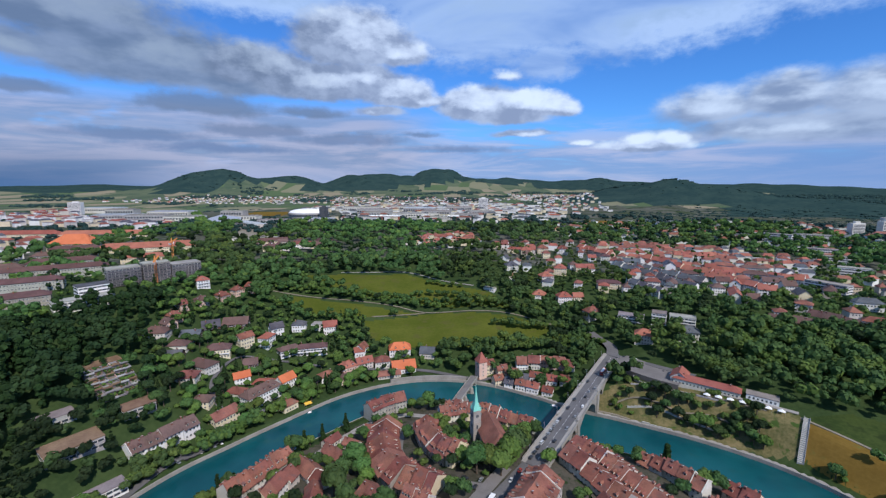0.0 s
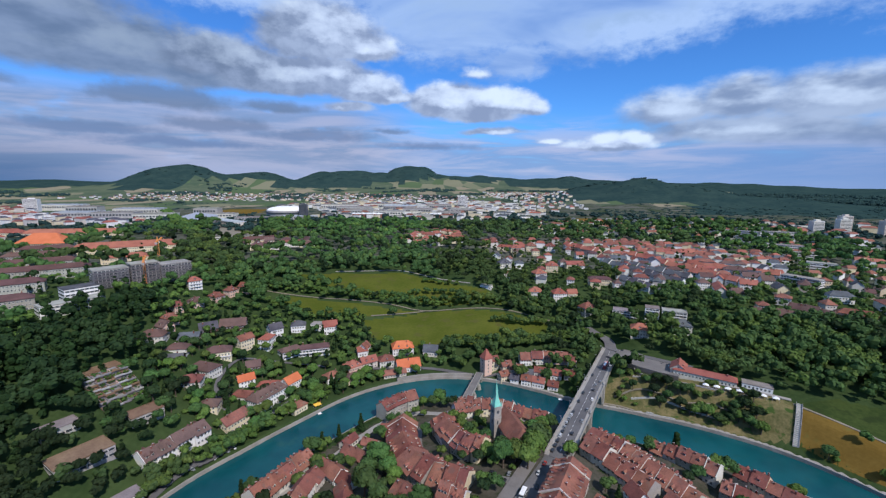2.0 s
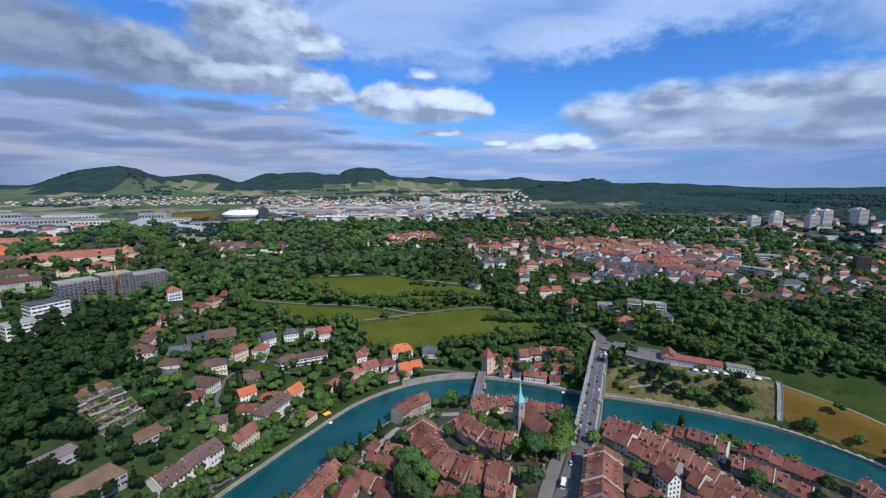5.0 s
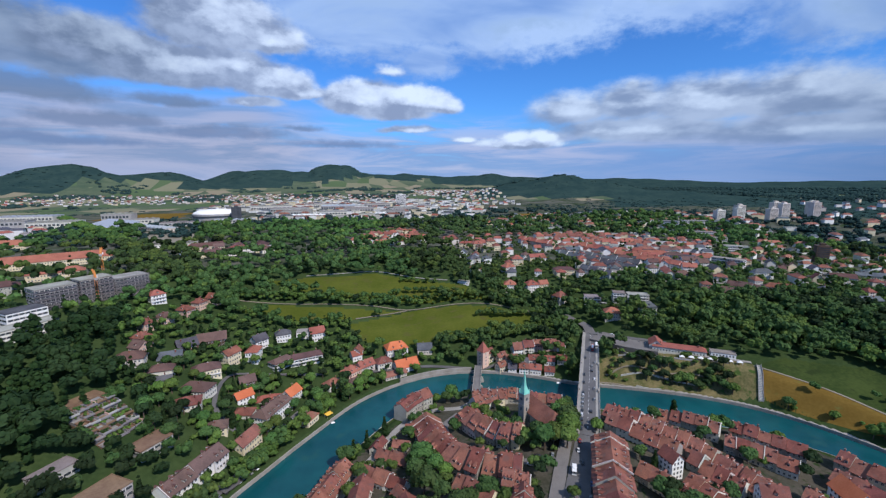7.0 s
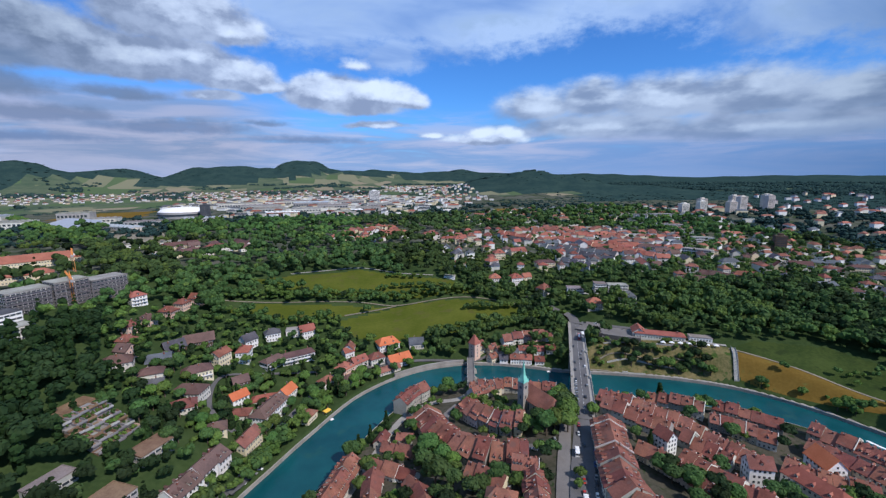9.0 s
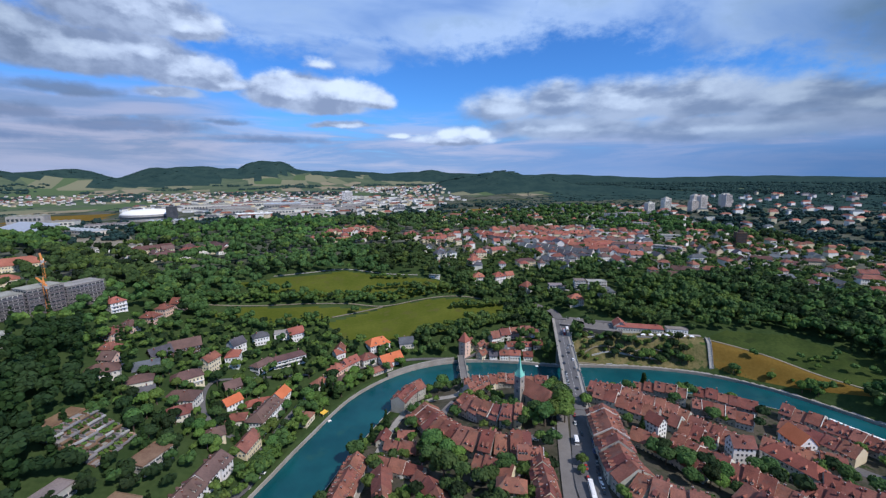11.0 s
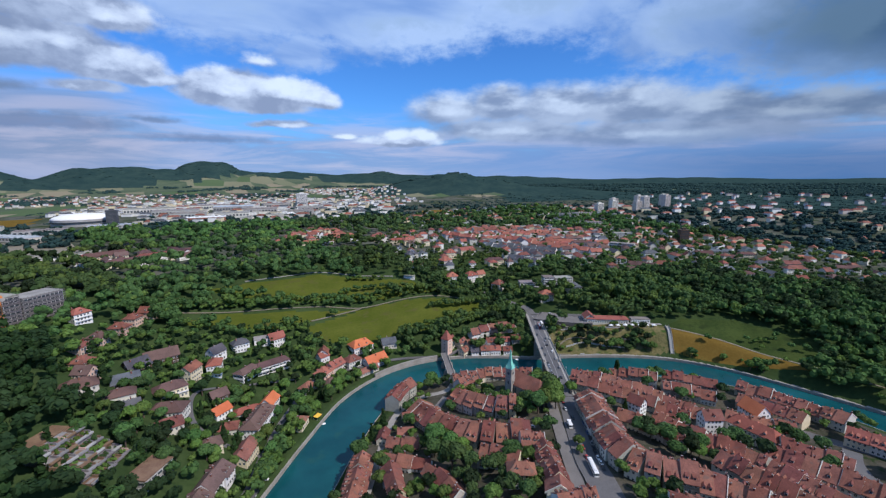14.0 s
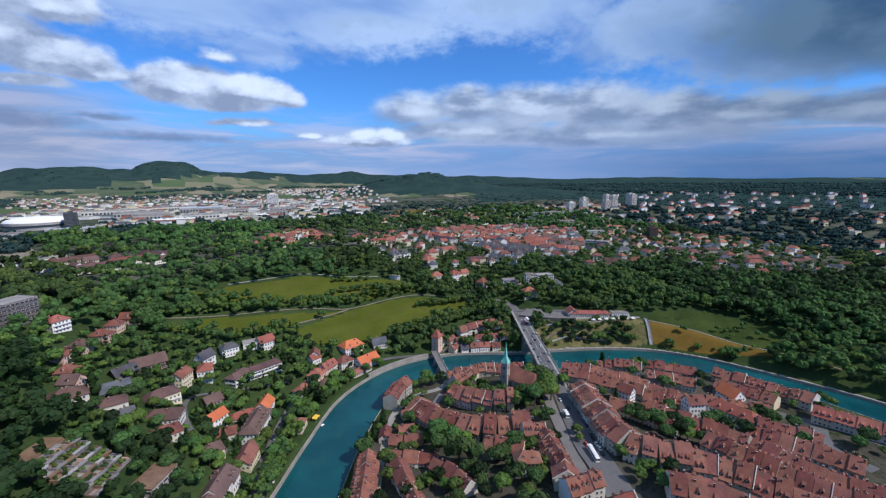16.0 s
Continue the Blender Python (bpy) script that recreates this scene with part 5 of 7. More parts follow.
def terrace_block(x, y, turn, steps_n, units, d, rise, label):
    """Stepped flats that climb the slope: each flat set back, with its own terrace, trough and bed."""
    z = ground_at(x, y)
    b = thing("terrace_flats", label, "apartment block", x, y, z - 1.5, turn)
    ca, sa = math.cos(radians(turn)), math.sin(radians(turn))
    w = units * 5.6
    take(x - sa * (d * steps_n / 2 - 3), y + ca * (d * steps_n / 2 - 3), turn, w, d * steps_n + 8, 1.5)
    r = random.Random(8)
    for k in range(steps_n):
        for i in range(units):
            x0 = -w / 2 + i * 5.6 + 0.02
            x1, y0 = x0 + 5.56, k * d + r.choice((-0.5, 0, 0.3)) + (i - units / 2) * 0.5
            top = (k + 1) * rise + r.choice((-0.5, 0, 0, 0.4))
            m = Mesh()
            m.box(x0, y0, -3 + k * rise * 0.6, x1, (steps_n + 0.5) * d - 0.03 * k, top)
            part("flat", m.data("flat", RAW if (i + k) % 3 else EARTH_ROOF), b)
            m = Mesh()
            m.box(x0 - 0.1, y0 - 1.2, top - 0.5, x1 + 0.1, y0 + 0.1, top + 0.5)
            part("plant_trough", m.data("plant_trough", r.choice((RAW, CONCRETE, EARTH_ROOF, RAW))), b, "concrete plant trough")
            m = Mesh()
            m.box(x0 + 0.1, y0 + d * 0.25, top + 0.004, x1 - 1.2, y0 + d * r.uniform(0.6, 0.85), top + 0.12)
            part("terrace_deck", m.data("terrace_deck", r.choice((EARTH_ROOF, GRASS, FLAT_ROOF))), b, "terrace deck")
            m = Mesh()
            m.box(x1 - 0.5, y0 + 0.3, top, x1 - 0.15, y0 + d * 0.8, top + 1.4)
            part("terrace_wall", m.data("terrace_wall", r.choice((EARTH_ROOF, RAW, PINK))), b, "low terrace wall")
    m = Mesh()
    m.box(-w / 2, (steps_n + 0.5) * d, steps_n * rise - 3, w / 2 - 1, (steps_n + 0.5) * d + 11, steps_n * rise + 1.2)
    part("top_roof", m.data("top_roof", EARTH_ROOF), b, "mossy brown flat roof")


terrace_block(-238, 291, 55, 6, 5, 5.5, 2.7, "stepped concrete terrace flats with planted balconies")
hill(-220, 281, 52, 16, 11, 5, 0, "flat", EARTH_ROOF, CONCRETE, "flat-roofed concrete block with brown gravel roof", bands=True)

# ---- bridge head and bear park ----
def long_red():
    z = ground_at(218, 316)
    h = house("long low former tram depot with red tiled roof", 214, 320, -37, 46, 10, 4.5, 3.2, "hip", TILE_RED, PLASTER, "house", z=z, inset=4, chimneys=2)
    house("gabled end wing of the red-roofed depot", 201, 335, 53, 15, 12, 5, 4.5, "gable", TILE_RED, PLASTER, "house", z=z)
    house("flat pavilion beside the red-roofed depot", 243, 298, -37, 20, 9, 3.5, 0, "flat", FLAT_ROOF, WHITE, "house", z=ground_at(243, 298))


long_red()


def stair_wall():
    """The stepped concrete wall that climbs from the river to the terrace."""
    w = thing("stair_wall", "straight pale concrete stair climbing the river bank", "stairs", 0, 0, 0)
    a, b = (238.0, 254.0), (257.0, 274.0)
    n = 30
    dx, dy = (b[0] - a[0]) / n, (b[1] - a[1]) / n
    l = math.hypot(dx, dy)
    u = (dx / l, dy / l)
    z0, z1 = 2.8, ground_at(*b) + 1.2
    m = Mesh()
    for k in range(n):
        zz = max(z0 + (z1 - z0) * (k + 1) / n, ground_at(a[0] + dx * (k + 0.5), a[1] + dy * (k + 0.5)) + 0.9)
        m.plinth([along(a, u, k * l, -1.6, -1), along(a, u, (k + 1) * l, -1.6, -1), along(a, u, (k + 1) * l, 1.6, -1), along(a, u, k * l, 1.6, -1)],
                 [along(a, u, k * l, -1.6, zz), along(a, u, (k + 1) * l, -1.6, zz), along(a, u, (k + 1) * l, 1.6, zz), along(a, u, k * l, 1.6, zz)])
    part("flight", m.data("flight", CONCRETE), w)
    for s in (-1.9, 1.6):
        m = Mesh()
        for k in range(n):
            h = max(z0 + (z1 - z0) * (k + 1) / n, ground_at(a[0] + dx * (k + 0.5), a[1] + dy * (k + 0.5)) + 0.9) + 1.0
            m.plinth([along(a, u, k * l, s, -1), along(a, u, k * l + l, s, -1), along(a, u, k * l + l, s + 0.3, -1), along(a, u, k * l, s + 0.3, -1)],
                     [along(a, u, k * l, s, h), along(a, u, k * l + l, s, h), along(a, u, k * l + l, s + 0.3, h), along(a, u, k * l, s + 0.3, h)])
        part("side_wall", m.data("side_wall", CONCRETE), w)
    take(245, 262, 46, 34, 16, 2)


stair_wall()


def pit_wall(x, y, r, label):
    z = ground_at(x, y)
    m = Mesh()
    for k in range(28):
        a, b = 2 * math.pi * k / 28, 2 * math.pi * (k + 1) / 28
        p = lambda t, q, h: (x + q * math.cos(t), y + q * math.sin(t), h)
        m.plinth([p(a, r, z - 3), p(b, r, z - 3), p(b, r + 0.7, z - 3), p(a, r + 0.7, z - 3)][::-1], [p(a, r, z + 1.2), p(b, r, z + 1.2), p(b, r + 0.7, z + 1.2), p(a, r + 0.7, z + 1.2)][::-1])
    tagged(new("pit_wall", m.data("pit_wall", STONE)), label, "wall")
    take(x, y, 0, 2 * r, 2 * r, 0)


def retaining_wall(points, high, label):
    line = spline(points, 2.5)
    m = Mesh()
    for p, q in zip(line[:-1], line[1:]):
        z = max(ground_at(*p[:2]), ground_at(*q[:2]))
        d = (q - p)[:2] / np.hypot(*(q - p)[:2]) * 0.35
        c = [(p[0] - d[1], p[1] + d[0]), (q[0] - d[1], q[1] + d[0]), (q[0] + d[1], q[1] - d[0]), (p[0] + d[1], p[1] - d[0])]
        m.plinth([(*k, z - 3) for k in c][::-1], [(*k, z + high) for k in c][::-1])
    tagged(new("retaining_wall", m.data("retaining_wall", CONCRETE)), label, "wall", "", "structure")


retaining_wall([(162, 340), (180, 331), (198, 316), (214, 302)], 1.0, "low pale retaining wall across the scrubby park")
retaining_wall([(152, 322), (170, 315), (188, 301), (206, 287)], 1.0, "low pale retaining wall across the scrubby park")
retaining_wall([(132, 318), (146, 312), (160, 306), (176, 297)], 1.6, "pale concrete wall of the river basin")
pit_wall(178, 345, 10, "round stone wall of the old bear pit")
pit_wall(192, 338, 5, "small round stone wall beside the old bear pit")


def tent(x, y, turn, w, d):
    z = ground_at(x, y)
    t = thing("pavilion_tent", "white canvas pavilion on the park terrace", "tent", x, y, z, turn, "white pavilions")
    m = Mesh()
    m.plinth([(-w / 2, -d / 2, 2.3), (w / 2, -d / 2, 2.3), (w / 2, d / 2, 2.3), (-w / 2, d / 2, 2.3)], [(-0.2, -0.2, 3.8), (0.2, -0.2, 3.8), (0.2, 0.2, 3.8), (-0.2, 0.2, 3.8)])
    part("canopy", m.data("canopy", CANVAS), t)
    for i in (-1, 1):
        for j in (-1, 1):
            m = Mesh()
            m.box(i * (w / 2 - 0.1) - 0.05, j * (d / 2 - 0.1) - 0.05, -0.5, i * (w / 2 - 0.1) + 0.05, j * (d / 2 - 0.1) + 0.05, 2.35)
            part("pole", m.data("pole", METAL), t)


for k in range(7):
    tent(208 + k * 6.1, 309 - k * 4.6, -37, 4.6, 3.2)
tent(96, 338, -25, 6, 6)
tent(-112, 327, 20, 5, 4)

# ---- the town beyond ----
def flat_block(x, y, turn, w, d, h, label, wall=CONCRETE, roof=FLAT_ROOF, category="apartment block", group="", balconies=False, name="apartment_block", z=None):
    return house(label, x, y, turn, w, d, h, 0, "flat", roof, wall, category, group, name, bands=True, balconies=balconies, chimneys=0, z=z, keep=5.0)


for x, y, t, w, h in ((208, 447, -28, 26, 9), (232, 434, -28, 14, 12), (252, 425, -28, 24, 9)):
    flat_block(x, y, t, w, 13, h, "white terraced apartment block with long balconies", WHITE, group="white flats above the bridge", balconies=True)
hill(120, 508, -15, 13, 11, 8, 5, "hip", TILE_RED, WHITE, "white villa with red hipped roof among trees", dormers=1)
hill(60, 522, -30, 12, 6, 3, 0, "flat", FLAT_ROOF, WHITE, "low white pavilion above the meadow", chimneys=0)
for x, y, t in ((98, 592, 10), (168, 591, -10), (137, 686, 0), (169, 706, -5), (203, 706, -15), (172, 468, 20), (205, 409, -25), (243, 397, -25), (140, 560, 15), (150, 505, 0)):
    hill(x, y, t, 14, 11, 7, 5, "hip", rng.choice((TILE, TILE_RED, SLATE)), rng.choice((WHITE, PLASTER, CREAM)), "pale villa with hipped tiled roof among trees", dormers=1)
flat_block(-342, 387, 52, 46, 16, 10, "long white modern block with ribbon windows", WHITE, group="hospital blocks")
flat_block(-350, 408, 52, 26, 18, 14, "white modern block with glazed top floor", WHITE, SLATE, group="hospital blocks")
for x, y, w, h in ((-352, 452, 30, 19), (-330, 472, 26, 22), (-309, 492, 30, 20)):
    flat_block(x, y, 46, w, 20, h, "unfinished grey block wrapped in scaffolding", RAW, group="building site")


def scaffold(x, y, turn, w, h, z):
    s = thing("scaffolding", "grey steel scaffolding in front of a new block", "scaffolding", x, y, z, turn, "building site scaffolding")
    for k in range(int(h / 2)):
        m = Mesh()
        m.box(-w / 2, -0.5, k * 2 + 1.9, w / 2, 0.5, k * 2 + 2.0)
        part("deck", m.data("deck", SCAFFOLD), s)
    for k in range(int(w / 3) + 1):
        m = Mesh()
        for yy in (-0.5, 0.5):
            m.box(-w / 2 + k * 3 - 0.06, yy - 0.06, -3, -w / 2 + k * 3 + 0.06, yy + 0.06, h + 1)
        part("standard", m.data("standard", SCAFFOLD), s)


for x, y, w, h in ((-344, 443, 30, 20), (-322, 464, 26, 23), (-301, 484, 30, 21)):
    scaffold(x + 0.6, y - 0.6, 46, w, h, ground_at(x, y))


def crane(x, y, h, turn):
    z = ground_at(x, y)
    c = thing("tower_crane", "orange tower crane on the building site", "crane", x, y, z, turn, "tower cranes")
    m = Mesh()
    for i in (-1, 1):
        for j in (-1, 1):
            m.box(i * 0.9 - 0.15, j * 0.9 - 0.15, 0, i * 0.9 + 0.15, j * 0.9 + 0.15, h)
    for k in range(int(h / 2.2)):
        s = 1 if k % 2 else -1
        for f in ((0.9, 0), (-0.9, 0)):
            m.plinth([(f[0] - 0.1, -0.9 * s - 0.1, k * 2.2), (f[0] + 0.1, -0.9 * s - 0.1, k * 2.2), (f[0] + 0.1, -0.9 * s + 0.1, k * 2.2), (f[0] - 0.1, -0.9 * s + 0.1, k * 2.2)],
                     [(f[0] - 0.1, 0.9 * s - 0.1, k * 2.2 + 2.2), (f[0] + 0.1, 0.9 * s - 0.1, k * 2.2 + 2.2), (f[0] + 0.1, 0.9 * s + 0.1, k * 2.2 + 2.2), (f[0] - 0.1, 0.9 * s + 0.1, k * 2.2 + 2.2)])
            m.box(-0.9, f[0] - 0.1, k * 2.2, 0.9, f[0] + 0.1, k * 2.2 + 0.2)
    part("mast", m.data("mast", CRANE), c)
    m = Mesh()
    m.box(-12, -0.6, h, 34, -0.4, h + 0.3), m.box(-12, 0.4, h, 34, 0.6, h + 0.3), m.box(-6, -0.12, h + 1.4, 34, 0.12, h + 1.65)
    for k in range(22):
        m.box(-10 + k * 2, -0.6, h + 0.1, -9.8 + k * 2, 0.6, h + 1.5)
    part("jib", m.data("jib", CRANE), c)
    m = Mesh()
    m.box(-12, -1.2, h - 2.2, -9, 1.2, h)
    part("counterweight", m.data("counterweight", CONCRETE), c)
    m = Mesh()
    m.plinth([(-1, -1, h), (1, -1, h), (1, 1, h), (-1, 1, h)], [(-0.2, -0.2, h + 6), (0.2, -0.2, h + 6), (0.2, 0.2, h + 6), (-0.2, 0.2, h + 6)])
    part("mast_head", m.data("mast_head", CRANE), c)
    m = Mesh()
    m.box(1, -1.9, h - 2.2, 2.6, -0.7, h - 0.2)
    part("cab", m.data("cab", WHITE), c)


crane(-322, 461, 26, 118)
crane(-348, 533, 33, 112)

BARRACKS = "orange-roofed barracks"
house("very long barracks with orange hipped roof", -457, 645, 24, 130, 20, 8, 8, "hip", TILE_RED, CREAM, "barracks", BARRACKS, "barracks", chimneys=3)
house("large barracks hall with steep orange hipped roof", -578, 655, 10, 62, 34, 12, 14, "hip", TILE_NEW, CREAM, "barracks", BARRACKS, "barracks", chimneys=2)
house("long barracks with orange roof behind trees", -640, 790, 8, 150, 18, 8, 7, "hip", TILE_RED, CREAM, "barracks", BARRACKS, "barracks", chimneys=3)
house("long barracks with orange roof behind trees", -800, 800, 8, 120, 18, 8, 7, "hip", TILE_RED, CREAM, "barracks", BARRACKS, "barracks", chimneys=3)
house("barracks wing with orange roof", -405, 560, 24, 50, 14, 8, 5, "hip", TILE_RED, CREAM, "barracks", BARRACKS, "barracks")
for k, (x, y, t, w) in enumerate(((-470, 512, 30, 70), (-425, 478, 32, 60), (-480, 455, 30, 80), (-430, 415, 32, 70), (-510, 560, 25, 70), (-395, 375, 40, 50), (-520, 470, 30, 60), (-540, 610, 20, 60))):
    house("long brown-roofed apartment row with grey walls", x, y, t, w, 14, 11, 4.5, "hip", TILE_DARK, SAND, "apartment row", "brown-roofed apartment rows", "apartment_row", dormers=0, chimneys=3)


def hall(x, y, turn, w, d, h, label, wall=WHITE, roof=METAL):
    b = thing("industrial_hall", label, "hall", x, y, ground_at(x, y), turn, "pale industrial halls")
    m = Mesh()
    m.box(-w / 2, -d / 2, -6, w / 2, d / 2, h)
    part("wall", m.data("wall", wall), b)
    m = Mesh()
    m.box(-w / 2 - 0.3, -d / 2 - 0.3, h, w / 2 + 0.3, d / 2 + 0.3, h + 0.8)
    for k in range(int(w / 14)):
        m.box(-w / 2 + 4 + k * 14, -d / 2 + 4, h + 0.8, -w / 2 + 9 + k * 14, d / 2 - 4, h + 2.2)
    part("roof", m.data("roof", roof), b)
    m = Mesh()
    for k in range(int(w / 8)):
        m.box(-w / 2 + 2 + k * 8, -d / 2 - 0.1, h * 0.45, -w / 2 + 7 + k * 8, -d / 2 + 0.1, h * 0.75)
    part("window_band", m.data("window_band", GLASS), b)


for x, y, t, w, d, h in ((-980, 1270, 6, 120, 60, 14), (-860, 1230, 6, 110, 50, 16), (-730, 1190, 4, 90, 60, 14), (-1080, 1420, 4, 90, 40, 22), (-900, 1400, 3, 130, 60, 16),
                         (-560, 1210, 0, 60, 40, 12), (-660, 1330, 0, 70, 36, 20), (-330, 1110, 4, 90, 22, 9), (-440, 1090, 4, 80, 20, 9), (-200, 1300, -6, 80, 50, 15),
                         (-100, 1250, -8, 80, 50, 13), (-20, 1340, -8, 90, 50, 15), (70, 1230, -10, 70, 40, 12), (-230, 1420, -6, 110, 50, 17), (-80, 1480, -6, 110, 50, 17),
                         (120, 1330, -10, 70, 40, 14), (-300, 1560, 0, 130, 50, 18), (-140, 1640, 0, 120, 50, 16), (60, 1560, 0, 90, 50, 16), (200, 1420, -12, 60, 40, 13), (-20, 1150, -6, 60, 30, 10), (-1250, 1560, 0, 130, 50, 20)):
    hall(x, y, t, w, d, h, "pale flat-roofed industrial hall", rng.choice((PLASTER, CONCRETE, CONCRETE)), rng.choice((METAL, FLAT_ROOF, FLAT_ROOF)))
hall(-165, 1190, -6, 90, 30, 9, "low hall with a red front", TILE_RED, WHITE)
hall(20, 1180, -8, 50, 24, 8, "low hall with a red front", TILE_RED, WHITE)


hall(-350, 760, 8, 92, 16, 6, "long low white hall beside an earth yard", WHITE, FLAT_ROOF)
hall(-470, 1015, -43, 130, 30, 7, "low hall with a pale roof before the arena", PLASTER, METAL)
ribbon("yard", [(-440, 980), (-400, 900), (-372, 800)], 74, GRAVEL, "bare brown earth yard before the arena", category="yard")


def wedge_hall():
    h = thing("exhibition_hall", "long exhibition hall with a sloping pale metal roof", "hall", -575, 1075, ground_at(-575, 1075), -42, "pale industrial halls")
    m = Mesh()
    m.prism([(-30, -5), (-30, 4), (30, 18), (30, -5)][::-1], -62, 62)
    part("wall", m.data("wall", METAL), h)
    m = Mesh()
    m.prism([(-31, 4), (-31, 4.8), (31, 19.2), (31, 18.3)][::-1], -63, 63)
    part("roof", m.data("roof", METAL), h)


wedge_hall()


def arena():
    a = thing("sports_arena", "round arena with a shallow white shell roof", "arena", -410, 1285, ground_at(-410, 1285), 3)
    def ring(rx, ry, z, n=40):
        return [(rx * math.cos(2 * math.pi * k / n), ry * math.sin(2 * math.pi * k / n), z) for k in range(n)]
    m = Mesh()
    m.plinth(ring(58, 50, -6), ring(60, 52, 16))
    part("drum", m.data("drum", CONCRETE), a)
    m = Mesh()
    for k in range(6):
        m.plinth(ring(58 * math.cos(k * 0.24), 50 * math.cos(k * 0.24), 16 + 11 * math.sin(k * 0.26)), ring(58 * math.cos((k + 1) * 0.24), 50 * math.cos((k + 1) * 0.24), 16 + 11 * math.sin((k + 1) * 0.26)))
    part("shell_roof", m.data("shell_roof", CANVAS), a)
    m = Mesh()
    m.plinth(ring(61, 53, 8), ring(61, 53, 11))
    part("window_band", m.data("window_band", GLASS), a)


arena()


def high_rise(x, y, turn, w, d, h, label, wall=CONCRETE, group="high-rise blocks"):
    z = ground_at(x, y)
    t = thing("high_rise", label, "tower block", x, y, z, turn, group)
    m = Mesh()
    m.box(-w / 2, -d / 2, -8, w / 2, d / 2, h), m.box(-w / 5, -d / 4, h, w / 5, d / 4, h + 3.5)
    part("wall", m.data("wall", wall), t)
    for k in range(int(h / 3.0)):
        m = Mesh()
        for s in (-1, 1):
            m.box(-w / 2 + 1, s * d / 2 - 0.08, k * 3 + 1.0, w / 2 - 1, s * d / 2 + 0.08, k * 3 + 2.3)
        part("window_band", m.data("window_band", GLASS), t)


high_rise(152, 1590, -5, 36, 18, 46, "pale grey slab tower block above low roofs", WHITE)
for x, y, h in ((880, 830, 30), (905, 850, 34), (935, 790, 30), (985, 800, 40), (1010, 840, 40), (1075, 790, 42), (1100, 815, 42), (830, 840, 26)):
    high_rise(x, y, -8, 22, 15, h, "pale concrete high-rise block in the suburbs", PLASTER)
high_rise(-1290, 1480, 10, 40, 20, 42, "pale slab high-rise far beyond the barracks", WHITE)
high_rise(-350, 1235, 0, 22, 16, 34, "dark glass office block beside the arena", SLATE)
high_rise(620, 470, -40, 16, 16, 26, "dark high-rise block in the suburbs", DARKWALL)


def scatter(poly, spacing, r, clear=True):
    """Places in an outline, jittered on a grid."""
    xs, ys = [p[0] for p in poly], [p[1] for p in poly]
    out = []
    x = min(xs)
    while x < max(xs):
        y = min(ys)
        while y < max(ys):
            px, py = x + r.uniform(-0.42, 0.42) * spacing, y + r.uniform(-0.42, 0.42) * spacing
            if inside(poly, np.array([px]), np.array([py]))[0] and not (clear and is_taken(px, py)):
                out.append((px, py))
            y += spacing
        x += spacing
    return out


def far_houses(name, poly, spacing, mix, label, size=(10, 18), high=(5, 9), places=None):
    """Far roofs past counting: real walls and roofs in one mesh."""
    r = random.Random(int(spacing * 10 + poly[0][0]))
    m = Mesh()
    for x, y in (scatter(poly, spacing, r) if places is None else places):
        a = radians(r.choice((-25, -20, 65, 10)) + r.uniform(-8, 8))
        c, s = math.cos(a), math.sin(a)
        w, d, h, z = r.uniform(*size), r.uniform(9, 13), r.uniform(*high), ground_at(x, y)
        slot = 3 + r.choices(range(len(mix)), mix)[0]
        ws = r.choice((0, 0, 1, 2))
        q = lambda u, v, zz: (x + u * c - v * s, y + u * s + v * c, z + zz)
        base = [(-w / 2, -d / 2), (w / 2, -d / 2), (w / 2, d / 2), (-w / 2, d / 2)]
        m.plinth([q(u, v, -4) for u, v in base], [q(u, v, h) for u, v in base], ws)
        if slot == 6:
            m.plinth([q(u * 1.03, v * 1.03, h) for u, v in base], [q(u * 1.03, v * 1.03, h + 0.6) for u, v in base], 6)
        else:
            o = [q(u * 1.08, v * 1.1, h) for u, v in base]
            e1, e2 = q(-w / 3, 0, h + 4), q(w / 3, 0, h + 4)
            for f in ([o[0], o[1], e2, e1], [o[2], o[3], e1, e2], [o[3], o[0], e1], [o[1], o[2], e2]):
                m.face(f, slot)
    tagged(new(name, m.data(name, WHITE, PLASTER, CREAM, TILE_RED, TILE, SLATE, FLAT_ROOF)), label, "houses", "", "stuff")


def suburb(poly, spacing, roofs, walls, label, group, turn, long=1.0, eave=(5, 7.5), limit=60, mix=(2, 2, 2, 1)):
    """Suburban houses: the nearest as things with wall, roof, chimney and windows, those behind joined."""
    r = random.Random(len(group) * 7 + int(poly[0][0]))
    places = sorted(scatter(poly, spacing, r), key=lambda p: math.hypot(*p))
    for x, y in places[:limit]:
        w, d, e = r.uniform(9, 15) * long * r.choice((0.7, 0.9, 1, 1.9)), r.uniform(9, 13), r.uniform(*eave)
        house(label, x, y, turn + r.uniform(-14, 14) + r.choice((0, 0, 90)), w, d, e, r.uniform(3.2, 5), r.choice(("gable", "hip", "hip")), r.choice(roofs), r.choice(walls), "house", group,
              windows=(1, 0, 0, 0), chimneys=1, keep=3.5)
    for x, y in places[limit:]:
        take(x, y, turn, 13 * long, 11, 0.5)
    far_houses("suburb_roofs", poly, spacing, mix, label.replace("house", "houses", 1), (10 * long, 15 * long), eave, places[limit:])


SUB_A = [(300, 800), (385, 790), (495, 755), (570, 620), (485, 540), (430, 480), (345, 455), (255, 512), (238, 630)]
SUB_B = [(441, 346), (310, 408), (430, 480), (570, 617), (734, 476), (783, 291), (740, 201), (589, 168), (485, 241)]
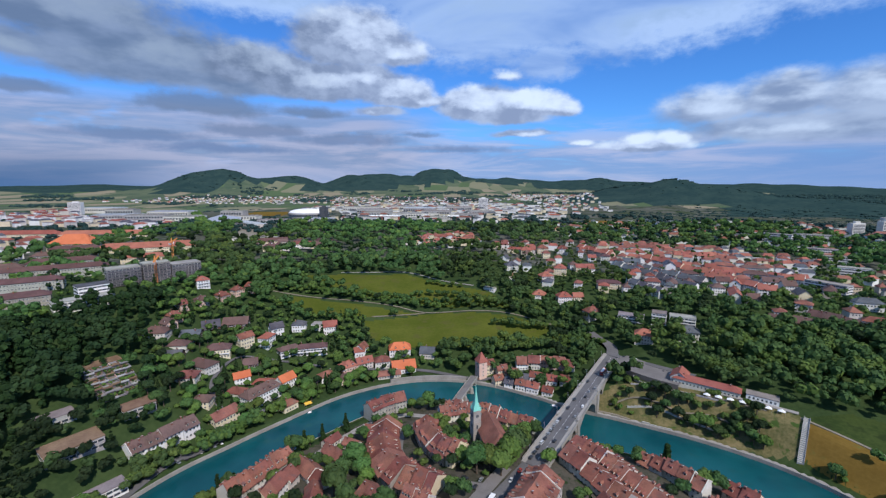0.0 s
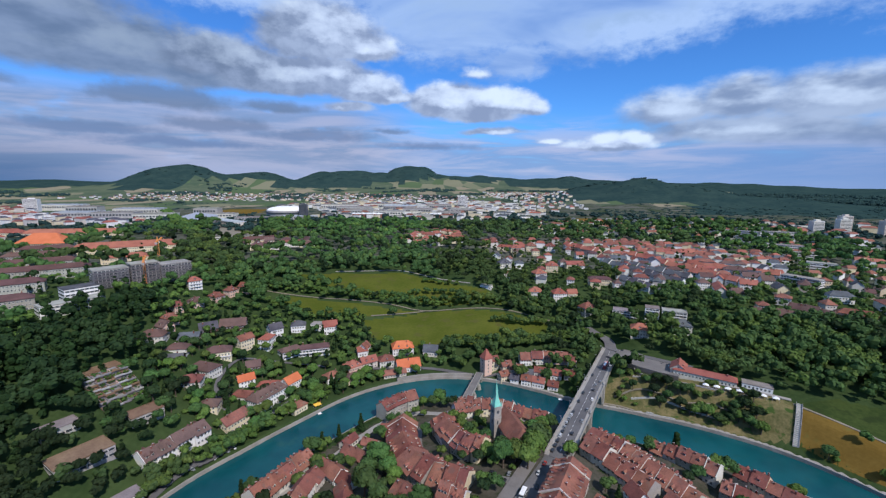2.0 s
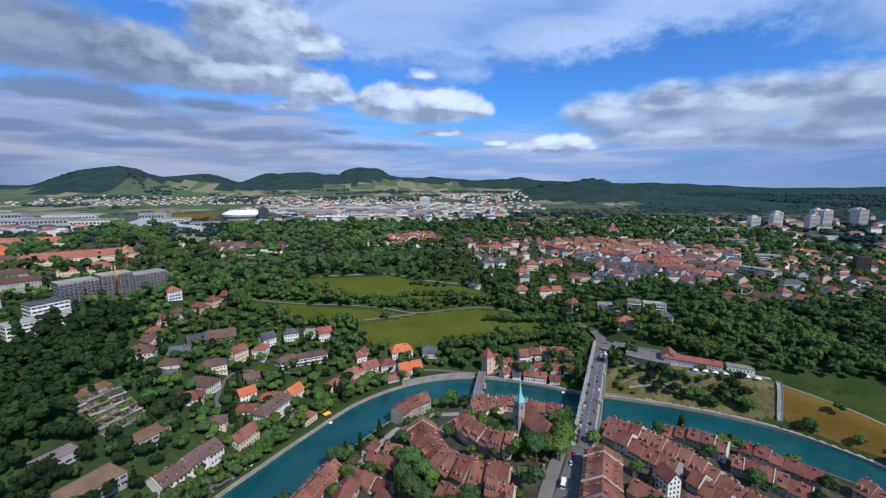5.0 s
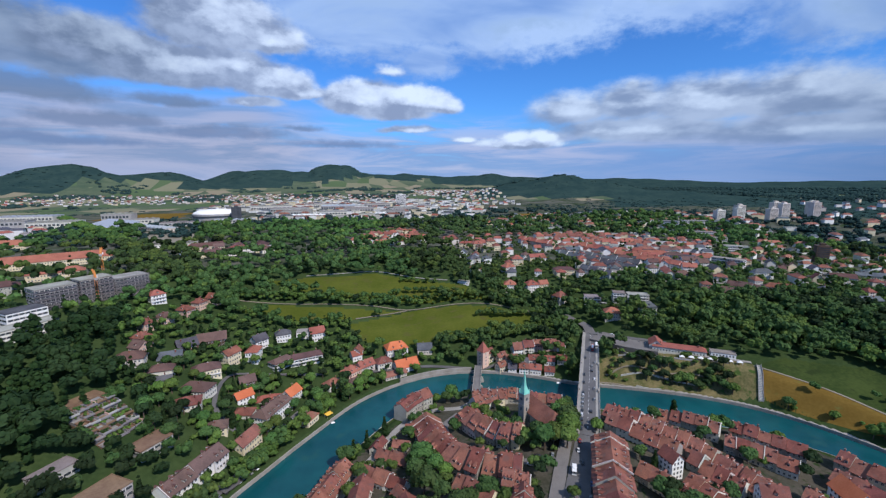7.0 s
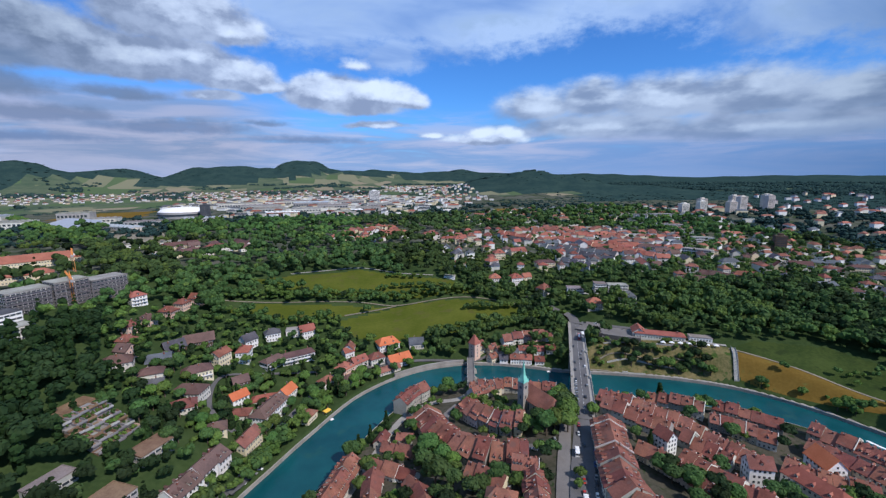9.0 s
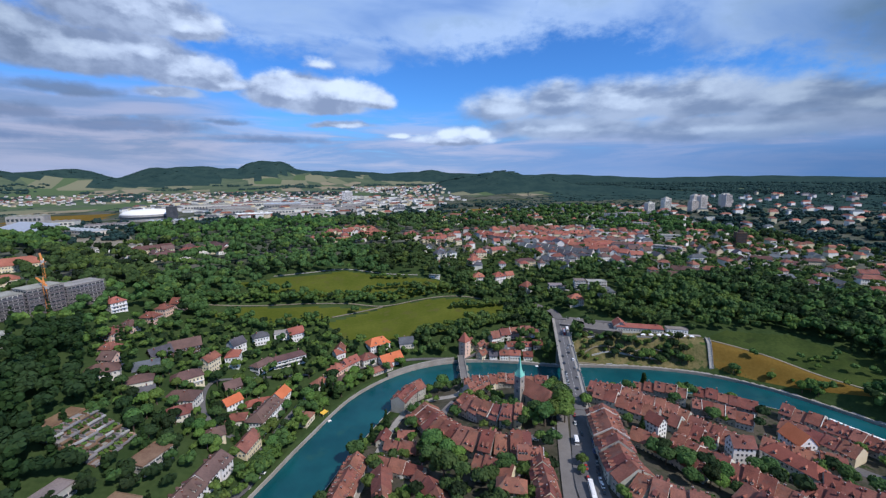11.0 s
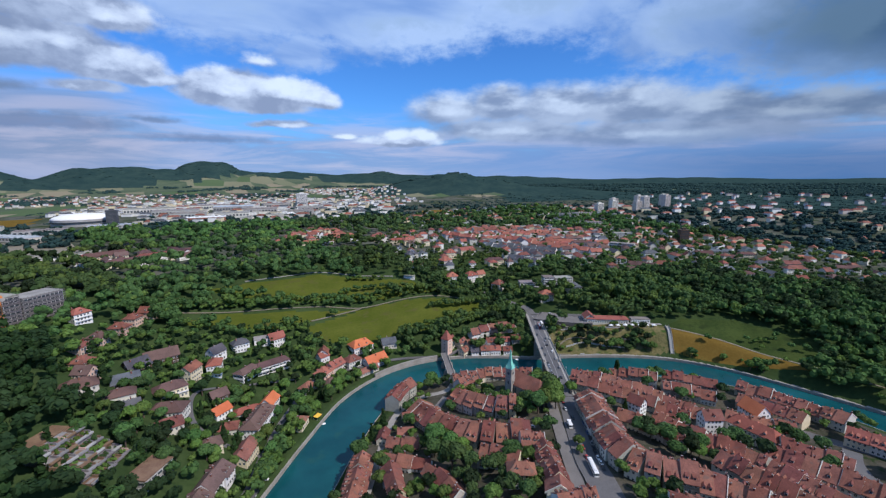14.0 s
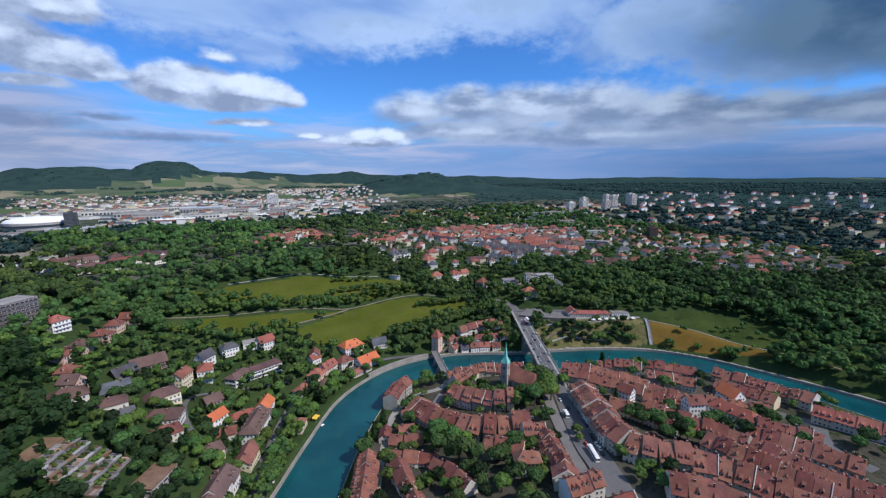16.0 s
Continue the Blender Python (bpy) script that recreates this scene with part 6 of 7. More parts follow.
SUB_C = [(-76, 760), (-5, 882), (70, 870), (70, 745), (-23, 712)]
SUB_D = [(-343, 690), (-265, 640), (-174, 690), (-190, 740), (-330, 740)]
TERR = "terraces on the hill"
for pts, roof, walls, lab in (([(258, 613), (285, 552), (309, 497)], SLATE, (WHITE, PLASTER), "terrace house with grey roof and pale walls on the hill"),
                              ([(247, 537), (256, 512), (264, 490)], SLATE, (WHITE, PLASTER), "terrace house with grey roof and pale walls on the hill"),
                              ([(282, 606), (306, 560), (330, 515)], SLATE, (WHITE, PLASTER), "terrace house with grey roof and pale walls on the hill"),
                              ([(310, 660), (328, 641), (345, 620)], TILE_RED, (WHITE, CREAM), "terrace house with salmon red roof on the hill"),
                              ([(385, 669), (415, 668), (445, 666)], TILE_RED, (WHITE, CREAM), "terrace house with salmon red roof on the hill"),
                              ([(336, 597), (356, 560), (375, 530)], TILE_RED, (WHITE, CREAM), "terrace house with red roof on the hill"),
                              ([(375, 575), (412, 540), (446, 505)], TILE_RED, (WHITE, CREAM), "terrace house with red roof on the hill"),
                              ([(350, 545), (362, 522), (379, 475)], TILE_RED, (WHITE, CREAM), "terrace house with red roof on the hill"),
                              ([(242, 736), (260, 700), (275, 670)], TILE_RED, (WHITE, PINK), "terrace house with pinkish roof on the hill"),
                              ([(327, 757), (366, 750), (404, 743)], TILE, (WHITE, WHITE), "white terrace house with brown roof on the hill"),
                              ([(326, 405), (340, 392), (354, 378)], TILE_DARK, (PLASTER, DARKWALL), "gabled house with dark roof below the hill"),
                              ([(366, 405), (376, 386), (384, 366)], TILE_DARK, (PLASTER, DARKWALL), "gabled house with dark roof below the hill")):
    row(pts, 12, 8.5, 4.6, lab, roof=roof, walls=walls, width=(11, 15), dormers=0, group=TERR, jitter=0.8)
for x, y, t, w, h in ((655, 815, -50, 45, 16), (712, 798, -30, 46, 15), (450, 478, -65, 40, 12), (600, 640, -40, 40, 12), (560, 560, -40, 34, 11), (640, 700, -35, 40, 12)):
    flat_block(x, y, t, w, 15, h, "pale flat-roofed apartment block among trees", WHITE, group="pale suburb blocks")
suburb(SUB_A, 23, (TILE_RED, TILE_RED, TILE, TILE, SLATE, TILE_DARK, TILE_DARK), (WHITE, WHITE, WHITE, PLASTER), "suburban house with red tiled roof and pale walls", "suburb houses on the hill", -25, 1.25, (7, 11), limit=48, mix=(3, 4, 1.4, 0.6))
suburb(SUB_B, 35, (TILE, TILE_DARK, TILE, SLATE), (PLASTER, WHITE, CREAM), "suburban house with dark roof among trees", "suburb houses among trees", -30, 1.1, (6.5, 9.5), limit=42, mix=(1, 4, 1, 0.3))
SUB_E = [(85, 560), (175, 480), (235, 500), (235, 640), (300, 800), (90, 760)]
suburb(SUB_E, 36, (TILE, TILE_RED, TILE_DARK, SLATE), (WHITE, WHITE, PLASTER, CREAM), "pale villa house with tiled roof in wooded grounds", "villas in the wood", -10, 1.15, (7, 9), limit=22, mix=(2, 3, 2, 0))
suburb(SUB_C, 23, (TILE_RED, TILE_RED, TILE), (WHITE, CREAM), "house with red tiled roof on the wooded hill", "red-roofed houses on the wooded hill", 0, 1.2, limit=30, mix=(4, 2, 0, 0))
suburb(SUB_D, 25, (TILE_DARK, TILE_DARK, TILE), (WHITE, CREAM), "long house with brown roof beyond the wood", "brown-roofed houses beyond the wood", 15, 1.7, limit=20, mix=(0, 4, 1, 0))


far_houses("far_town_roofs", [(230, 880), (330, 850), (500, 800), (640, 660), (800, 640), (900, 1000), (500, 1080), (240, 1040)], 36, (2, 4, 2, 1.4), "pale suburban houses with red and brown roofs", (12, 26))
far_houses("far_town_roofs", [(570, 600), (780, 480), (1000, 400), (1250, 500), (1250, 900), (900, 980), (700, 720)], 74, (1, 4, 1, 0.4), "suburban houses and low blocks among trees", (12, 28), (6, 11))
far_houses("far_town_roofs", [(740, 180), (800, 300), (1000, 400), (1300, 300), (1300, 50), (700, 40)], 72, (1, 4, 1, 0.5), "suburban houses under trees", (12, 22))
far_houses("far_town_roofs", [(-300, 1120), (250, 1050), (420, 1300), (500, 1750), (200, 2200), (-500, 2200), (-600, 1700), (-330, 1450)], 48, (0.5, 1.2, 2.2, 5), "crowded pale roofs of the far suburb", (14, 34), (6, 12))
far_houses("far_town_roofs", [(-1900, 2300), (-500, 2300), (200, 2300), (500, 2700), (-400, 3100), (-1700, 3000)], 62, (0.7, 2, 2.5, 1.5), "small pale houses of far villages", (9, 18), (5, 8))
far_houses("far_town_roofs", [(420, 1700), (620, 1500), (800, 2300), (900, 3200), (500, 3300), (450, 2300)], 52, (0.7, 2, 2, 3), "small pale houses along the far valley", (10, 22), (5, 9))
far_houses("far_town_roofs", [(-1500, 1100), (-900, 1000), (-620, 900), (-700, 1100), (-1000, 1200), (-1500, 1700)], 45, (2, 3, 2, 3), "pale town houses beyond the barracks", (14, 30), (8, 14))
far_houses("far_town_roofs", [(1300, 800), (1500, 1300), (2200, 1200), (2600, 500), (1900, 200), (1300, 400)], 125, (1, 2, 2, 1), "small pale houses of the far plain", (16, 34), (7, 12))
far_houses("far_town_roofs", [(-620, 420), (-900, 500), (-1000, 760), (-700, 720), (-560, 540)], 34, (2, 3, 2, 2), "town houses with brown roofs", (16, 34), (9, 14))

# ---- trees ----
def unit(v):
    return v / np.maximum(np.linalg.norm(v, axis=-1, keepdims=True), 1e-6)


def crown(seed, height, radius, low, blobs, leaves, leaf, kind="round", coarse=False):
    """Leaf clumps over a hidden heap of boughs: quads (n, 4, 3), with uneven outline and gaps."""
    g = np.random.default_rng(seed)
    cs, rs = [], []
    for k in range(blobs):
        t = (k + 0.5) / blobs
        if kind == "cone":
            z, rr = low + (height - low) * t, radius * (1.05 - t)
            a, q = g.uniform(0, 6.28), g.uniform(0, 0.45) * rr
            rs.append(max(0.5, rr * 0.75))
        elif kind == "tall":
            z, rr = low + (height - low) * t, radius * (0.75 + 0.5 * math.sin(math.pi * t))
            a, q = g.uniform(0, 6.28), g.uniform(0, 0.4) * radius
            rs.append(rr * 0.7)
        else:
            a, q = k * 2.4 + g.uniform(-0.5, 0.5), radius * 0.62 * math.sqrt(t) * g.uniform(0.75, 1.15)
            top = math.sqrt(max(0.05, 1 - (q / radius) ** 2))
            z = low + (height - low) * (0.30 + 0.42 * top * g.uniform(0.55, 1.1))
            rs.append(radius * g.uniform(0.40, 0.56))
        cs.append((q * math.cos(a), q * math.sin(a), z))
    cs, rs = np.array(cs), np.array(rs)
    pick = g.integers(0, blobs, leaves)
    n = g.normal(size=(leaves, 3))
    n[:, 2] = np.abs(n[:, 2]) * 1.1 - 0.35
    n = unit(n)
    p = cs[pick] + n * (rs[pick] * g.uniform(0.88, 1.10, leaves))[:, None]
    if kind == "cone":
        p[:, 2] = np.clip(p[:, 2], low * 0.6, height)
    face = unit(n + g.normal(size=n.shape) * 0.26)
    u = unit(np.cross(face, g.normal(size=n.shape)))
    v = np.cross(face, u)
    s = leaf * g.uniform(0.6, 1.35, leaves)[:, None]
    quads = np.stack([p - u * s - v * s * 0.8, p + u * s - v * s * 0.55, p + u * s * 0.8 + v * s, p - u * s * 0.7 + v * s * 0.75], 1)
    # boughs behind the leaves: a coarse closed lump for each head
    core = []
    sides = 5 if coarse else 6
    ring = [(math.cos(6.2832 * k / sides), math.sin(6.2832 * k / sides)) for k in range(sides)]
    levels = ((-0.6, 0.8), (0.2, 1.0), (0.95, 0.25)) if coarse else ((-0.95, 0.25), (-0.35, 0.93), (0.35, 0.93), (0.95, 0.25))
    for c, r in zip(cs, rs):
        for (z0, r0), (z1, r1) in zip(levels[:-1], levels[1:]):
            for k in range(sides):
                a, b = ring[k], ring[(k + 1) % sides]
                core.append([c + np.array(q) * r * 0.93 for q in ((a[0] * r0, a[1] * r0, z0), (b[0] * r0, b[1] * r0, z0), (b[0] * r1, b[1] * r1, z1), (a[0] * r1, a[1] * r1, z1))])
    return np.concatenate([quads, np.array(core)])


def quads_data(name, q, *materials, slots=None):
    d = bpy.data.meshes.new(name)
    n = len(q)
    d.vertices.add(n * 4)
    d.vertices.foreach_set("co", q.astype(np.float32).ravel())
    d.loops.add(n * 4)
    d.loops.foreach_set("vertex_index", np.arange(n * 4, dtype=np.int32))
    d.polygons.add(n)
    d.polygons.foreach_set("loop_start", np.arange(0, n * 4, 4, dtype=np.int32))
    for m in materials:
        d.materials.append(m)
    if slots is not None:
        d.polygons.foreach_set("material_index", slots.astype(np.int32))
    d.update(calc_edges=True)
    return d


def trunk_data(h, r, seed):
    g = random.Random(seed)
    m = Mesh()
    def limb(a, b, ra, rb, n=7):
        ax = (Vector(b) - Vector(a)).normalized()
        u = ax.orthogonal().normalized()
        v = ax.cross(u)
        m.plinth([Vector(a) + (u * math.cos(6.283 * k / n) + v * math.sin(6.283 * k / n)) * ra for k in range(n)],
                 [Vector(b) + (u * math.cos(6.283 * k / n) + v * math.sin(6.283 * k / n)) * rb for k in range(n)])
    limb((0, 0, -1.5), (0.1, 0.05, h * 0.35), r, r * 0.75)
    limb((0.1, 0.05, h * 0.35), (0, 0.1, h * 0.75), r * 0.75, r * 0.3)
    for k in range(5):
        a = k * 1.3 + g.uniform(-0.3, 0.3)
        z = h * g.uniform(0.28, 0.5)
        limb((0.08, 0.05, z), (h * 0.22 * math.cos(a), h * 0.22 * math.sin(a), z + h * 0.2), r * 0.42, r * 0.12)
    return m.data("trunk", BARK)


class Species:
    def __init__(self, label, category, material, args):
        self.label, self.category, self.material = label, category, material
        self.full = crown(*args)
        seed, height, radius, low, blobs, leaves, leaf, *kind = args
        kind = kind or ["round"]
        self.thin = crown(seed + 30, height, radius, low, 3, 30, leaf * 2.0, *kind, True)
        self.lean = crown(seed + 50, height, radius, low, 4, 58, leaf * 1.55, *kind, True)
        self.mid = crown(seed + 70, height, radius, low, 7, 190, leaf * 1.25, *kind, True)
        self.crown, self.trunk = quads_data("crown", self.full, material), trunk_data(height, 0.035 * height if kind[0] == "round" else 0.02 * height, seed)


SPECIES = [Species("broad leafy green tree with a rounded uneven crown", "tree", LEAF, (1, 12, 5.2, 2.5, 14, 620, 0.58)),
           Species("tall leafy green tree with a dense crown", "tree", LEAF, (2, 15, 5.4, 3, 15, 680, 0.62)),
           Species("small round garden tree with light green leaves", "tree", LEAF_LIGHT, (3, 8, 3.8, 1.4, 9, 420, 0.48)),
           Species("light green leafy tree with a loose crown", "tree", LEAF_LIGHT, (4, 12, 5.0, 2.2, 12, 560, 0.58)),
           Species("dark conifer with a narrow pointed crown", "conifer", LEAF_DARK, (5, 16, 3.4, 1.5, 14, 520, 0.62, "cone")),
           Species("slim tall poplar with dark green leaves", "tree", LEAF_DARK, (6, 19, 2.6, 1.5, 14, 520, 0.6, "tall")),
           Species("low rounded garden bush", "bush", LEAF_LIGHT, (7, 3.6, 2.5, 0.2, 8, 260, 0.42)),
           Species("dense woodland tree, deep green leaves with shade in their colour", "tree", LEAF_DEEP_SHADED, (8, 14, 5.2, 2.5, 14, 620, 0.62))]
TREES = [0]


def tree(x, y, kind, size=1.0, z=None, group=""):
    s = SPECIES[kind]
    z = ground_at(x, y) if z is None else z
    t = thing(s.category if kind != 5 else "poplar", s.label, s.category, x, y, z, rng.uniform(0, 360), group)
    t.scale = (size * rng.uniform(0.92, 1.1), size * rng.uniform(0.92, 1.1), size)
    part("trunk", s.trunk, t)
    part("crown", s.crown, t)
    TREES[0] += 1


# trees that can be picked out: in the old town, along the river, in the gardens
TOWN = "old town trees"
for x, y, k, s in ((20, 226, 1, 1.25), (28, 228, 3, 1.4), (34, 222, 3, 1.3), (22, 238, 0, 1.1), (1, 252, 2, 0.9), (24, 247, 0, 0.7), (49, 262, 0, 0.9), (54, 256, 3, 0.8), (41, 232, 3, 1.5), (45, 240, 0, 1.5), (50, 248, 3, 1.35), (56, 266, 3, 0.95),
                   (-56, 246, 1, 1.25), (-50, 236, 0, 1.1), (-62, 236, 0, 1.1), (-46, 228, 3, 0.9), (-100, 272, 3, 0.9), (-104, 278, 0, 0.9), (-96, 278, 2, 1), (-18, 326, 0, 0.9), (-26, 328, 3, 0.8), (-8, 324, 0, 0.8), (3, 318, 2, 0.9),
                   (-30, 196, 1, 1.1), (-22, 188, 3, 1.0), (-40, 196, 0, 1.0), (-54, 206, 1, 1.0), (-62, 196, 2, 1.0), (-60, 176, 3, 1), (-44, 166, 0, 1), (-56, 160, 3, 1.0), (-82, 200, 2, 1.0), (-86, 214, 2, 0.8), (-84, 186, 0, 0.8),
                   (150, 256, 5, 1.1), (66, 170, 7, 1.0), (72, 160, 0, 1.1), (78, 150, 7, 1.1), (84, 144, 0, 1.0), (70, 142, 7, 1.0), (88, 166, 7, 0.9), (-62, 214, 1, 1.45), (-104, 266, 1, 1.1), (-12, 330, 0, 1.2), (132, 258, 0, 0.9), (120, 262, 0, 0.7), (112, 262, 0, 0.6), (64, 234, 2, 1.1), (68, 240, 2, 0.9), (62, 164, 0, 1.0), (66, 154, 1, 1.0), (72, 138, 3, 0.9), (60, 146, 0, 0.9), (76, 130, 0, 0.9), (76, 194, 4, 0.8), (74, 204, 0, 0.7),
                   (150, 194, 0, 1.0), (158, 190, 2, 1), (112, 142, 0, 1), (116, 132, 3, 1), (122, 140, 0, 1), (158, 118, 0, 1.1), (162, 106, 0, 1.0), (176, 70, 1, 1.0), (166, 72, 0, 0.9), (14, 182, 2, 0.9), (8, 176, 2, 0.7), (80, 160, 3, 0.8), (-20, 172, 2, 0.7)):
    if water_edge(x, y)[0] > 1:
        tree(x, y, k, s, group=TOWN)

for x, y, k, s in ((157, 350, 7, 0.9), (163, 354, 7, 1.0), (180, 318, 7, 0.9), (186, 312, 0, 0.9), (175, 324, 7, 0.8), (222, 283, 7, 0.9), (226, 276, 7, 0.9), (219, 279, 7, 0.8), (217, 286, 0, 0.8), (229, 284, 7, 0.9),
                   (193, 308, 0, 0.8), (213, 284, 7, 0.8), (151, 342, 0, 0.7), (205, 300, 2, 0.8), (146, 322, 2, 0.7), (172, 330, 2, 0.7), (211, 291, 2, 0.8), (198, 298, 6, 1.2), (166, 318, 6, 1.2)):
    tree(x, y, k, s, group="bear park trees")

# riverside trees of the outer bank
BANKSIDE = "riverside trees"
g2 = random.Random(11)
line = bank_line(1, 9.0)
for i in range(4, len(line), 1):
    x, y = line[i]
    if y < 180 or is_taken(x, y) or (-30 < x < 60) or g2.random() < (0.2 if y < 300 else 0.7 if x < 60 else 0.88):
        continue
    tree(x + g2.uniform(-2, 2), y + g2.uniform(-2, 2), g2.choice((2, 3, 0, 3, 6)), g2.uniform(0.8, 1.1), group=BANKSIDE)

WOODS = {}


def wood(x, y, kind, size):
    """Adds a tree to the mass of woodland, by district."""
    key = (int(x // 260), int(y // 260))
    WOODS.setdefault(key, []).append((x, y, kind, size))


RIGHT_WOOD = [(186, 400), (215, 372), (256, 352), (300, 292), (345, 250), (362, 186), (340, 150), (470, 60), (640, 150), (485, 238), (430, 335), (305, 392), (230, 400)]
LEFT_WOOD = [(-345, 120), (-270, 170), (-262, 330), (-275, 380), (-292, 420), (-340, 380)]
MEADOWS = (MEADOW_LOW, MEADOW_MID, MEADOW_HIGH, PARK)
AVENUE = [(-227, 491), (-270, 555), (-329, 628), (-480, 860), (-640, 1110), (-874, 1480)]


def plant():
    r = random.Random(5)
    spacing = 7.0
    xs = np.arange(-620, 780, spacing)
    ys = np.arange(60, 1000, spacing)
    gx, gy = np.meshgrid(xs, ys)
    px = gx.ravel() + np.random.default_rng(1).uniform(-3.2, 3.2, gx.size)
    py = gy.ravel() + np.random.default_rng(2).uniform(-3.2, 3.2, gx.size)
    keep = water_edge(px, py) > 7
    for poly in MEADOWS:
        keep &= ~inside(poly, px, py)
    old = inside(OLD_TOWN, px, py)
    right, left = inside(RIGHT_WOOD, px, py), inside(LEFT_WOOD, px, py)
    bank = inside(BEAR_BANK, px, py)
    subs = inside(SUB_A, px, py) | inside(SUB_C, px, py) | inside(SUB_E, px, py)
    subb = inside(SUB_B, px, py) | inside(SUB_D, px, py)
    town = (px < -300 - (py - 400) * 0.35) & (py > 372)
    kinds = [noise.noise(Vector((x / 45, y / 45, 0))) for x, y in zip(px, py)]
    for x, y, ok, o, rt, lf, b, sa, sb, tw, nz in zip(px, py, keep, old, right, left, bank, subs, subb, town, kinds):
        if not ok or is_taken(x, y):
            continue
        dist = math.hypot(x, y)
        p = 0.54
        if o:
            p = 0.10 if x > 20 else 0.5
        elif rt or lf:
            p = 0.72
        elif b:
            p = 0.62 if nz < 0.1 else 0.75
        elif sa:
            p = 0.50
        elif sb:
            p = 0.55
        elif tw:
            p = 0.22
        elif dist < 520 and x < 0 and y < 470:
            p = 0.95
        if dist > 650:
            p *= 0.42
        if r.random() > p:
            continue
        if sa or sb:
            k, s = r.choice((2, 2, 0, 0, 3, 4)), r.uniform(0.55, 1.0) if sa else r.uniform(0.75, 1.15)
        elif rt:
            # the outer part gets mostly leaves with shade in their colour
            k, s = r.choice((0, 3, 3, 1) if x < 350 else (7, 7, 0, 1)), r.uniform(0.9, 1.25)
        elif o:
            k, s = r.choice((2, 6, 0, 0, 3, 7)), r.uniform(0.7, 1.15)
        elif lf or (x < -205 and y < 330):
            # dark kinds put the left wood's shade into the leaf colour
            k, s = r.choice((7, 7, 4, 7, 0) if x > -262 else (7, 7, 4, 7, 5)), r.uniform(0.7, 1.05) if x > -262 else r.uniform(0.9, 1.25)
        elif b:
            k, s = r.choice((6, 2, 7, 0, 7) if nz < 0.1 else (6, 6, 2)), r.uniform(0.6, 0.95)
            s = s * 1.6 if k == 6 else s
        elif x < 0 and y < 470:
            k, s = r.choice((2, 2, 6, 0, 3, 0, 4, 7, 3)), r.uniform(0.62, 1.02)
        else:
            k, s = r.choice((0, 0, 3, 1, 4 if nz > 0.15 else 0, 7 if nz > 0 else 0)), r.uniform(0.7, 1.1)
        if dist > 650:
            s *= 1.2
        if not (o or b or sa or sb) and not (x < 0 and y < 470 and x > -250):
            s *= r.choice((1.0, 1.15, 1.3, 1.45))
        slope_near = (-250 < x < -60 and 290 < y < 480) or (b and y < 345)
        if slope_near and TREES[0] < 270 and k != 6:
            tree(x, y, k, s, group="garden trees")
        else:
            wood(x, y, k, s)
    # belts of small trees along the meadow edges
    for pts, gap, ks, sz in (([(-205, 508), (-150, 507), (-100, 505), (-58, 503), (-20, 495), (30, 490), (85, 484)], 5.5, (3, 2, 3), (0.6, 0.85)),
                             ([(-200, 514), (-150, 513), (-100, 511), (-58, 509), (-20, 501), (30, 497), (85, 490), (125, 470)], 5, (3, 0, 3), (0.6, 0.85)),
                             ([(-60, 508), (-20, 516), (20, 508), (70, 492), (110, 470)], 6, (0, 3, 0), (0.7, 0.95)),
                             ([(-20, 540), (0, 536), (20, 528)], 5, (2, 3), (0.7, 0.9)),
                             ([(-200, 478), (-150, 464), (-95, 470)], 5.5, (0, 3, 4), (0.7, 1.0)),
                             ([(60, 458), (95, 452), (135, 446), (150, 440)], 5, (3, 3, 0), (0.8, 1.05)),
                             ([(0, 422), (40, 416), (80, 414), (120, 418), (150, 425)], 5, (3, 0, 3), (0.85, 1.1)),
                             ([(10, 432), (50, 424), (100, 424), (140, 430)], 5, (3, 3), (0.8, 1.0)),
                             (AVENUE, 9, (3, 3, 0), (1.1, 1.35)), ([(x + 14, y - 8) for x, y in AVENUE], 9, (3, 3, 0), (1.1, 1.35)),
                             ([(x - 14, y + 8) for x, y in AVENUE], 9, (3, 0), (1.1, 1.35)),
                             ([(300, 214), (312, 206), (322, 198)], 7, (0, 2), (0.6, 0.8))):
        for x, y in spline(pts, gap):
            x, y = x + r.uniform(-1.8, 1.8), y + r.uniform(-1.8, 1.8)
            if not is_taken(x, y):
                wood(x, y, r.choice(ks), r.uniform(*sz))
    for off in (3.6, 6.8, 10.0, 13.0):
        for x, y in bank_line(1, off):
            x, y = x + r.uniform(-2, 2), y + r.uniform(-2, 2)
            if 130 < y < (305 if off < 9 else 345) and x < -60 and (off < 7 or not is_taken(x, y)) and water_edge(x, y)[0] > 2.4 and r.random() < 0.85:
                wood(x, y, r.choice((2, 3, 0, 0, 3)), r.uniform(0.75, 1.1))
    for x, y, k in ((268, 236, 0), (292, 176, 2), (300, 200, 2), (272, 204, 6), (330, 200, 0), (318, 182, 0), (326, 172, 0)):
        wood(x, y, k, 0.8)


plant()


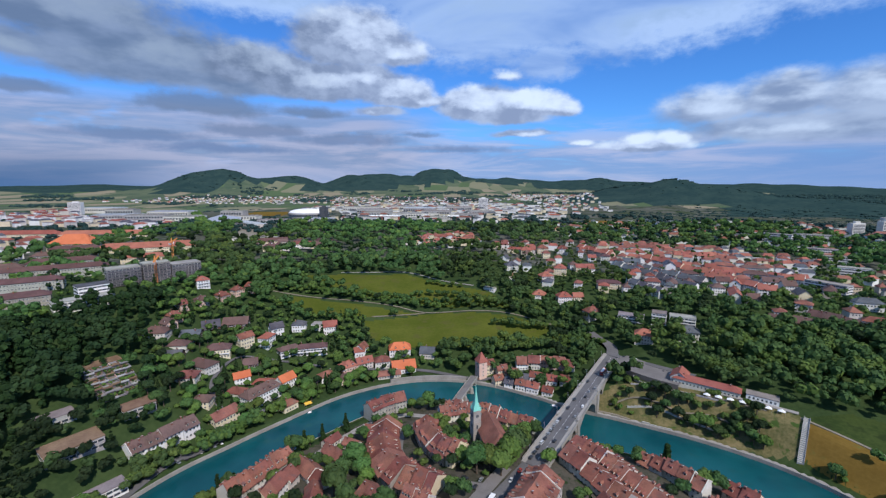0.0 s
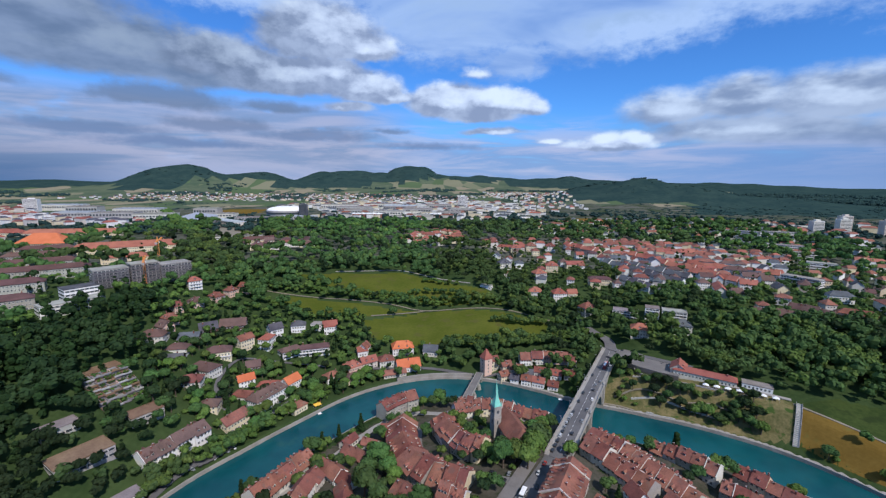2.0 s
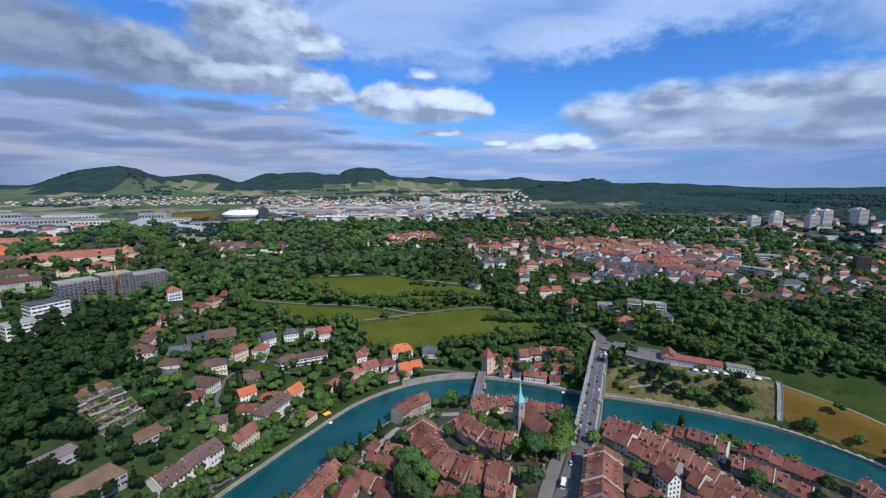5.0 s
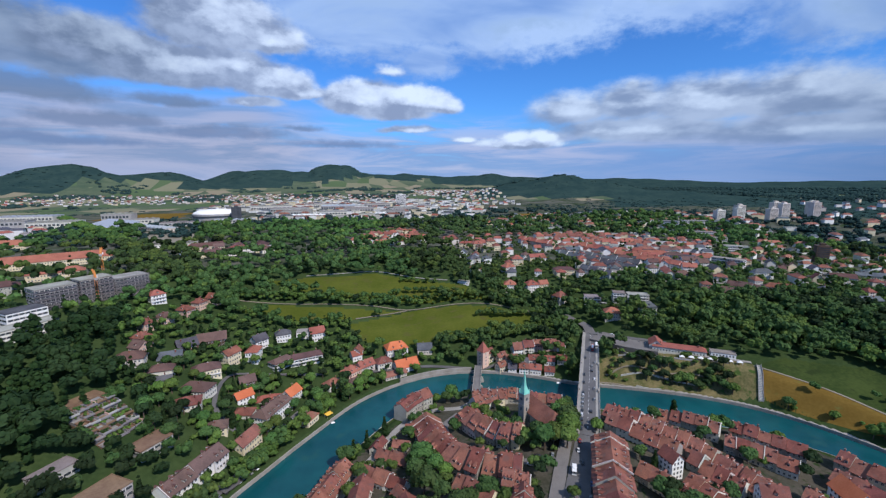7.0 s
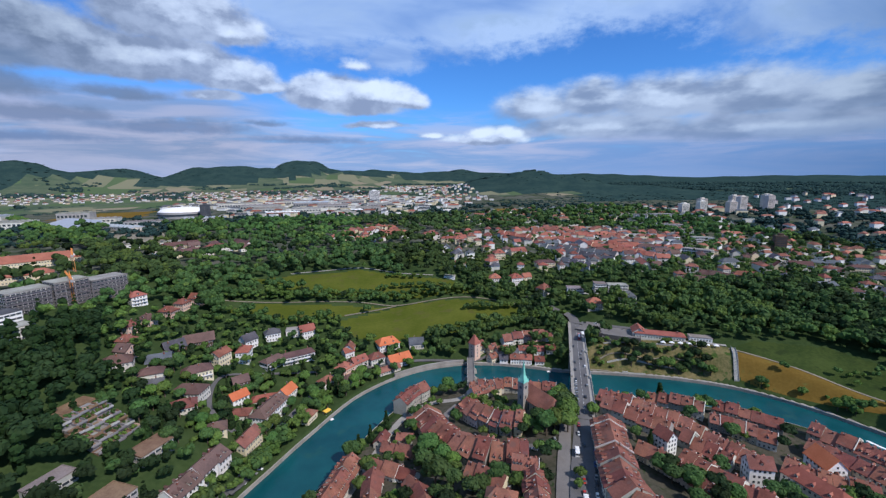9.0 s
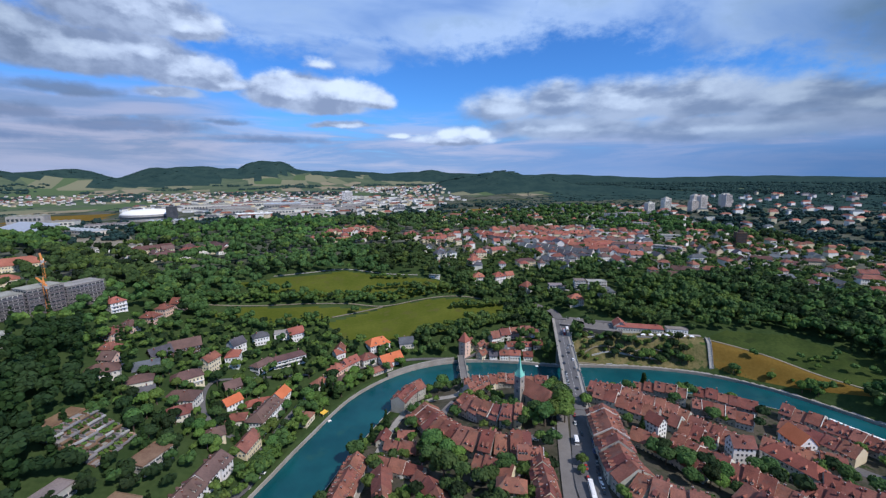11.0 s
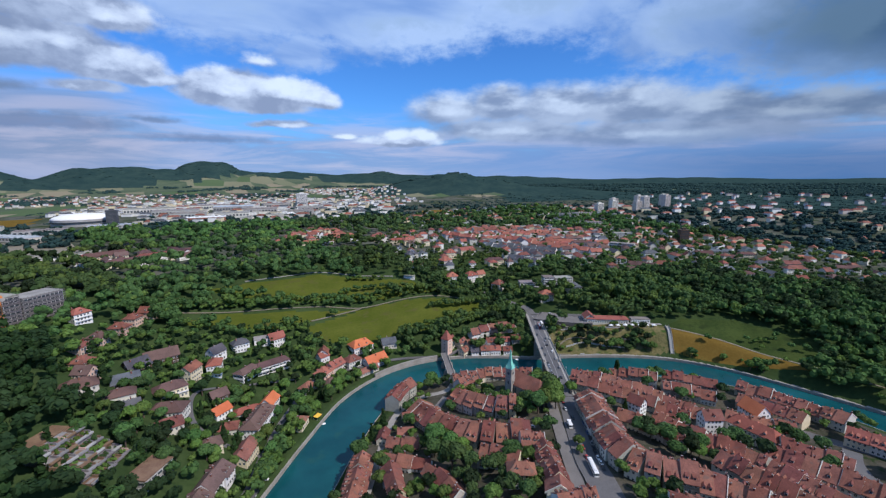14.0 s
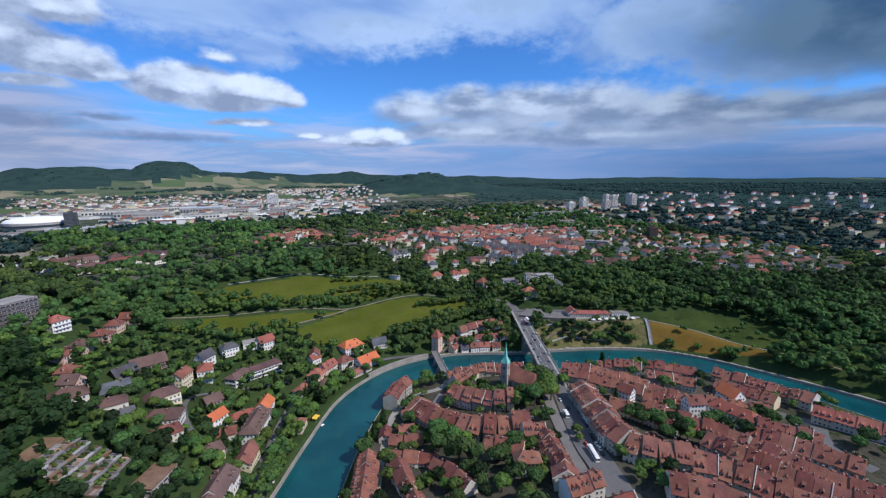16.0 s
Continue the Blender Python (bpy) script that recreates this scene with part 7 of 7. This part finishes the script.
def raise_woods():
    g = np.random.default_rng(9)
    for key in sorted(WOODS):
        rows = WOODS[key]
        blocks, slots = [], []
        zs = ground(np.array([w[0] for w in rows]), np.array([w[1] for w in rows]))
        for (x, y, k, s), z in zip(rows, zs):
            away = math.hypot(x, y)
            q = SPECIES[k].mid if away < 300 else SPECIES[k].lean if away < 560 else SPECIES[k].thin
            a = g.uniform(0, 6.28)
            c, sn = math.cos(a), math.sin(a)
            m = np.array([[c, sn, 0], [-sn, c, 0], [0, 0, 1]]) * s
            blocks.append(q @ m + np.array([x, y, z]))
            slots.append(np.full(len(q), (0, 0, 1, 1, 2, 2, 1, 3)[k]))
        ob = new("woodland", quads_data("woodland", np.concatenate(blocks), LEAF, LEAF_LIGHT, LEAF_DARK, LEAF_DEEP_SHADED, slots=np.concatenate(slots)))
        tagged(ob, "dense leafy green woodland and garden trees", "trees", "", "stuff")


raise_woods()


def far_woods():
    """Distant woods on the hills and between the suburbs: one lean clump for each group of trees."""
    g = np.random.default_rng(21)
    lump = crown(77, 11, 12, 0, 2, 12, 2.6, "round", True)
    dome = crown(78, 11, 13, 0, 2, 1, 0.5, "round", True)
    n = 22000
    r = 700 + 4100 * g.uniform(0, 1, n) ** 1.2
    a = np.radians(g.uniform(-52, 88, n))
    x, y = r * np.sin(a), r * np.cos(a)
    z = ground(x, y)
    rise = z - (84 + 40 * np.clip((r - 2400) / 2300, 0, 1))
    patch = np.array([noise.noise(Vector((u / 330, v / 330, 3))) for u, v in zip(x, y)])
    wave = np.sin(x / 130 + np.sin(y / 90)) + np.sin(y / 170 + 1)
    hilly = (rise > 24 + 8 * wave) & (r > 1300)
    hilly &= ~((r > 3300) & (x > -420) & (x < 900) & (rise < 78 + 24 * np.sin(x / 140)))
    hilly &= ~((r > 3000) & (np.abs(x + 1450) < 260) & (rise < 80))
    near = (r < 1500) & (g.uniform(0, 1, n) < 0.5 + 0.3 * (a > 0.6))
    plain = ((patch > 0.16 - 0.55 * np.clip((a - 0.35) / 0.5, 0, 1)) & (r < 3800)) | near
    ok = (hilly | plain) & ((r > 950) | (x > 772) | (y > 995))
    for (ux, uy, rad) in ((-860, 1290, 150), (-400, 1285, 90), (-60, 1330, 120), (440, 1105, 75), (-620, 1450, 90)):
        ok &= np.hypot(x - ux, y - uy) > rad
    x, y, z, r, hilly = x[ok], y[ok], z[ok], r[ok], hilly[ok]
    blocks = []
    for u, v, w, d, h in zip(x, y, z, r, hilly):
        t = g.uniform(0, 6.28)
        c, s = math.cos(t), math.sin(t)
        k = g.uniform(0.75, 1.25) * (1.0 + 0.7 * (d > 2400))
        blocks.append((dome if d > 2600 else lump) @ (np.array([[c, s, 0], [-s, c, 0], [0, 0, 0.24 if h and d > 2600 else 0.55 if h else 0.8]]) * k) + np.array([u, v, w - 2 - 6 * (d > 1400)]))
    # clumps share the ground's wood colour, distance haze included
    ob = new("far_woodland", quads_data("far_woodland", np.concatenate(blocks), WOOD_HAZE))
    tagged(ob, "distant woods on the hills, dark green with blue haze in the colour", "trees", "", "stuff")


far_woods()

# ---- vehicles ----
CAR_PAINTS = [surface("car paint " + n, c, tuple(min(1, v * 1.15) for v in c), 0.3, 0.5, 2.0, 0.3, gloss=0.5)
              for n, c in (("white", (0.70, 0.70, 0.70)), ("black", (0.02, 0.02, 0.022)), ("grey", (0.20, 0.21, 0.22)), ("silver", (0.45, 0.46, 0.47)), ("red", (0.35, 0.03, 0.02)), ("blue", (0.03, 0.07, 0.20)))]
RUBBER = surface("tyre rubber", (0.015, 0.015, 0.015), (0.03, 0.03, 0.03), 0.9, 1, 4, 0.3)
LAMP = surface("lamp glass", (0.6, 0.6, 0.55), (0.7, 0.7, 0.65), 0.2, 1, 4, 0.3)


def shell(stations, half, slot=0):
    """A body lofted along x from (x, low, high, half width) stations."""
    m = Mesh()
    for (x0, l0, h0, w0), (x1, l1, h1, w1) in zip(stations[:-1], stations[1:]):
        m.plinth([(x0, -w0, l0), (x1, -w1, l1), (x1, w1, l1), (x0, w0, l0)], [(x0, -w0 * 0.94, h0), (x1, -w1 * 0.94, h1), (x1, w1 * 0.94, h1), (x0, w0 * 0.94, h0)], slot)
    return m


def wheel_data(r=0.33, w=0.22):
    if ("wheel", r) not in ROW_CACHE:
        m = Mesh()
        ring = [(r * math.cos(k * math.pi / 6), r * math.sin(k * math.pi / 6)) for k in range(12)]
        m.plinth([(x, -w / 2, z) for x, z in ring], [(x, w / 2, z) for x, z in ring])
        ROW_CACHE["wheel", r] = m.data("wheel", RUBBER)
    return ROW_CACHE["wheel", r]


CARS = {}
def car(x, y, z, turn, paint, group):
    names = ("white", "black", "grey", "silver", "red", "blue")
    m = pose(x, y, z, 0, 0, turn)
    if paint in CARS:
        c = copy_thing(CARS[paint], m)
        return tagged(c, "", "", group)
    c = thing("car", "small parked %s car on the asphalt" % names[paint], "car", x, y, z, turn, group)
    part("body", shell([(-2.15, 0.35, 0.75, 0.80), (-1.9, 0.25, 0.92, 0.88), (0.9, 0.25, 0.90, 0.88), (1.9, 0.25, 0.78, 0.86), (2.15, 0.35, 0.62, 0.76)], 0).data("body", CAR_PAINTS[paint]), c)
    part("cabin", shell([(-1.75, 0.88, 1.10, 0.78), (-1.3, 0.88, 1.42, 0.76), (0.3, 0.88, 1.44, 0.76), (1.1, 0.86, 0.96, 0.78)], 0).data("cabin", GLASS), c, "dark glazed cabin")
    part("car_roof", shell([(-1.35, 1.40, 1.47, 0.70), (0.35, 1.40, 1.48, 0.70)], 0).data("car_roof", CAR_PAINTS[paint]), c)
    for i in (-1.3, 1.3):
        for j in (-0.8, 0.8):
            part("wheel", wheel_data(), c, "", pose(i, j, 0.33))
    CARS[paint] = c
    return c


def bus(x, y, z, turn, length, label, material):
    b = thing("bus", label, "bus", x, y, z, turn, "city buses")
    m = Mesh()
    m.box(-length / 2, -1.25, 0.4, length / 2, 1.25, 3.1)
    part("body", m.data("body", material), b)
    m = Mesh()
    m.box(-length / 2 - 0.03, -1.28, 1.5, length / 2 + 0.03, 1.28, 2.6)
    part("window_band", m.data("window_band", GLASS), b)
    m = Mesh()
    m.box(-length / 2 + 1, -0.9, 3.1, length / 2 - 2, 0.9, 3.35)
    part("roof_unit", m.data("roof_unit", WHITE), b)
    for i in (-length / 2 + 2, 0.5, length / 2 - 2.5):
        for j in (-1.15, 1.15):
            part("wheel", wheel_data(0.48, 0.3), b, "", pose(i, j, 0.48))


HIGH_TURN = math.degrees(math.atan2(HIGH_U[1], HIGH_U[0]))
gv = random.Random(3)
for k in range(15):
    s, w = 3 + k * 8.6 + gv.uniform(-2, 2), gv.choice((-4.2, -4.2, -1.9, 2.0, 4.3))
    p = along(HIGH_A, HIGH_U, s, w, 21.02)
    car(*p, HIGH_TURN + (180 if w < 0 else 0), gv.choice((0, 1, 1, 2, 3, 1)), "cars on the bridge")
for k in range(9):
    s = 2 + k * 6.0
    car(*along(HIGH_A, HIGH_U, s, -4.3, 21.02), HIGH_TURN, gv.choice((1, 1, 2, 3, 0)), "cars on the bridge")
bus(*along(HIGH_A, HIGH_U, 150, 2.2, 21.02), HIGH_TURN, 12, "red and white city bus crossing the bridge", CAR_PAINTS[4])
bus(*along(HIGH_A, HIGH_U, 158, 6.0, 21.2), HIGH_TURN, 9, "white city bus at the bridge head", CAR_PAINTS[0])


def road_height(x, y):
    return ground_at(x, y) + 0.16


STREET = spline([(54, 229), (33, 202), (8, 169), (-4, 149), (-36, 100)], 1.0)


def on_street(s, w):
    """A place on the main street, s metres down from the bridge, w to the right of its middle line as one looks up it."""
    k = min(int(s), len(STREET) - 2)
    p, u = STREET[k], STREET[k + 1] - STREET[k]
    u /= np.hypot(*u)
    x, y = p[0] - u[1] * w, p[1] + u[0] * w
    zs = [ground_at(p[0] - u[1] * q, p[1] + u[0] * q) for q in (-8, 0, 8)]
    return float(x), float(y), max(zs) + 0.14


STREET_TURN = math.degrees(math.atan2(-0.846, -0.533))
for k in range(16):
    car(*on_street(4 + k * 5.4, 5.6 + gv.uniform(-0.3, 0.3)), STREET_TURN + gv.uniform(-2, 2), gv.choice((1, 1, 2, 3, 0, 5)), "cars parked along the main street")
for k in range(7):
    car(*on_street(8 + k * 11, gv.choice((-4.5, -1))), STREET_TURN + gv.uniform(-2, 2), gv.choice((0, 1, 2, 3, 4)), "cars on the main street")
bus(*on_street(86, -1.0), STREET_TURN, 14, "long white articulated city bus on the main street", CAR_PAINTS[0])
bus(*on_street(40, -5.0), STREET_TURN, 7, "white delivery van on the main street", CAR_PAINTS[0])
# riverside road and car park of the outer bank
for k, (x, y) in enumerate(spline([(-171, 276), (-156, 313), (-138, 347), (-107, 388)], 11.0)):
    car(x + 1.6, y - 0.8, road_height(x, y) + 0.05, 60 + gv.uniform(-8, 8), gv.choice((0, 0, 3, 1, 2)), "cars by the riverside road")
ribbon("car_park", [(-179, 262), (-172, 270), (-164, 284)], 9, ASPHALT, "small asphalt car park by the river", category="car park")
for k in range(7):
    x, y = -182 + k * 2.9, 260 + k * 3.6
    car(x + 3, y - 2, road_height(x + 3, y - 2) + 0.1, -30, gv.choice((0, 3, 1, 2, 0)), "cars in the riverside car park")
for x, y, t in ((196, 352, 40), (199, 346, 40), (184, 380, 120), (177, 389, 60), (26, 225, 60), (22, 219, 60), (18, 213, 60), (30, 232, 60), (150, 84, 80), (158, 92, 30), (168, 94, 10), (-40, 322, 20), (5, 216, 140), (9, 219, 140), (13, 222, 140)):
    car(x, y, road_height(x, y) + 0.1, t, gv.choice((0, 3, 1, 2, 1)), "cars in the lanes")

# foaming weir across the river's mouth
def weir():
    m = Mesh()
    line = spline([(249, 166), (250, 150), (252, 134), (256, 120)], 2.0)
    r = random.Random(2)
    for p, q in zip(line[:-1], line[1:]):
        h = [r.uniform(0.15, 0.5) for _ in range(2)]
        m.plinth([(p[0] - 1.6, p[1], -0.5), (p[0] + 1.8, p[1], -0.5), (q[0] + 1.8, q[1], -0.5), (q[0] - 1.6, q[1], -0.5)],
                 [(p[0] - 1.2, p[1], h[0]), (p[0] + 1.2, p[1], 0.1), (q[0] + 1.2, q[1], 0.1), (q[0] - 1.2, q[1], h[1])])
    tagged(new("weir", m.data("weir", CANVAS)), "line of white foam along a low river weir", "weir", "", "structure")


weir()


def awning(x, y, turn):
    t = thing("awning", "yellow and orange canvas awning on the river terrace", "awning", x, y, ground_at(x, y), turn)
    m = Mesh()
    m.plinth([(-3, -2, 2.3), (3, -2, 2.3), (3, 2, 2.9), (-3, 2, 2.9)], [(-3, -2, 2.38), (3, -2, 2.38), (3, 2, 2.98), (-3, 2, 2.98)])
    part("canopy", m.data("canopy", AWNING), t)
    for i in (-2.8, 2.8):
        for j in (-1.8, 1.8):
            m = Mesh()
            m.box(i - 0.05, j - 0.05, -0.3, i + 0.05, j + 0.05, 2.5 if j < 0 else 2.85)
            part("pole", m.data("pole", METAL), t)


awning(-115, 333, 40)


def street_lamp(x, y, z):
    l = thing("street_lamp", "slim grey street lamp on the bridge footway", "street lamp", x, y, z, HIGH_TURN, "bridge lamps")
    m = Mesh()
    m.box(-0.07, -0.07, -0.1, 0.07, 0.07, 7.0)
    part("pole", m.data("pole", METAL), l)
    m = Mesh()
    m.box(-0.12, -0.25, 6.9, 0.12, 0.9, 7.05)
    part("lamp_head", m.data("lamp_head", METAL), l)


for k in range(8):
    for w in (-7.6, 7.6):
        street_lamp(*along(HIGH_A, HIGH_U, 8 + k * 25, w, 21.1))


def deck_shrubs():
    """Shrubs in the beds of the stepped flats."""
    flats = [o for o in scene.objects if o.name == "terrace_flats"][0]
    g = np.random.default_rng(4)
    for k in range(6):
        rows = []
        for i in range(24):
            q = SPECIES[6].lean * g.uniform(0.28, 0.5)
            rows.append(q + np.array([g.uniform(-13, 13), k * 5.5 + g.uniform(0.6, 5.0), (k + 1) * 2.7 + 0.1]))
        ob = part("shrubs", quads_data("shrubs", np.concatenate(rows), LEAF if k % 2 else LEAF_LIGHT), flats, "green balcony shrubs")
        tagged(ob, "", "", "", "stuff")


deck_shrubs()
